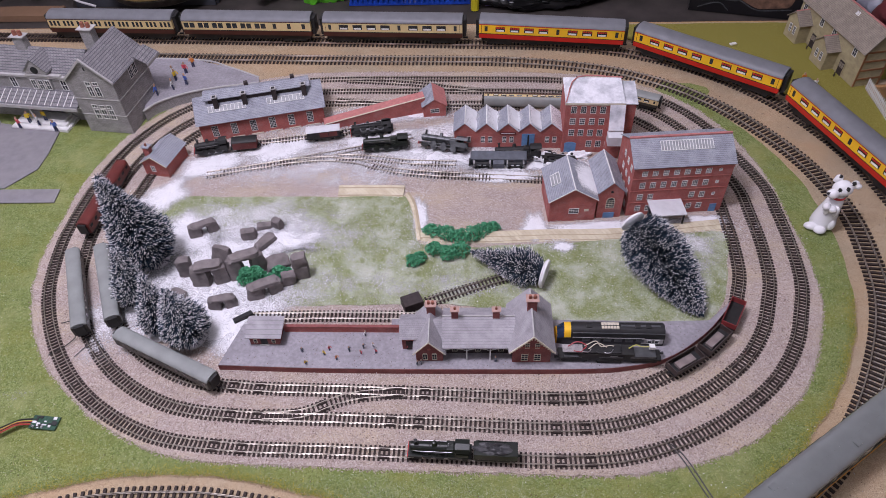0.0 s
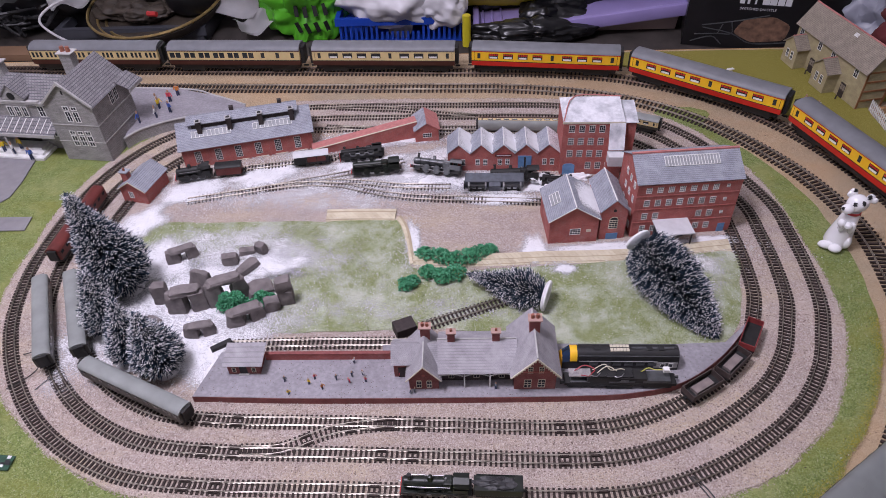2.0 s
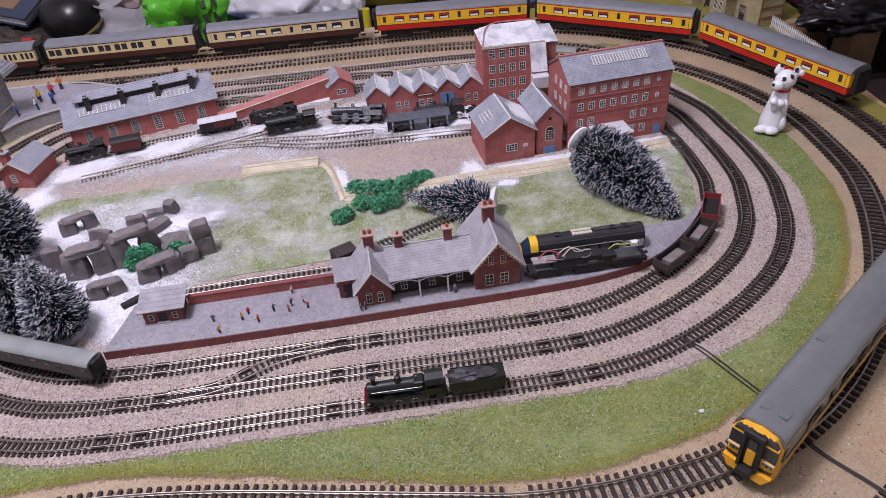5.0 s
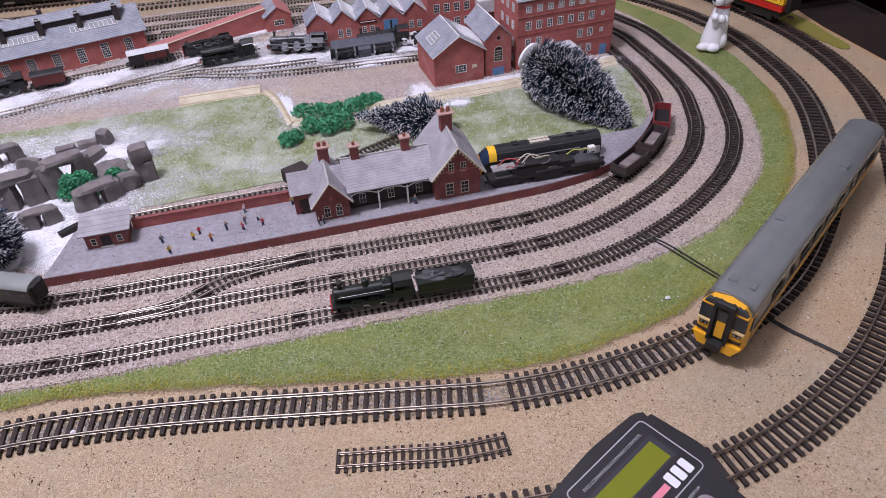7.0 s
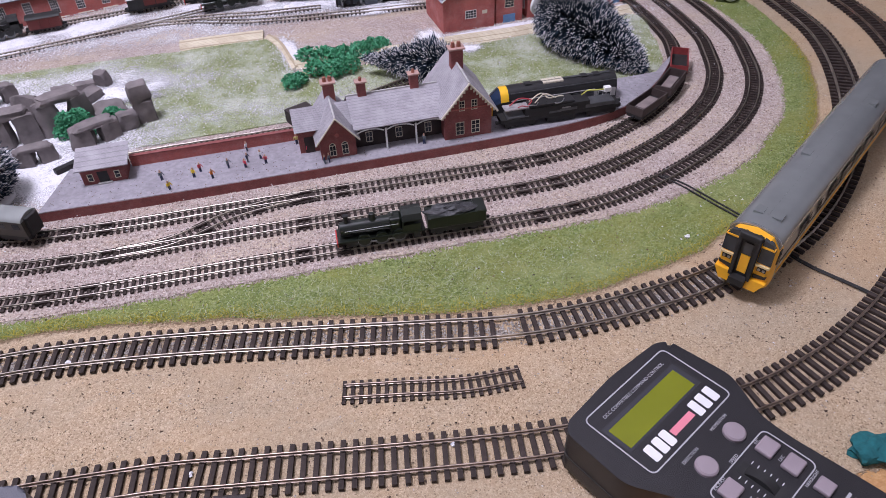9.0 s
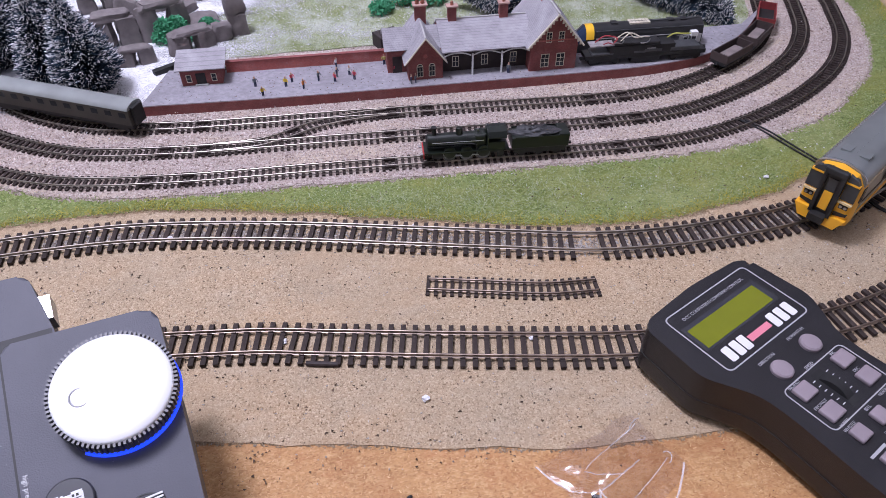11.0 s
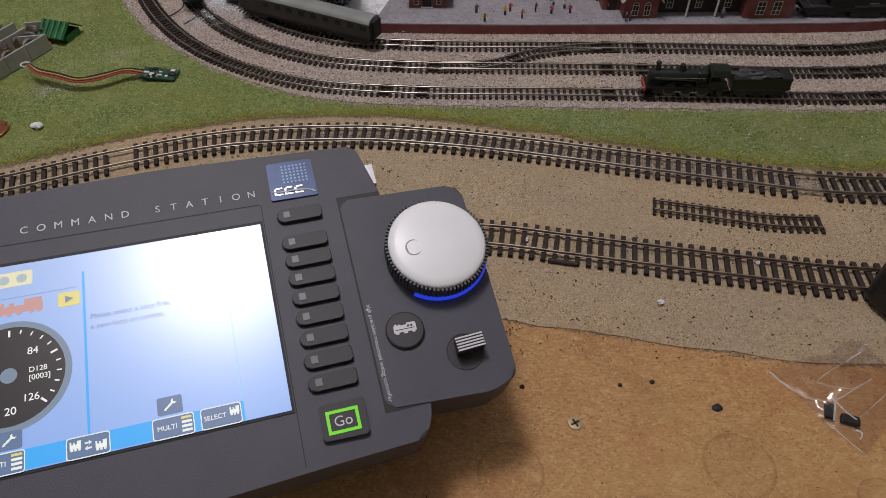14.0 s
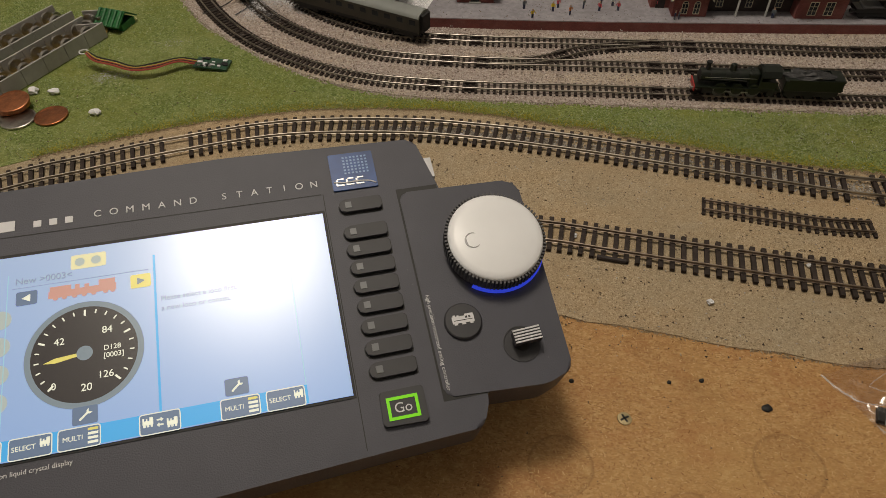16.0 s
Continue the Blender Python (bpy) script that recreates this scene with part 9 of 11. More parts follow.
    for s, x, y, h in (("42", -0.0103, 0.0068, 0.0044), ("84", 0.0092, 0.0092, 0.0044), ("0", -0.0122, -0.0129, 0.0042), ("126", 0.0085, -0.0111, 0.0044), ("20", 0.0008, -0.0155, 0.0046), ("D128", 0.0112, 0.0008, 0.0032), ("[0003]", 0.0118, -0.0027, 0.0032)):
        writing(s, h, M_GLOW_WHITE, d0, T(gx + x, gy + y, z + 0.00035))
    writing("New >0003<", 0.0044, M_GLOW_SLATE, scr, T(-0.1265, 0.0795, z + 0.0001))
    loco = flat("loco_picture", -0.1245, -0.096, 0.0688, 0.0722, M_GLOW_PINK, 0.0001, scr, "faint reddish engine picture")
    for x0, x1, y1 in ((-0.124, -0.115, 0.0745), (-0.1135, -0.1115, 0.0742), (-0.1095, -0.1075, 0.0738), (-0.1035, -0.0965, 0.0748)):
        flat("engine_shape", x0, x1, 0.0722, y1, M_GLOW_PINK, 0.0001, loco)
    for x in (-0.1215, -0.1178, -0.1135, -0.1095, -0.1055, -0.1005, -0.0975):
        part("wheel_shape", cyls(((x, 0.0688, z + 0.00012), (x, 0.0688, z + 0.0002), 0.0012, 0.0012, 12)), M_GLOW_PINK, loco)
    flat("title_line", -0.1395, -0.082, 0.0762, 0.0764, M_GLOW_SLATE, 0.0001)
    for x, d, mt in ((-0.1334, -1, M_SOFTKEY), (-0.0855, 1, M_GLOW_YELLOW)):
        b = part("arrow_key", plate([(x - 0.0044, 0.0676), (x + 0.0044, 0.0676), (x + 0.0044, 0.0744), (x - 0.0044, 0.0744)], 0.001, z + 0.0001, z + 0.00016), mt, scr)
        part("arrow_icon", prisms(([(x - d * 0.0015, 0.0692), (x + d * 0.002, 0.071), (x - d * 0.0015, 0.0728)][::d], "z", z + 0.0002, z + 0.00024)), M_DIAL_RIM if d > 0 else M_GLOW_WHITE, b)
    writing("Please select a loco first,", 0.0034, M_GLOW_SLATE, scr, T(-0.0772, 0.0605, z + 0.0001), align="LEFT")
    writing("a new loco or consist.", 0.0034, M_GLOW_SLATE, scr, T(-0.0772, 0.0556, z + 0.0001), align="LEFT")
    gk = part("group_key", plate([(-0.1153, 0.0818), (-0.1002, 0.0818), (-0.1002, 0.0889), (-0.1153, 0.0889)], 0.001, z + 0.0001, z + 0.00016), M_GLOW_CREAM, scr, "pale yellow group key")
    for x in (-0.1115, -0.1045):
        part("lamp_icon", cyls(((x, 0.0853, z + 0.00018), (x, 0.0853, z + 0.00024), 0.0022, 0.0022, 18)), M_GLOW_GREY, gk)
    for k in range(4):
        part("function_key", cyls(((-0.1435, 0.062 - 0.0125 * k, z), (-0.1435, 0.062 - 0.0125 * k, z + 0.0001), 0.0044, 0.0044, 20)), M_GLOW_GREY, scr, "round function key")
    # side keys
    for y in (0.0944, 0.0792, 0.0697, 0.06, 0.0501, 0.04, 0.0297, 0.0192, 0.0087):
        key = part("side_key", plate([(0.0298, y - 0.0034), (0.0298, y + 0.0038), (0.011, y + 0.0036), (0.0086, y + 0.0012), (0.0086, y - 0.0016), (0.0105, y - 0.0036)], 0.0013, 0.0, 0.0022, 0.0006), M_KEYTOP, o, "black rectangular key")
        # Black rim below the key paints the shadow round it.
        part("key_shadow_gap", plate([(0.0304, y - 0.0044), (0.0304, y + 0.0041), (0.0108, y + 0.0039), (0.0083, y + 0.0013), (0.0083, y - 0.0019), (0.0103, y - 0.0045)], 0.0013, -0.0002, 0.00012), M_SOOT_AND_SHADE, key)
        part("key_lens", boxes((0.0118, 0.0148, y - 0.0016, y + 0.0018, 0.0022, 0.0025)), M_LENS, key)
    go = part("go_key", plate([(0.0106, -0.0168), (0.0304, -0.0174), (0.0304, -0.0014), (0.0109, -0.0016)], 0.0014, 0.0, 0.0024, 0.0007), M_KEYTOP, o, "black key with a green lit ring")
    part("go_ring", boxes((0.0134, 0.0272, -0.006, -0.0047, 0.0024, 0.0027), (0.0134, 0.0272, -0.0147, -0.0134, 0.0024, 0.0027), (0.0134, 0.0147, -0.0134, -0.006, 0.0024, 0.0027), (0.0259, 0.0272, -0.0134, -0.006, 0.0024, 0.0027)), M_GLOW_GREEN, go, "bright green ring")
    writing("Go", 0.0062, M_INK, go, T(0.0203, -0.0098, 0.0025))
    # maker's badge and title
    badge = part("maker_badge", plate([(0.0075, 0.1043), (0.0302, 0.1043), (0.0302, 0.1262), (0.0075, 0.1262)], 0.0006, 0.0, 0.0009, 0.0003), M_BADGE, o, "glossy blue maker's badge")
    for x in (0.0095, 0.0145, 0.0195):
        part("badge_bar", boxes((x, x + 0.004, 0.1068, 0.1076, 0.0009, 0.0011), (x, x + 0.0009, 0.1076, 0.1104, 0.0009, 0.0011), (x + 0.0009, x + 0.004, 0.1104, 0.1112, 0.0009, 0.0011)), M_STEEL, badge)
    part("badge_swoosh", tube([(0.0085, 0.1092, 0.001), (0.0145, 0.1084, 0.0011), (0.0205, 0.1086, 0.0011), (0.0262, 0.1079, 0.001), (0.0295, 0.1062, 0.001)], 0.00045, 5), M_INK, badge)
    part("badge_dots", boxes(*[(0.0145 + 0.0019 * i, 0.0155 + 0.0019 * i, 0.1135 + 0.0019 * j, 0.1145 + 0.0019 * j, 0.0009, 0.001) for i in range(7) for j in range(6)]), M_GLOW_BLUE_DULL, badge)
    for k, ch in enumerate("COMMAND STATION"):
        if ch != " ":
            writing(ch, 0.0052, M_INK, o, T(-0.104 + k * 0.00731, 0.1103, 0.0002))
    for x0, x1, y0, y1 in ((-0.1322, -0.1288, 0.1076, 0.111), (-0.1253, -0.1219, 0.1076, 0.111), (-0.1184, -0.115, 0.1076, 0.111), (-0.162, -0.1402, 0.107, 0.1125)):
        part("maker_bar", boxes((x0, x1, y0, y1, 0, 0.0002)), M_INK, o, "maker's name shown as a white bar")
    writing("high precision motorized analog controller", 0.0027, M_INK, ctl, T(0.0417, 0.0172, P + 0.0002, 270))
    writing("high resolution liquid crystal display", 0.0029, M_INK, o, T(-0.1139, -0.0047, 0.0002, 1), align="RIGHT")
    for x, y in ((0.058, 0.12), (0.036, 0.047), (0.035, 0.055), (0.072, 0.034), (0.09, 0.0)):
        part("dust_speck", boxes((x, x + 0.0004, y, y + 0.0004, P, P + 0.0001)), M_LENS, ctl if x > 0.05 and y < 0.1 else o)
    # throttle knob
    kx, ky = 0.079, 0.0602
    kn = part("throttle_knob", lathe(bmesh.new(), [(0.0236, P + 0.0026), (0.0243, P + 0.003), (0.0238, 0.0102), (0.0233, 0.0108)], 76, T(kx, ky)), M_KNOBSKIRT, o, "large throttle knob, its knurled skirt coloured dark as shade")
    part("knob_top", lathe(bmesh.new(), [(0.0233, 0.0107), (0.0232, 0.0114), (0.0222, 0.0124), (0.0195, 0.0131), (0.01, 0.0139), (0.0005, 0.0141)], 76, T(kx, ky)), M_SILVER, kn, "satin silver knob top", None, True)
    part("finger_dimple", lathe(bmesh.new(), [(0.0041, 0.0), (0.0041, 0.0004), (0.0037, 0.0005), (0.0035, 0.0001), (0.0005, 0.0)], 28, T(kx - 0.0118, ky - 0.0012, 0.0134)), M_SILVER_DULL, kn, "", None, True)
    me = bpy.data.meshes.new("knurl")
    bm = boxes((0.0232, 0.0248, -0.00048, 0.00048, P + 0.0034, 0.0112))
    bm.to_mesh(me)
    bm.free()
    me.materials.append(M_KNOBSKIRT)
    for k in range(80):
        link("knurl", me, kn, "", T(kx, ky) @ Matrix.Rotation(2 * math.pi * k / 80, 4, "Z"))
    part("knob_foot", cyls(((kx, ky, P - 0.0002), (kx, ky, P + 0.0026), 0.0232, 0.0232, 48)), M_SOOT_AND_SHADE, kn)
    part("light_ring", tube([(kx + 0.0243 * math.cos(radians(a)), ky + 0.0243 * math.sin(radians(a)), P + 0.0012) for a in range(-128, 34, 6)], 0.0012, 6), M_GLOW_RING, kn, "glowing blue ring")
    # round key and toggle
    rx, ry = 0.0553, 0.0243
    rk = part("round_key", lathe(bmesh.new(), [(0.0089, P - 0.0002), (0.0089, P + 0.0014), (0.0083, P + 0.002), (0.0005, P + 0.0022)], 40, T(rx, ry)), M_KEYTOP, ctl, "black round engine key", None, True)
    part("engine_sign", boxes((-0.0052, 0.0052, -0.0012, 0.0022, 0, 0.0002), (0.001, 0.005, 0.0022, 0.003, 0, 0.0002), (-0.0046, -0.0034, 0.0022, 0.003, 0, 0.0002), (-0.0028, -0.0018, 0.0022, 0.0027, 0, 0.0002), (-0.0045, -0.003, -0.002, -0.0012, 0, 0.0002), (-0.0009, 0.0009, -0.002, -0.0012, 0, 0.0002), (0.003, 0.0045, -0.002, -0.0012, 0, 0.0002)), M_INK, rk, "white engine sign", T(rx, ry, P + 0.0023))
    part("sign_detail", boxes((-0.0044, 0.0044, 0.0, 0.0003, 0, 0.0001), (0.0012, 0.0021, 0.0009, 0.0019, 0, 0.0001), (0.0027, 0.0036, 0.0009, 0.0019, 0, 0.0001)), M_SOOT_AND_SHADE, rk, "", T(rx, ry, P + 0.00252))
    tx, ty = 0.0798, 0.0088
    part("toggle_well", lathe(bmesh.new(), [(0.0088, P - 0.0002), (0.0088, P + 0.0004), (0.0083, P + 0.0004), (0.0081, P + 0.0001), (0.0005, P + 0.0001)], 36, T(tx, ty)), M_KEYTOP, ctl)
    tg = part("toggle_stalk", cyls(((tx, ty, P), (tx, ty + 0.001, P + 0.0055), 0.0036, 0.003, 16)), M_SOOT_AND_SHADE, ctl)
    part("toggle_cap", round_box(-0.0066, 0.0066, -0.0032, 0.0032, 0.0, 0.0042, 0.0006), M_KEYTOP, tg, "ridged toggle cap", T(tx + 0.0016, ty + 0.0014, P + 0.0035, 3))
    part("toggle_ridges", boxes(*[(-0.0064, 0.0064, -0.003 + 0.0014 * k, -0.0023 + 0.0014 * k, 0.0042, 0.0047) for k in range(5)]), M_INK, tg, "pale ridges", T(tx + 0.0016, ty + 0.0014, P + 0.0035, 3))


def screen_material():
    """Back-lit panel: pale blue at the foot; the whiter head paints lamp glare into the glow."""
    m = glow_material("screen_glow", (0.75, 0.87, 1.0), 1.0)
    nt = m.node_tree
    b = nt.nodes["Principled BSDF"]
    co = nt.nodes.new("ShaderNodeTexCoord")
    sp = nt.nodes.new("ShaderNodeSeparateXYZ")
    nt.links.new(co.outputs["Object"], sp.inputs["Vector"])
    mr = nt.nodes.new("ShaderNodeMapRange")
    mr.inputs["From Min"].default_value, mr.inputs["From Max"].default_value = 0.0, 0.09
    nt.links.new(sp.outputs["Y"], mr.inputs["Value"])
    r = nt.nodes.new("ShaderNodeValToRGB")
    r.color_ramp.elements[0].color, r.color_ramp.elements[1].color = (0.41, 0.82, 2.05, 1), (0.59, 0.94, 2.0, 1)
    nt.links.new(mr.outputs["Result"], r.inputs["Fac"])
    nt.links.new(r.outputs["Color"], b.inputs["Emission Color"])
    b.inputs["Emission Strength"].default_value = 0.8
    b.inputs["Base Color"].default_value = (0.12, 0.13, 0.14, 1)
    b.inputs["Roughness"].default_value = 0.27
    b.inputs["Specular IOR Level"].default_value = 0.9
    return m


M_SCREEN = screen_material()
M_GLOW_BLUE = glow_material("blue_pixels", (0.04, 0.36, 0.9), 1.9)
M_GLOW_SKY = glow_material("sky_blue_pixels", (0.3, 0.62, 1.0), 1.6)
M_GLOW_SLATE = glow_material("slate_grey_pixels", (0.3, 0.4, 0.6), 1.3)
M_GLOW_BLUE_DULL = material("pale_blue_dots", (0.2, 0.35, 0.6), 0.3)
M_GLOW_WHITE = glow_material("white_pixels", (0.85, 0.9, 0.95), 1.67)
M_GLOW_YELLOW = glow_material("yellow_pixels", (0.8, 0.72, 0.25), 1.47)
M_GLOW_CREAM = glow_material("cream_pixels", (0.85, 0.82, 0.6), 1.47)
M_GLOW_PINK = glow_material("pink_pixels", (0.7, 0.38, 0.4), 1.26)
M_GLOW_GREY = glow_material("grey_pixels", (0.5, 0.6, 0.72), 1.26)
M_SOFTKEY = glow_material("slate_blue_pixels", (0.16, 0.24, 0.46), 1.2)
M_DIAL_RIM = glow_material("dial_ring_pixels", (0.27, 0.36, 0.52), 1.05)
M_DIAL = glow_material("dial_face_pixels", (0.045, 0.04, 0.05), 1.05)
M_GLOW_GREEN = glow_material("green_led", (0.22, 0.9, 0.04), 1.1)
M_GLOW_RING = glow_material("blue_led", (0.02, 0.06, 1.0), 1.4)
M_LENS = material("grey_key_lens", (0.13, 0.14, 0.15), 0.4)
M_KEYTOP = material("black_key_plastic", (0.036, 0.036, 0.042), 0.55, vary=0.08, scale=60)
# Dark tone of the skirt stands for shade under the knob's silver rim.
M_KNOBSKIRT = material("knurl_in_painted_shade", (0.075, 0.075, 0.08), 0.42, vary=0.1, scale=80)
M_BADGE = material("glossy_blue_badge", (0.012, 0.07, 0.26), 0.4, vary=0.3, scale=60)
M_SILVER_DULL = material("dull_silver", (0.3, 0.3, 0.31), 0.5, metal=0.5)
command_station()


# ---- hand controller ----
def handset():
    m = Matrix(((0.882, -0.471, 0, 0.151), (0.471, 0.882, 0, 0.195), (0, 0, 1, 0.0), (0, 0, 0, 1)))
    # here x runs across the handset and y towards its head (minus y: towards the handle)
    o = thing("hand_controller", m, "black hand-held throttle with an olive display and mauve keys", "control unit")
    out = [(-0.002, -0.004), (0.004, 0.001), (0.042, 0.0035), (0.079, 0.001), (0.086, -0.004), (0.089, -0.04), (0.083, -0.052), (0.0765, -0.064), (0.0755, -0.08), (0.078, -0.12), (0.077, -0.185), (0.066, -0.2), (0.02, -0.2), (0.009, -0.185), (0.008, -0.12), (0.0105, -0.08), (0.0095, -0.064), (0.003, -0.052), (-0.004, -0.04)]
    bm = prisms((rounded(out, 0.006, 5), "z", 0.002, 0.035))
    for z, off in ((0.035, 0.0042), (0.002, 0.005)):
        es = [e for e in bm.edges if all(abs(v.co.z - z) < 1e-6 for v in e.verts)]
        bmesh.ops.bevel(bm, geom=es, offset=off, segments=4, affect="EDGES", profile=0.5)
    part("case", bm, M_HANDSET, o, "", None, True)
    part("seam", prisms((rounded([(x + (0.0004 if x > 0.04 else -0.0004), y) for x, y in out], 0.006, 5), "z", 0.0165, 0.0172)), M_SOOT_AND_SHADE, o)
    z = 0.0351

    def ring(name, x0, x1, y0, y1, w, r=0.006, label="white printed line"):
        a, b = rounded([(x0, y0), (x1, y0), (x1, y1), (x0, y1)], r, 5), rounded([(x0 + w, y0 + w), (x1 - w, y0 + w), (x1 - w, y1 - w), (x0 + w, y1 - w)], r - w, 5)
        bm = bmesh.new()
        rows = [[bm.verts.new((*p, h)) for p in q] for q, h in ((a, z - 0.0001), (a, z + 0.00015), (b, z + 0.00015), (b, z - 0.0001))]
        for r0, r1 in zip(rows, rows[1:]):
            for i in range(len(a)):
                j = (i + 1) % len(a)
                bm.faces.new((r0[i], r0[j], r1[j], r1[i]))
        return part(name, bm, M_INK_DIM, o, label)

    ring("printed_frame", 0.0095, 0.0785, -0.0468, -0.0042, 0.0007, 0.004)
    part("display_well", boxes((0.0115, 0.073, -0.0318, -0.0142, z - 0.0004, z + 0.0001)), M_CASE_DARK, o, "dark display surround")
    part("display", boxes((0.0138, 0.0695, -0.0305, -0.0168, z + 0.0001, z + 0.0002)), M_LCD, o, "olive liquid crystal display")
    writing("DCC COMPATIBLE COMMAND CONTROL", 0.0027, M_INK_DIM, o, T(0.044, -0.0105, z))
    for x in (0.0165, 0.023, 0.029, 0.0545, 0.061, 0.0677):
        part("maker_bar", prisms((rounded([(x, -0.0437), (x + 0.005, -0.0437), (x + 0.0055, -0.0347), (x + 0.0005, -0.0347)], 0.0012), "z", z, z + 0.0001)), M_INK, o, "maker's name shown as white bars")
    part("maker_script", boxes((0.0355, 0.053, -0.0413, -0.0375, z, z + 0.0001)), M_PINKINK, o, "pink bar")
    keys = []
    for x, y in ((0.031, -0.061), (0.0575, -0.06)):
        keys.append(part("round_key", lathe(bmesh.new(), [(0.0056, 0), (0.0056, 0.0016), (0.0048, 0.0024), (0.0004, 0.0027)], 24, T(x, y, z - 0.0002)), M_KEY, o, "", None, True))
    for s, x, y in (("DIRECTION", 0.031, -0.0525), ("MOMENTUM", 0.0575, -0.0515), ("SPEED", 0.0445, -0.0675)):
        writing(s, 0.0024, M_INK_DIM, o, T(x, y, z))
    ring("speed_frame", 0.0195, 0.07, -0.0965, -0.0685, 0.0006, 0.004)
    part("thumbwheel_slot", boxes((0.0395, 0.0468, -0.0935, -0.0715, z, z + 0.0001)), M_SOOT_AND_SHADE, o)
    w = bmesh.new()
    cyl(w, (0.0405, -0.0825, z - 0.007), (0.0458, -0.0825, z - 0.007), 0.0105, 0.0105, 40)
    part("thumbwheel", w, M_SOOT_AND_SHADE, o, "ribbed black thumbwheel", None, True)
    for k in range(6):
        part("wheel_tick", boxes((0.0365, 0.0385, -0.0748 - k * 0.0031, -0.0744 - k * 0.0031, z, z + 0.0001), (0.0478, 0.0498, -0.0748 - k * 0.0031, -0.0744 - k * 0.0031, z, z + 0.0001)), M_INK, o)
    for x, y, w2, h2 in ((0.028, -0.0752, 0.0105, 0.0085), (0.028, -0.0893, 0.0105, 0.0085), (0.061, -0.0755, 0.0105, 0.0085), (0.061, -0.0885, 0.0105, 0.0085), (0.0276, -0.1035, 0.0085, 0.0078), (0.0441, -0.104, 0.0085, 0.0078), (0.0605, -0.1038, 0.0085, 0.0078), (0.026, -0.119, 0.0085, 0.0078), (0.0605, -0.119, 0.0085, 0.0078), (0.0265, -0.1345, 0.0085, 0.0078), (0.0435, -0.1345, 0.0085, 0.0078), (0.0605, -0.1345, 0.0085, 0.0078)):
        part("key", round_box(x - w2 / 2, x + w2 / 2, y - h2 / 2, y + h2 / 2, z - 0.0003, z + 0.0024, 0.0009), M_KEY, o, "mauve rubber key")
        if y < -0.115:
            part("key_caption", boxes((x - 0.006, x + 0.006, y + 0.0052, y + 0.0066, z, z + 0.0001)), M_INK_DIM, o)
    for s, x, y in (("HORN", 0.0276, -0.0960), ("WHISTLE", 0.0276, -0.0986), ("BELL", 0.0441, -0.0982), ("HEADLIGHT", 0.0612, -0.0978), ("EMERGENCY", 0.0435, -0.1105), ("STOP", 0.0435, -0.1131), ("INC/FAST", 0.028, -0.0698), ("DEC/FAST", 0.028, -0.0838), ("INC", 0.061, -0.0702), ("DEC", 0.061, -0.0829)):
        writing(s, 0.0022, M_INK_DIM, o, T(x, y, z))
    part("stop_key", lathe(bmesh.new(), [(0.005, 0), (0.005, 0.002), (0.0042, 0.003), (0.0004, 0.0034)], 24, T(0.0435, -0.1195, z - 0.0002)), M_RED, o, "red emergency stop key", None, True)


M_PINKINK = material("pink_ink", (0.7, 0.22, 0.28), 0.6)
M_INK_DIM = material("grey_ink", (0.4, 0.4, 0.42), 0.6)
handset()


# ---- decoder board with its wires ----
def decoder():
    o = thing("decoder_board", pose(-0.3365, 0.4335, 0.0025, 0, 4, -3), "small green decoder circuit board with coloured wires", "circuit board")
    part("board", boxes((-0.0145, 0.0145, -0.0078, 0.0078, 0, 0.0014)), M_PCB, o)
    r = random.Random(4)
    for k in range(26):
        x, y, w, h = r.uniform(-0.0125, 0.012), r.uniform(-0.0065, 0.0065), r.uniform(0.0008, 0.0022), r.uniform(0.0007, 0.0016)
        part("component", boxes((x - w, x + w, y - h, y + h, 0.0014, 0.0014 + r.uniform(0.0004, 0.0012))), r.choice([M_BLACK, M_STEEL, M_INK, M_BLACK, M_CREAMTRIM]), o)
    for k, mt in enumerate((M_WIRE_RED, M_WIRE_ORANGE, M_WIRE_BLACK, M_WIRE_RED, M_WIRE_YELLOW, M_WIRE_BLACK, M_WIRE_BLACK)):
        d = (k - 3) * 0.0011
        w = tube([(-0.0138, d * 1.1, 0.001), (-0.027, -0.005 + d, 0.0045), (-0.042, -0.0165 + d, 0.0035 + 0.0003 * k), (-0.06, -0.0215 + d, 0.0025), (-0.078, -0.018 + d, 0.003), (-0.096, -0.0135 + d, 0.0022), (-0.106, -0.008 + d * 0.6, 0.004)], 0.00052, 5)
        part("wire", w, mt, o)
    part("wire_loop", tube([(-0.106 - 0.0035 + 0.0035 * math.cos(a * 0.6), -0.0065 + 0.0035 * math.sin(a * 0.6), 0.003) for a in range(11)], 0.0006, 5), M_INK, o, "loop of pale bare wire")


M_PCB = material("green_circuit_board", (0.02, 0.07, 0.04), 0.4, vary=0.4, scale=500)
decoder()


# ---- green clip, wheel racks and coins on the lawn ----
def green_hut():
    o = thing("green_plastic_clip", pose(-0.447, 0.501, 0.001, 0, 0, -16), "small green ridged plastic hut", "plastic part")
    part("roof", prisms(([(-0.014, 0.006), (0.0, 0.0155), (0.013, 0.006), (0.013, 0.0045), (0.0, 0.0138), (-0.014, 0.0045)], "x", -0.014, 0.014)), M_GREEN_PLASTIC, o)
    part("block", boxes((-0.0135, 0.0135, -0.009, 0.009, 0, 0.006)), M_GREEN_PLASTIC, o)
    for k in range(5):
        part("rib", cyls(((-0.0115 + k * 0.0058, -0.0142, 0.0055), (-0.0115 + k * 0.0058, -0.001, 0.0152), 0.0016, 0.0016, 8)), M_GREEN_PLASTIC, o)


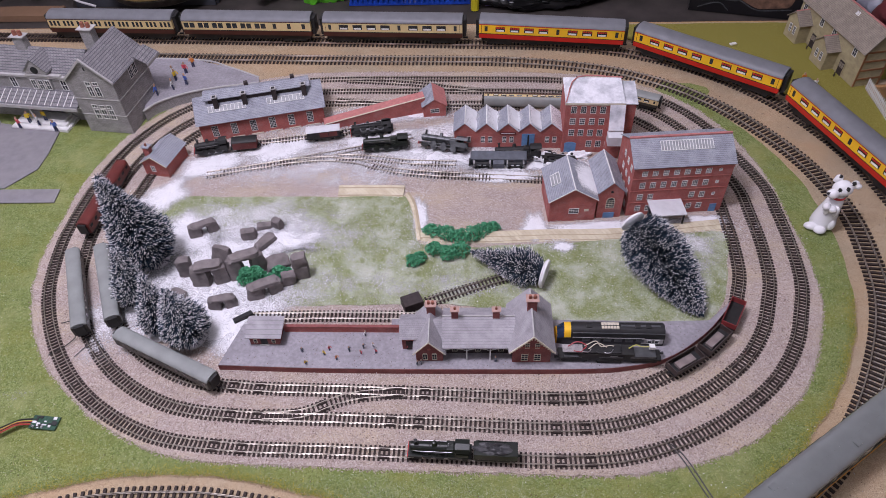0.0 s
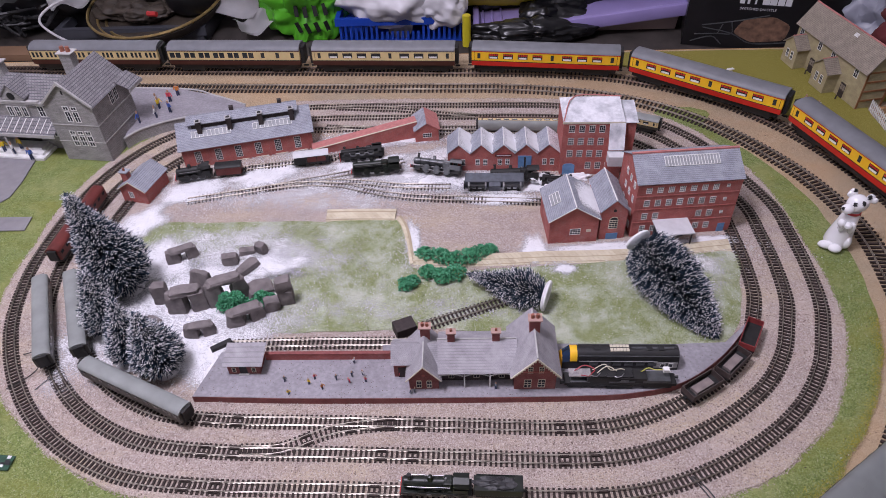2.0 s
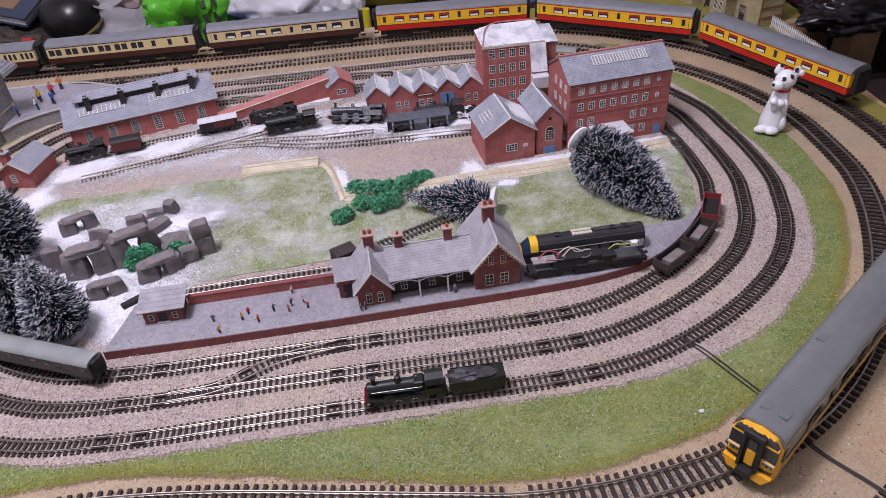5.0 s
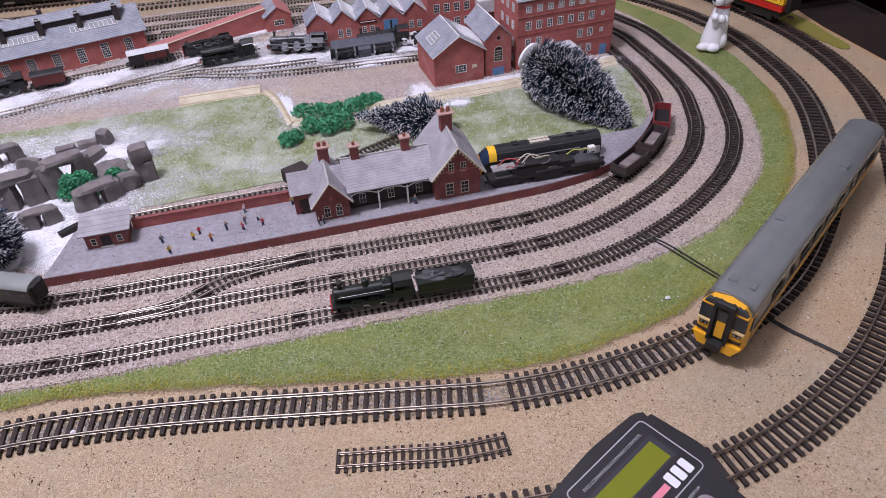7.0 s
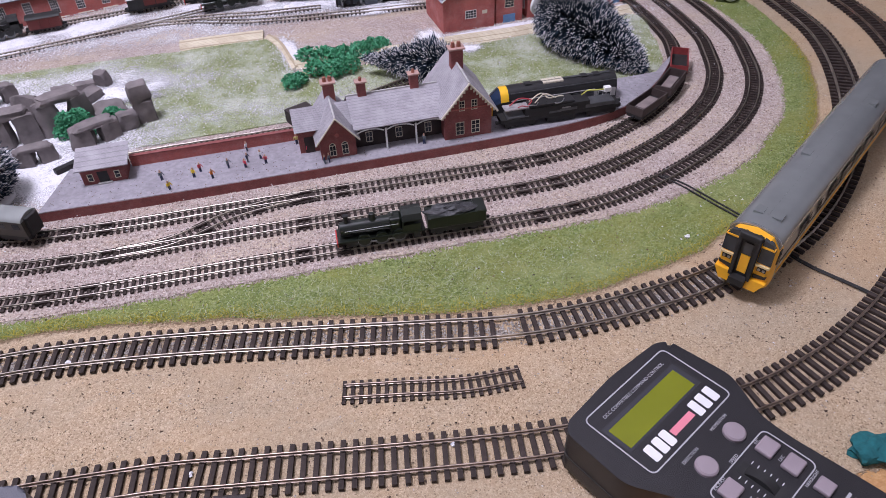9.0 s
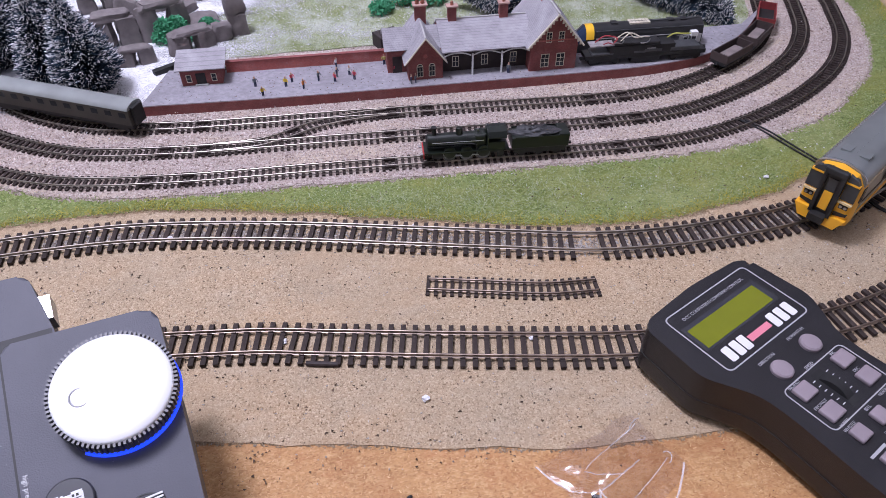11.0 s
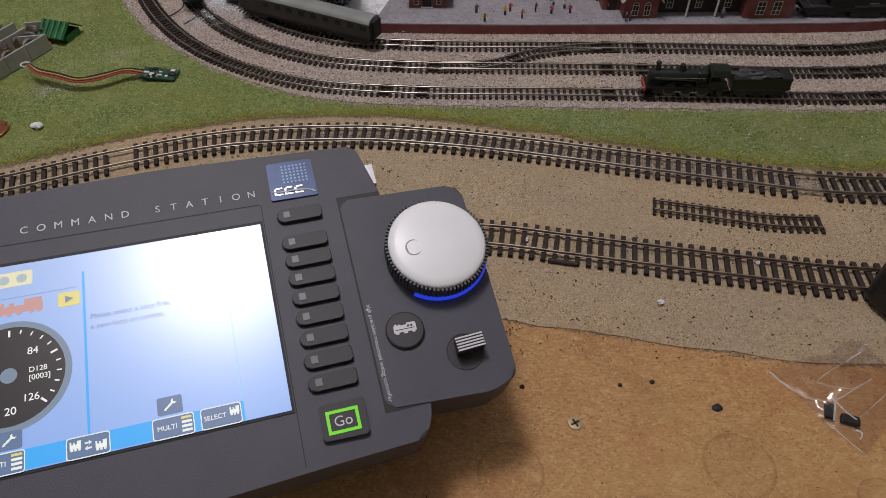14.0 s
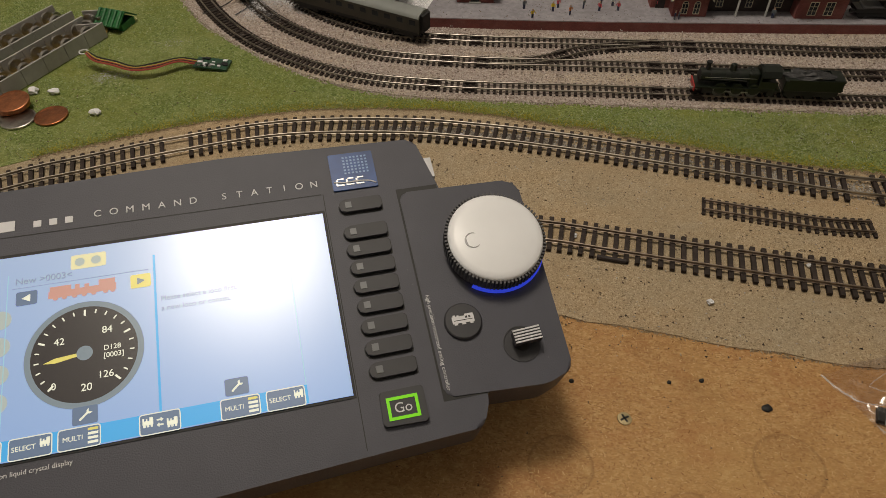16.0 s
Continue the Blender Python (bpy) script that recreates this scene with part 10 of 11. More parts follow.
M_GREEN_PLASTIC = material("dark_green_plastic", (0.015, 0.13, 0.04), 0.4, vary=0.2, scale=60)
green_hut()
M_RACK = material("grey_card_rack", (0.40, 0.39, 0.37), 0.7, vary=0.12, scale=60, dirt=(0.26, 0.25, 0.23), dirt_scale=40)
M_RACK_FLOOR = material("ochre_card", (0.4, 0.26, 0.07), 0.8, vary=0.1, scale=60)


def wheel_rack(x, y, deg, n, label):
    o = thing("wheel_rack", pose(x, y, 0.0012, 0, 0, deg), label, "parts rack", "racks of wheels")
    L = n * 0.022
    part("tray", boxes((0, L, -0.012, 0.012, 0, 0.0012)), M_RACK_FLOOR, o, "ochre tray")
    for k in range(n):
        for yy in (-0.0135, 0.012):
            part("side_panel", boxes((k * 0.022 + 0.0003, (k + 1) * 0.022 - 0.0003, yy, yy + 0.0016, 0, 0.014)), M_RACK, o, "grey card panel")
        w = part("wheelset", cyls(((k * 0.022 + 0.008, -0.0075, 0.0078), (k * 0.022 + 0.008, -0.0048, 0.0078), 0.0062, 0.0066, 18), ((k * 0.022 + 0.008, 0.0048, 0.0078), (k * 0.022 + 0.008, 0.0075, 0.0078), 0.0066, 0.0062, 18), ((k * 0.022 + 0.008, -0.0105, 0.0078), (k * 0.022 + 0.008, 0.0105, 0.0078), 0.0013, 0.0013, 8)), M_NICKEL, o, "bright metal wheelset", None, True)
        part("wheelset", cyls(((k * 0.022 + 0.0165, -0.007, 0.006), (k * 0.022 + 0.0165, -0.0045, 0.006), 0.0048, 0.0048, 16), ((k * 0.022 + 0.0165, 0.0045, 0.006), (k * 0.022 + 0.0165, 0.007, 0.006), 0.0048, 0.0048, 16)), M_STEEL, o, "dark metal wheelset", None, True)


wheel_rack(-0.515, 0.365, 65, 6, "grey card rack holding rows of metal wheels")
wheel_rack(-0.552, 0.385, 65, 6, "grey card rack holding rows of metal wheels")
wheel_rack(-0.473, 0.486, 10, 1, "short grey rack with one pair of wheels")


def coin(x, y, z, r, mat, label, tilt=0.0):
    bm = lathe(bmesh.new(), [(r * 0.97, 0), (r, 0.0003), (r, 0.0014), (r * 0.97, 0.0017), (r * 0.9, 0.0017), (r * 0.88, 0.0014), (r * 0.55, 0.0014), (r * 0.4, 0.0017), (r * 0.05, 0.0018)], 40)
    return solo("coin", bm, mat, label, "coin", "loose change", m=pose(x, y, z, tilt, tilt * 0.4, 0), smooth=True)


coin(-0.4445, 0.357, 0.001, 0.0128, M_COPPER, "copper coin lying on the grass")
coin(-0.469, 0.352, 0.001, 0.0135, M_NICKEL, "silver coin lying on the grass")
coin(-0.485, 0.368, 0.001, 0.013, M_NICKEL, "silver coin under the copper pile")
for k in range(4):
    coin(-0.4795 + 0.001 * k, 0.3665 - 0.0006 * k, 0.0028 + k * 0.0019, 0.0129, M_COPPER, "copper coin in a small pile", 2 * k)
coin(-0.492, 0.348, 0.001, 0.0122, M_NICKEL, "silver coin lying on the grass")
for x, y in ((-0.474, 0.389), (-0.4565, 0.389), (-0.41, 0.362)):
    solo("cotton_tuft", blob(bmesh.new(), (x, y, 0.003), (0.0045, 0.0035, 0.0025), 0.3, 2, int(x * 999)), M_SNOW, "small white tuft on the grass", "litter", "white tufts")


# ---- bits on the chipboard ----
def screw(x, y):
    o = thing("screw", pose(x, y, -0.001), "cross-head screw sunk in the chipboard", "screw")
    part("head", lathe(bmesh.new(), [(0.0038, 0.0003), (0.0036, 0.0009), (0.0005, 0.0011)], 24), M_BRASS, o)
    part("cross_slot", boxes((-0.0024, 0.0024, -0.0005, 0.0005, 0.001, 0.0013), (-0.0005, 0.0005, -0.0024, 0.0024, 0.001, 0.0013)), M_SOOT_AND_SHADE, o, "", Matrix.Rotation(0.5, 4, "Z"))


M_BRASS = material("brassy_steel", (0.42, 0.34, 0.2), 0.4, metal=0.9, vary=0.2, scale=300)
screw(-0.0262, 0.1115)
for x, y, r in ((0.0485, 0.121, 0.0026), (0.018, 0.1365, 0.0014), (0.132, 0.1, 0.0042), (0.181, 0.1, 0.003), (0.0005, 0.1345, 0.0012), (-0.052, 0.133, 0.0014)):
    solo("dark_chip", blob(bmesh.new(), (0, 0, 0.0003), (r, r * 0.9, 0.0012), 0.2, 2, int(x * 900)), M_SOOT_AND_SHADE, "dark blob stuck to the chipboard", "debris", "specks on the board", m=pose(x, y, -0.0008), smooth=True)
solo("brown_stick", cyls(((0, 0, 0.0016), (0.0175, -0.0035, 0.0018), 0.0016, 0.0014, 8)), M_BROWN_AND_SHADE, "short dark brown stick lying by the track", "debris", m=pose(-0.03, 0.2235, 0))
for x, y in ((-0.043, 0.242), (0.045, 0.331), (-0.12, 0.344), (0.1, 0.222), (0.31, 0.345), (0.033, 0.19)):
    solo("pale_crumb", blob(bmesh.new(), (x, y, 0.0015), (0.0022, 0.0018, 0.0012), 0.3, 2, int(y * 999)), M_INK, "pale crumb of plaster", "debris", "pale crumbs")


def bag():
    """A clear bag, open at the top, creased over two small dark parts."""
    bm = bmesh.new()
    n = 30
    left, tip, right, top = Vector((0.082, 0.143)), Vector((0.112, 0.094)), Vector((0.156, 0.130)), Vector((0.138, 0.163))

    def height(u, v, y):
        z = 0.0065 * math.sin(math.pi * u) * math.sin(math.pi * v) * (0.8 + 0.8 * noise.noise((u * 3, v * 3, 1.3))) + 0.0022 * abs(noise.noise((u * 8, v * 7, 4.4)))
        return max(z, 0.0012 if y > 0.138 else 0.0)

    grid = []
    for i in range(n + 1):
        row = []
        for j in range(n + 1):
            u, v = i / n, j / n
            p = left * (1 - u) * (1 - v) + tip * (1 - u) * v + top * u * (1 - v) + right * u * v
            p = p + Vector((noise.noise((u * 3, v * 3, 2.2)), noise.noise((u * 3, v * 3, 7.1)))) * 0.004
            row.append(bm.verts.new((p.x, p.y, height(u, v, p.y))))
        grid.append(row)
    for i in range(n):
        for j in range(n):
            bm.faces.new((grid[i][j], grid[i + 1][j], grid[i + 1][j + 1], grid[i][j + 1]))
    o = thing("clear_plastic_bag", Matrix(), "crumpled clear plastic bag on the chipboard", "bag")
    part("film", bm, M_BAG, o, "", None, True).visible_shadow = False
    # Fold lines of the film, drawn as pale tubes that paint their highlights.
    folds = (
        ((0.081, 0.141), (0.086, 0.134), (0.091, 0.128), (0.096, 0.1255), 0.0006),
        ((0.096, 0.1255), (0.101, 0.124), (0.105, 0.1235), (0.108, 0.124), 0.0003),
        ((0.104, 0.135), (0.110, 0.132), (0.116, 0.1315), (0.123, 0.131), 0.00035),
        ((0.132, 0.136), (0.123, 0.131), (0.113, 0.125), (0.108, 0.123), 0.00045),
        ((0.108, 0.123), (0.110, 0.118), (0.112, 0.114), (0.115, 0.112), 0.0005),
        ((0.108, 0.124), (0.107, 0.119), (0.105, 0.115), (0.103, 0.111), 0.0006),
        ((0.154, 0.132), (0.150, 0.124), (0.144, 0.115), (0.135, 0.105), 0.0006),
        ((0.147, 0.136), (0.137, 0.127), (0.126, 0.120), (0.116, 0.113), 0.00022),
        ((0.105, 0.136), (0.114, 0.144), (0.129, 0.150), (0.138, 0.157), 0.00028),
        ((0.112, 0.107), (0.116, 0.1075), (0.117, 0.104), (0.113, 0.102), 0.0005),
        ((0.146, 0.139), (0.150, 0.141), (0.151, 0.136), (0.147, 0.133), 0.0003),
        ((0.131, 0.152), (0.136, 0.155), (0.134, 0.158), (0.141, 0.160), 0.0003),
        ((0.136, 0.148), (0.140, 0.1465), (0.142, 0.149), (0.138, 0.150), 0.00025),
        ((0.100, 0.112), (0.104, 0.106), (0.108, 0.100), (0.112, 0.095), 0.0003),
    )
    for k, (a, b, c, d, r) in enumerate(folds):
        pts = []
        for q in range(13):
            f = q / 12
            w = ((1 - f) ** 3, 3 * f * (1 - f) ** 2, 3 * f * f * (1 - f), f ** 3)
            x = sum(g * p[0] for g, p in zip(w, (a, b, c, d)))
            y = sum(g * p[1] for g, p in zip(w, (a, b, c, d))) + 0.0004 * noise.noise((q * 0.7, k, 0))
            pts.append((x, y, 0.0046 + 0.0007 * noise.noise((q * 0.4, k, 3)) if 2 < k < 6 else 0.0026 + 0.0008 * noise.noise((q * 0.4, k, 3))))
        part("crease", tube(pts, r * 0.9, 6), M_CREASE, o, "fold in the film with its highlight painted white", None, True).visible_shadow = False
    for x, y, rot in ((0.105, 0.1185, 70), (0.1135, 0.1135, -18)):
        solo("small_plastic_part", round_box(-0.0045, 0.0045, -0.0024, 0.0024, 0, 0.0035, 0.0008), M_SOOT_AND_SHADE, "small black plastic part inside the clear bag", "plastic part", "parts in the bag", m=pose(x, y, -0.0006, 0, 0, rot))


def clear_material():
    m = bpy.data.materials.new("clear_film")
    m.use_nodes = True
    nt = m.node_tree
    nt.nodes.remove(nt.nodes["Principled BSDF"])
    a, g, x = nt.nodes.new("ShaderNodeBsdfTransparent"), nt.nodes.new("ShaderNodeBsdfGlossy"), nt.nodes.new("ShaderNodeMixShader")
    a.inputs["Color"].default_value = (0.86, 0.84, 0.87, 1)
    g.inputs["Roughness"].default_value = 0.12
    f = nt.nodes.new("ShaderNodeFresnel")
    f.inputs["IOR"].default_value = 1.5
    mt = nt.nodes.new("ShaderNodeMath")
    mt.operation, mt.inputs[1].default_value = "MULTIPLY", 1.5
    nt.links.new(f.outputs[0], mt.inputs[0])
    nt.links.new(mt.outputs[0], x.inputs[0])
    nt.links.new(a.outputs[0], x.inputs[1])
    nt.links.new(g.outputs[0], x.inputs[2])
    nt.links.new(x.outputs[0], nt.nodes["Material Output"].inputs["Surface"])
    return m


M_BAG = clear_material()
# Pale colour carries the highlight on each fold.
M_CREASE = material("folded_film_highlight", (0.9, 0.9, 0.92), 0.22, vary=0.05, scale=300)
M_CREASE.node_tree.nodes["Principled BSDF"].inputs["Alpha"].default_value = 0.3
bag()
part_cable = [(0.325, 0.418, 0.0035), (0.336, 0.404, 0.002), (0.349, 0.374, 0.0015), (0.362, 0.34, 0.0018), (0.37, 0.3, 0.0012), (0.392, 0.262, 0.0015), (0.405, 0.235, 0.001)]
for d in (0.0, 0.0032):
    solo("feed_wire", tube([(x + d * (1 + 0.4 * math.sin(i)), y, z) for i, (x, y, z) in enumerate(part_cable)], 0.0007, 5), M_WIRE_BLACK, "thin black feed wire crossing the grass", "wire", "feed wires")
for k, pts in enumerate(([(-0.345, 0.575, 0.0035), (-0.352, 0.56, 0.012), (-0.347, 0.548, 0.006), (-0.356, 0.535, 0.003), (-0.372, 0.522, 0.002)], [(-0.338, 0.572, 0.004), (-0.34, 0.555, 0.008), (-0.33, 0.54, 0.003), (-0.34, 0.52, 0.002)], [(-0.35, 0.578, 0.004), (-0.362, 0.57, 0.006), (-0.375, 0.568, 0.003)])):
    solo("feed_wire", tube(pts, 0.0006, 5), M_WIRE_BLACK, "thin black feed wire between the tracks", "wire", "feed wires")


# ---- scraps beyond the hand controller ----
M_TEAL = material("teal_sponge", (0.01, 0.11, 0.12), 0.9, vary=0.3, scale=200, bump=1.0, bscale=500)
solo("teal_sponge", blob(bmesh.new(), (0, 0, 0.004), (0.014, 0.009, 0.006), 0.25, 3, 9), M_TEAL, "small piece of teal sponge on the underlay", "sponge", m=pose(0.314, 0.157, 0.0006), smooth=True)

# ---- things stored behind the layout ----
M_CRATE = material("blue_plastic_crate", (0.012, 0.06, 0.42), 0.35, vary=0.1, scale=20)
M_GREYCRATE = material("dark_grey_crate", (0.055, 0.058, 0.07), 0.5, vary=0.15, scale=20)
M_WHITEBAG = material("white_polythene", (0.68, 0.67, 0.70), 0.35, vary=0.08, scale=30, bump=0.4, bscale=60)
M_GREENBAG = material("lime_green_polythene", (0.10, 0.46, 0.025), 0.35, vary=0.12, scale=30, bump=0.4, bscale=60)
M_GREYBAG = material("grey_blue_polythene", (0.3, 0.31, 0.37), 0.35, vary=0.15, scale=30, bump=0.4, bscale=60)
M_BLACKBAG = material("black_polythene", (0.006, 0.006, 0.007), 0.28, vary=0.2, scale=30, bump=0.7, bscale=40)
M_LILAC = material("lilac_plastic", (0.33, 0.27, 0.55), 0.35, vary=0.06, scale=20)
M_TUB = material("cloudy_pink_plastic", (0.46, 0.36, 0.34), 0.3, vary=0.15, scale=12)
M_YELLOWBOX = material("yellow_carton", (0.60, 0.52, 0.02), 0.5, vary=0.06, scale=30)
M_BROWNTAPE = material("brown_tape", (0.25, 0.17, 0.07), 0.3)
M_WICKER = material("dark_wicker", (0.05, 0.038, 0.028), 0.6, vary=0.4, scale=60, bump=0.8, bscale=90)
M_GILT = material("worn_gilt_rim", (0.35, 0.25, 0.1), 0.35, metal=0.7, vary=0.3, scale=60)
M_PAPER = material("white_paper", (0.62, 0.61, 0.62), 0.7, vary=0.08, scale=20)
M_NAVYBOOK = material("navy_book_cover", (0.03, 0.04, 0.075), 0.4, vary=0.15, scale=20)
M_DARKBOX = material("black_printed_carton", (0.012, 0.011, 0.012), 0.35, vary=0.3, scale=12)
M_CARDBOARD = material("brown_cardboard", (0.24, 0.14, 0.08), 0.8, vary=0.1, scale=30)
M_REDDARK = material("dark_red_fabric", (0.09, 0.012, 0.014), 0.9, vary=0.3, scale=20)


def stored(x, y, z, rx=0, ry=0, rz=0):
    """A pose on the low shelf behind the table, scaled 1.25 about one camera position to fit the view."""
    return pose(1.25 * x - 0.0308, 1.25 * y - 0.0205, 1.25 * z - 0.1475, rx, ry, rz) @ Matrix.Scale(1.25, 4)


M_SHELF = material("dark_brown_shelf", (0.06, 0.05, 0.045), 0.8, vary=0.3, scale=20)
shelf = thing("storage_shelf", pose(0, 1.45, -0.1505), "dark wooden shelf standing low behind the layout", "shelf")
part("shelf_board", boxes((-1.6, 1.6, 0, 1.05, -0.022, 0)), M_SHELF, shelf)
for x in (-1.58, -0.02, 1.54):
    for y in (0.02, 0.98):
        part("leg", boxes((x, x + 0.05, y, y + 0.05, -0.6495, -0.022)), M_SHELF, shelf)


def sack(name, x, y, z, sx, sy, sz, mat, label, seed, category="bag", group="", rough=0.12, spot=stored, crease=1.0):
    bm = bmesh.new()
    blob(bm, (0, 0, 0), (sx, sy, sz), rough, 5, seed)
    for v in bm.verts:
        p = v.co
        v.co += crease * (p.normalized() * 0.016 * (abs(noise.noise(p * 14 + Vector((seed, 0, 0)))) - 0.2) + p.normalized() * 0.012 * (abs(noise.noise(p * 36 + Vector((seed, 3, 0)))) - 0.2) - p.normalized() * 0.006 * abs(noise.noise(p * 75 + Vector((seed, 9, 0)))))
        v.co.z = max(v.co.z, -sz * 0.8)
    return solo(name, bm, mat, label, category, group, m=spot(x, y, z), smooth=True)


def crate():
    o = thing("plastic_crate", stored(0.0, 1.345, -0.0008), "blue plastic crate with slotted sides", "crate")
    w, d, h = 0.238, 0.17, 0.05
    t = 0.005
    part("base", boxes((-w / 2, w / 2, 0, d, 0, 0.004)), M_CRATE, o)
    part("rim", boxes((-w / 2 - 0.004, w / 2 + 0.004, -0.004, t, h - 0.014, h), (-w / 2 - 0.004, w / 2 + 0.004, d - t, d + 0.004, h - 0.014, h), (-w / 2 - 0.004, -w / 2 + t, t, d - t, h - 0.014, h), (w / 2 - t, w / 2 + 0.004, t, d - t, h - 0.014, h)), M_CRATE, o)
    for k in range(24):
        x = -w / 2 + 0.002 + k * (w - 0.008) / 23
        if abs(x) < 0.04:
            part("slat", boxes((x, x + 0.0045, 0.0005, 0.0045, 0.004, h * 0.42)), M_CRATE, o)
        else:
            part("slat", boxes((x, x + 0.0045, 0.0005, 0.0045, 0.004, h - 0.014)), M_CRATE, o)
    for y0 in (d * 0.2, d * 0.5, d * 0.8):
        for x in (-w / 2 + 0.001, w / 2 - 0.005):
            part("side_slat", boxes((x, x + 0.004, y0 - 0.012, y0 + 0.012, 0.004, h - 0.014)), M_CRATE, o)
    part("price_label", boxes((0.075, 0.1, -0.0045, -0.004, 0.033, 0.048)), M_PAPER, o, "white paper label")
    part("label_bar", boxes((0.078, 0.097, -0.0048, -0.0045, 0.036, 0.04)), M_CARDBOARD, o)
    part("handle_lining", cyls(((0, 0.012, 0.026), (0, 0.013, 0.026), 0.024, 0.024, 20)), M_STEEL, o, "crumpled foil seen through the handle")


crate()
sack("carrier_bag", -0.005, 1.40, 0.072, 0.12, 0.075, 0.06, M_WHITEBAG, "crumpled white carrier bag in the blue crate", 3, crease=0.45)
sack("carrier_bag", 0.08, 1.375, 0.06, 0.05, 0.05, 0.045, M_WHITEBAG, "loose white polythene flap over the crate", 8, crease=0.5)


def green_bag():
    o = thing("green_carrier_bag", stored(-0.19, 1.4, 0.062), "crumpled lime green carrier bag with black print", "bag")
    bm = bmesh.new()
    blob(bm, (0, 0, 0), (0.078, 0.055, 0.085), 0.2, 5, 12)
    for v in bm.verts:
        p = v.co.copy()
        v.co += p.normalized() * (0.026 * (abs(noise.noise(p * 16)) - 0.2) + 0.014 * (abs(noise.noise(p * 38)) - 0.2) - 0.006 * abs(noise.noise(p * 80)))
        v.co.z = max(v.co.z, -0.064)
    part("polythene", bm, M_GREENBAG, o, "", None, True)
    for k in range(4):
        for j in range(3):
            part("print_bar", boxes((-0.004, 0.004, -0.0006, 0.0006, -0.011, 0.011)), M_SOOT_AND_SHADE, o, "black print", pose(-0.005 + k * 0.018, -0.0565 + 0.005 * abs(k - 1), -0.03 + j * 0.033, -12 + 22 * (j - 1) * -1, 10 * j - 15, 12 * (k - 1)))


green_bag()


def lid_tub():
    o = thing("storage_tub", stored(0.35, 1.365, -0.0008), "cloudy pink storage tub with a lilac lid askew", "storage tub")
    part("tub", prisms(([(-0.06, 0.0), (0.185, 0.0), (0.19, 0.046), (-0.06, 0.016)], "y", 0.012, 0.14)), M_TUB, o)
    lid = part("lid", round_box(-0.205, 0.205, -0.02, 0.1, 0, 0.006, 0.003), M_LILAC, o, "lilac plastic lid", pose(0.0, 0.0, 0.0265, 0, -7.0, 0), True)
    part("lid_lip", round_box(-0.205, 0.205, -0.026, -0.014, -0.009, 0.016, 0.005), M_LILAC, lid, "", None, True)
    for x in (-0.209, 0.195):
        part("lid_end", round_box(x, x + 0.014, -0.022, 0.1, -0.006, 0.02, 0.005), M_LILAC, lid, "", None, True)
    for x in (-0.19, -0.172, -0.154):
        part("lid_rib", round_box(x, x + 0.004, -0.01, 0.09, 0.004, 0.011, 0.002), M_LILAC, lid, "", None, True)


lid_tub()
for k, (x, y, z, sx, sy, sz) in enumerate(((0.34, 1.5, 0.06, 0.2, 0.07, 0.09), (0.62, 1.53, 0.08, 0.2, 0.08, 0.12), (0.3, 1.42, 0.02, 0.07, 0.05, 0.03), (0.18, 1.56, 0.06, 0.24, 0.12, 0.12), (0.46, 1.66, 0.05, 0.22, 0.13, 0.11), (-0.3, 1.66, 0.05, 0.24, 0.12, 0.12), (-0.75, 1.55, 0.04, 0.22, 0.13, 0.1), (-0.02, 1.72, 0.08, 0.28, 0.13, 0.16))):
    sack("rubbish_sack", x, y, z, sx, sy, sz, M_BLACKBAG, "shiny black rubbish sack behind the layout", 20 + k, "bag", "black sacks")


def snack_box():
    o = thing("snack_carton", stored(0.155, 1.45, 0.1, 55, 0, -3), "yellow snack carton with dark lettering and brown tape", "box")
    part("carton", boxes((-0.11, 0.11, -0.06, 0.06, -0.06, -0.0)), M_YELLOWBOX, o)
    part("tape", boxes((-0.01, 0.022, -0.0605, 0.0605, -0.0001, 0.0004)), M_BROWNTAPE, o, "brown parcel tape")
    for s, x, y, h in (("CHEES", -0.048, -0.005, 0.028), ("ONION", 0.062, -0.005, 0.028), ("FLAVOU", -0.05, -0.03, 0.02), ("Snacks", 0.066, -0.032, 0.018)):
        writing(s, h, M_SOOT_AND_SHADE, o, T(x, y, 0.0006))


snack_box()


def basket():
    o = thing("wicker_tray", stored(-0.49, 1.43, 0.03, 8, -3, 0), "round dark wicker tray heaped with oddments", "tray")
    part("tray", lathe(bmesh.new(), [(0.11, 0), (0.128, 0.012), (0.135, 0.028), (0.13, 0.03), (0.11, 0.01), (0.002, 0.006)], 40), M_WICKER, o, "", None, True)
    for rr, zz in ((0.134, 0.033), (0.12, 0.02), (0.106, 0.013)):
        part("gilt_rim", tube([(rr * math.cos(radians(a)), rr * math.sin(radians(a)), zz) for a in range(0, 361, 8)], 0.0028, 6), M_GILT, o, "worn gilt rim")


basket()
for k, (x, y, z, s) in enumerate(((-0.56, 1.42, 0.05, 0.05), (-0.5, 1.4, 0.048, 0.045), (-0.45, 1.43, 0.05, 0.04))):
    sack("leather_oddment", x, y, z, s, s * 0.7, s * 0.4, M_WICKER, "crumpled brown leather oddment on the tray", 31 + k, "oddment", "oddments on the tray")
solo("red_marker", cyls(((0, 0, 0), (0.02, -0.003, 0.001), 0.005, 0.005, 10)), M_RED, "small red and white tube on the tray", "oddment", m=stored(-0.485, 1.36, 0.062, 0, 0, -10))
solo("hard_hat", lathe(bmesh.new(), [(0.055, 0), (0.058, 0.01), (0.055, 0.03), (0.042, 0.052), (0.02, 0.063), (0.002, 0.065)], 32), M_BLACKBAG, "glossy black helmet on the tray", "helmet", m=stored(-0.415, 1.44, 0.058, 14, 0, 0), smooth=True)


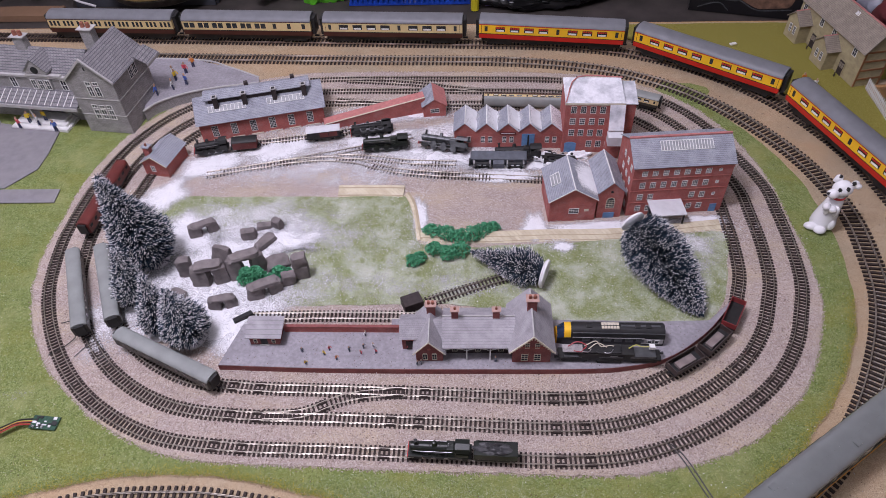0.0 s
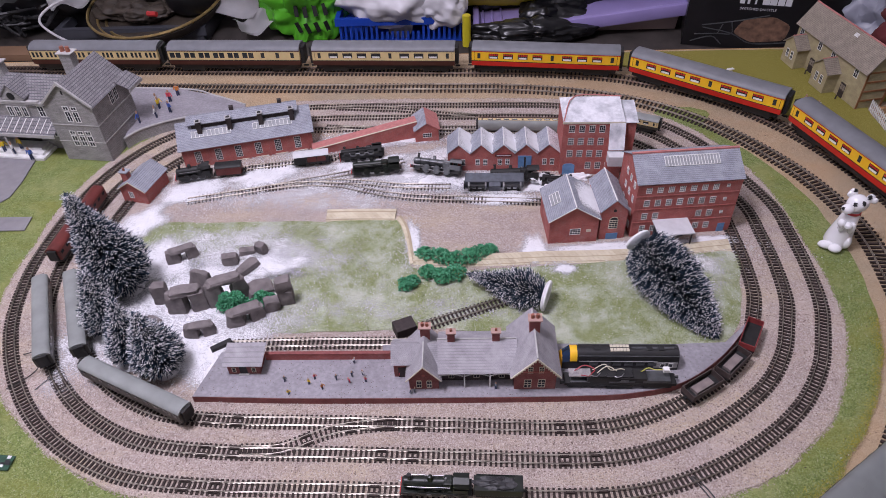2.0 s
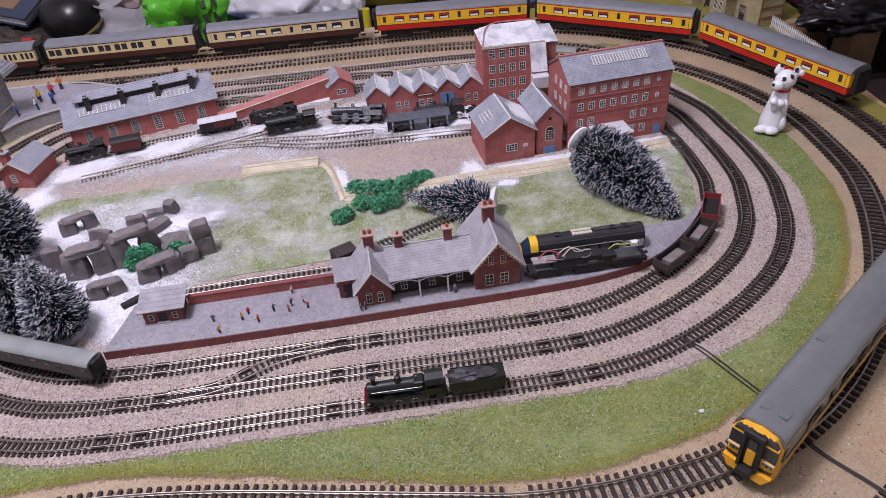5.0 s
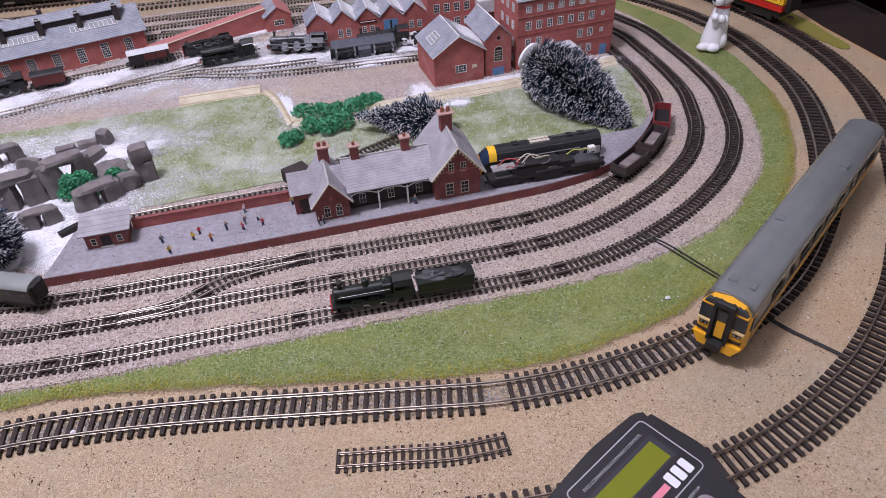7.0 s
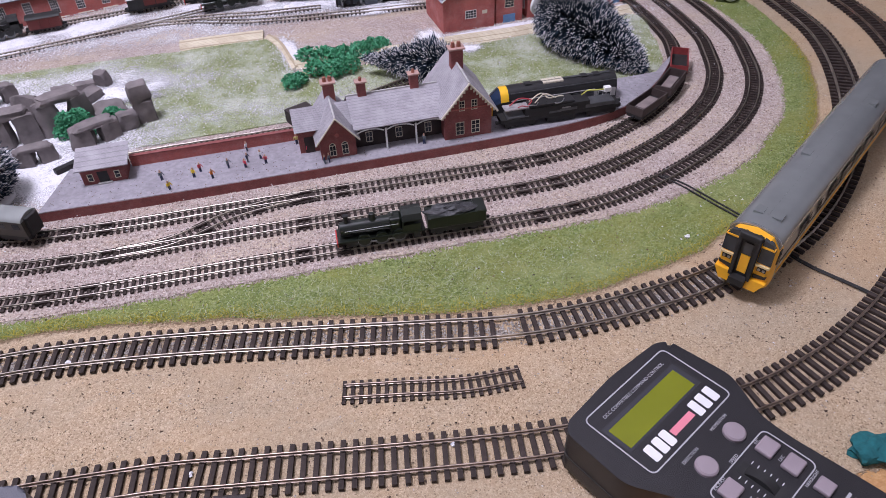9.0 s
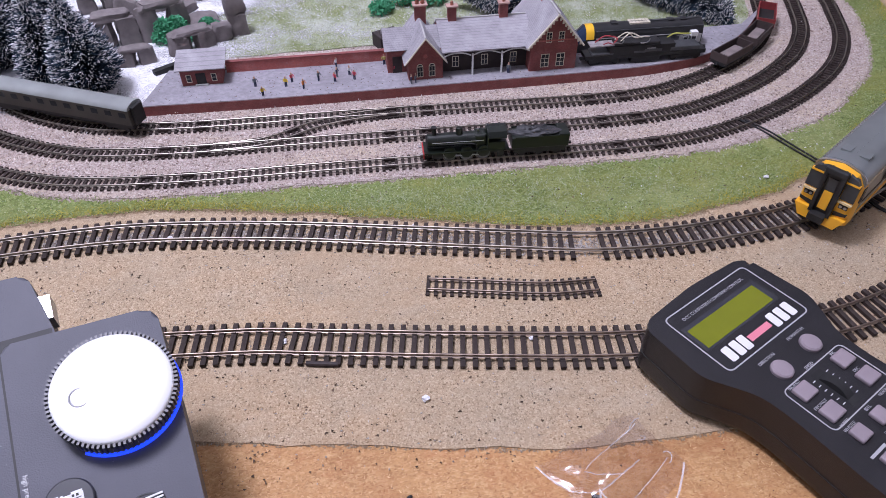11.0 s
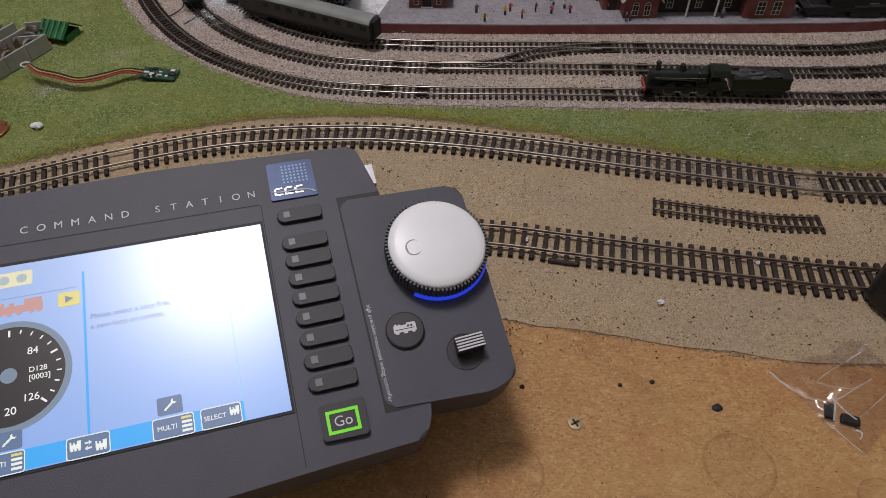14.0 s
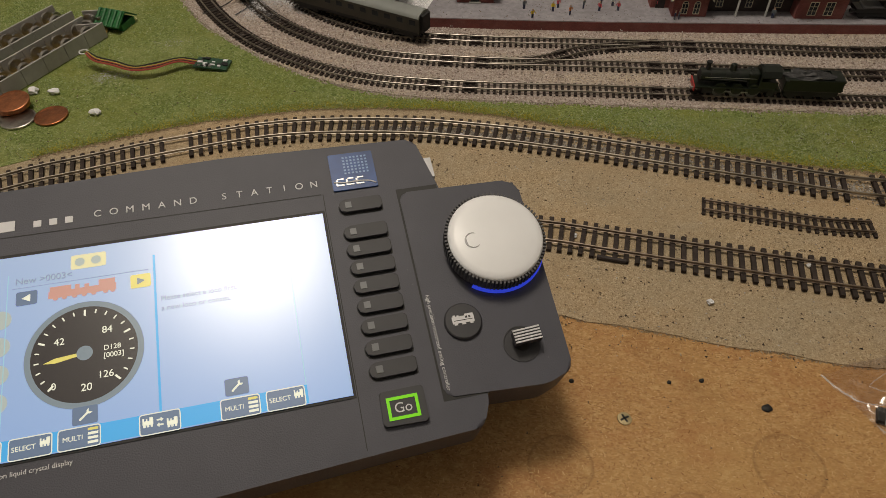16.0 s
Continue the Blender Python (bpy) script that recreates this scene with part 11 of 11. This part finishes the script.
def book():
    o = thing("book", stored(-0.56, 1.49, 0.105, 16, 12, -14), "large dark blue book lying on the tray", "book")
    part("page_block", boxes((-0.088, 0.088, -0.058, 0.058, 0.002, 0.016)), M_PAPER, o)
    part("cover", boxes((-0.092, 0.092, -0.062, 0.062, 0.016, 0.0185), (-0.092, 0.092, -0.062, 0.062, 0, 0.002)), M_NAVYBOOK, o)
    part("cover_panel", boxes((-0.035, 0.06, -0.04, 0.01, 0.0185, 0.0189)), M_CARDBOARD, o, "pale cover panel")


book()


def grey_crate():
    o = thing("grey_tray_crate", stored(-0.52, 1.355, -0.0008), "dark grey plastic stacking crate", "crate")
    part("rim", boxes((-0.16, 0.14, 0, 0.012, 0.018, 0.036), (-0.16, -0.148, 0.012, 0.2, 0.018, 0.036), (0.128, 0.14, 0.012, 0.2, 0.018, 0.036)), M_GREYCRATE, o)
    part("wall", boxes((-0.152, 0.132, 0.003, 0.008, 0, 0.018), (0.13, 0.135, 0.012, 0.2, 0, 0.018)), M_GREYCRATE, o)
    part("base", boxes((-0.15, 0.13, 0.008, 0.2, 0, 0.004)), M_GREYCRATE, o)


grey_crate()
for k, (x, y, z, sx, sy, rx, rz) in enumerate(((-0.655, 1.4, 0.075, 0.035, 0.022, 25, 40), (-0.32, 1.41, 0.06, 0.05, 0.03, 50, -20), (-0.285, 1.36, 0.035, 0.035, 0.022, 30, 50), (-0.335, 1.45, 0.105, 0.045, 0.028, 40, 30))):
    bm = bmesh.new()
    g = [[bm.verts.new((sx * (i / 4 - 1), sy * (j / 4 - 1), 0.012 * math.sin(i * 0.8 + k) + 0.006 * math.cos(j))) for j in range(9)] for i in range(9)]
    for i in range(8):
        for j in range(8):
            bm.faces.new((g[i][j], g[i + 1][j], g[i + 1][j + 1], g[i][j + 1]))
    bmesh.ops.solidify(bm, geom=bm.faces[:], thickness=0.0008)
    solo("paper_sheet", bm, M_PAPER, "curled white sheet of paper", "paper", "loose papers", m=stored(x, y, z, rx, 0, rz), smooth=True)
sack("clear_wrapper", -0.3, 1.48, 0.1, 0.06, 0.04, 0.05, M_TUB, "crumpled clear and red wrapper", 44, "wrapper")
solo("white_cable", tube([(-0.62, 1.335, 0.012), (-0.655, 1.33, 0.03), (-0.69, 1.34, 0.06), (-0.66, 1.36, 0.085), (-0.6, 1.4, 0.095), (-0.57, 1.42, 0.1)], 0.0024, 8), M_PAPER, "white cable curving over the clutter", "cable", m=stored(0, 0, 0))
for k in range(14):
    a = random.Random(k)
    x0, y0 = -0.86 + a.uniform(0, 0.16), 1.36 + a.uniform(0, 0.1)
    solo("black_cable", tube([(x0 + a.uniform(-0.07, 0.07), y0 + a.uniform(-0.06, 0.08), 0.01 + a.uniform(0, 0.06)) for _ in range(6)], 0.003, 6), M_BLACK, "loop of tangled thin black cable", "cable", "tangled cables", m=stored(0, 0, 0))
solo("cardboard_flap", boxes((-0.1, 0.06, -0.02, 0.02, 0, 0.012)), M_CARDBOARD, "brown cardboard strip behind the track", "cardboard", m=stored(-0.745, 1.32, 0.0))
solo("yellow_post", cyls(((0, 0, 0), (0, 0, 0.06), 0.008, 0.008, 12)), M_YELLOWBOX, "short yellow plastic post beside the crate", "post", m=stored(0.128, 1.322, 0.0))


M_PRINT = material("printed_food_brown", (0.2, 0.115, 0.075), 0.4, vary=0.5, scale=90)


def dark_carton():
    o = thing("toy_carton", stored(0.53, 1.31, -0.0008, 0, 0, -14), "black printed carton with white lettering", "box")
    part("carton", boxes((0.0, 0.34, 0, 0.09, 0, 0.2)), M_DARKBOX, o)
    writing("SWITCHED ON STYLE", 0.0062, M_INK, o, on_front(0.118, 0.0755, -0.0006))
    for k, bw in enumerate((0.008, 0.004, 0.003, 0.012, 0.011, 0.011, 0.01)):
        part("brand_bar", boxes((0.085 + k * 0.0125, 0.085 + k * 0.0125 + bw, -0.0005, 0, 0.0845, 0.1)), M_INK, o, "pale printed bar")
    part("printed_food", prisms((rounded([(0.085, 0.03), (0.12, 0.014), (0.175, 0.022), (0.18, 0.05), (0.15, 0.064), (0.1, 0.056)], 0.009), "y", -0.0006, 0)), M_PRINT, o, "printed picture of browned food")
    for pts in ([(0.03, 0.04), (0.08, 0.05), (0.14, 0.066)], [(0.032, 0.036), (0.084, 0.028), (0.12, 0.012), (0.178, 0.018)], [(0.02, 0.022), (0.06, 0.026), (0.084, 0.028), (0.08, 0.05)], [(0.015, 0.008), (0.05, 0.02), (0.07, 0.006)], [(0.06, 0.026), (0.066, 0.044)]):
        part("printed_wire", tube([(x, -0.0004, z) for x, z in pts], 0.0011, 5), M_GUNMETAL, o, "printed grey basket wire")


dark_carton()
sack("rubbish_sack", 0.25, 1.335, 0.02, 0.12, 0.028, 0.024, M_BLACKBAG, "shiny black rubbish sack behind the layout", 51, "bag", "black sacks")
sack("polythene_bag", 0.86, 1.24, 0.075, 0.075, 0.05, 0.07, M_GREYBAG, "grey-blue polythene bag behind the cottage", 53)
solo("white_card", boxes((-0.05, 0.05, -0.001, 0.001, -0.06, 0.05)), M_PAPER, "folded white card leaning behind the cottage", "card", m=stored(0.725, 1.33, 0.075, -20, 38, -14))
lf = thing("blue_leaflet", stored(0.455, 1.41, 0.086, 48, 6, -8), "blue and white leaflet on the black sacks", "leaflet")
part("sheet", boxes((-0.07, 0.07, -0.025, 0.04, -0.001, 0.001)), M_CRATE, lf)
part("white_panel", boxes((-0.015, 0.05, -0.017, 0.03, 0.001, 0.0014)), M_PAPER, lf, "white printed panel")
part("yellow_corner", prisms(([(-0.07, -0.012), (-0.035, -0.025), (-0.03, -0.025), (-0.066, 0.01)], "z", 0.001, 0.0013)), M_YELLOWBOX, lf, "yellow printed stripe")
sack("rubbish_sack", 0.905, 1.05, 0.012, 0.09, 0.07, 0.03, M_BLACKBAG, "shiny black rubbish sack behind the picket fence", 63, "bag", "black sacks", spot=pose)
sack("dark_red_cloth", 0.93, 1.18, 0.05, 0.1, 0.13, 0.06, M_REDDARK, "dark red cloth heaped beside the cottage", 57, "cloth", spot=pose)


# ---- dark corner beyond the edge of the board ----
M_BOOKCASE = material("dark_red_lacquer", (0.05, 0.012, 0.011), 0.45, vary=0.3, scale=14)


def bookcase():
    o = thing("bookcase", pose(1.1, 0.45, -0.8), "dark red lacquered bookcase standing beyond the board", "bookcase")
    part("back", boxes((0.28, 0.3, 0, 1.45, 0, 1.35)), M_BOOKCASE, o)
    for y in (0.0, 0.7, 1.43):
        part("upright", boxes((0, 0.28, y, y + 0.02, 0, 1.35)), M_BOOKCASE, o)
    for z in (0.06, 0.4, 0.72, 0.95, 1.18, 1.33):
        for y in (0.02, 0.72):
            part("shelf", boxes((0.005, 0.28, y, y + (0.68 if y < 0.1 else 0.71), z, z + 0.02)), M_BOOKCASE, o)


bookcase()


def floor_carton(x, y, deg, w, d, h, label):
    o = thing("cardboard_carton", pose(x, y, -0.8, 0, 0, deg), label, "box", "cartons on the floor")
    part("carton", boxes((0, w, 0, 0.006, 0, h), (0, w, d - 0.006, d, 0, h), (0, 0.006, 0.006, d - 0.006, 0, h), (w - 0.006, w, 0.006, d - 0.006, 0, h), (0.006, w - 0.006, 0.006, d - 0.006, h - 0.012, h - 0.006)), M_SHADED_CARD, o)
    part("flap", boxes((0, w, -0.1, 0, -0.002, 0.002)), M_SHADED_CARD, o, "folded flap", pose(0, 0, h, 35, 0, 0))
    part("flap", boxes((0, w, 0, 0.1, -0.002, 0.002)), M_SHADED_CARD, o, "folded flap", pose(0, d, h, -40, 0, 0))


# Near black: the darkness of this corner is put into the card colour.
M_SHADED_CARD = material("brown_card_in_painted_shade", (0.03, 0.017, 0.013), 0.85, vary=0.2, scale=20)
floor_carton(0.83, 0.58, 0, 0.24, 0.24, 0.66, "brown cardboard carton on the floor, shade painted into its colour")
floor_carton(0.83, 0.95, 0, 0.24, 0.09, 0.7, "narrow brown cardboard carton on the floor, shade painted into its colour")
sack("rubbish_sack", 0.93, 0.7, -0.12, 0.1, 0.1, 0.05, M_BLACKBAG, "black rubbish sack lying on a carton", 61, "bag", "black sacks", spot=pose)
solo("white_card", boxes((-0.03, 0.03, -0.001, 0.001, -0.025, 0.025)), M_PAPER, "white card leaning beside the board", "card", m=pose(0.84, 0.66, -0.128, -30, 20, 60))
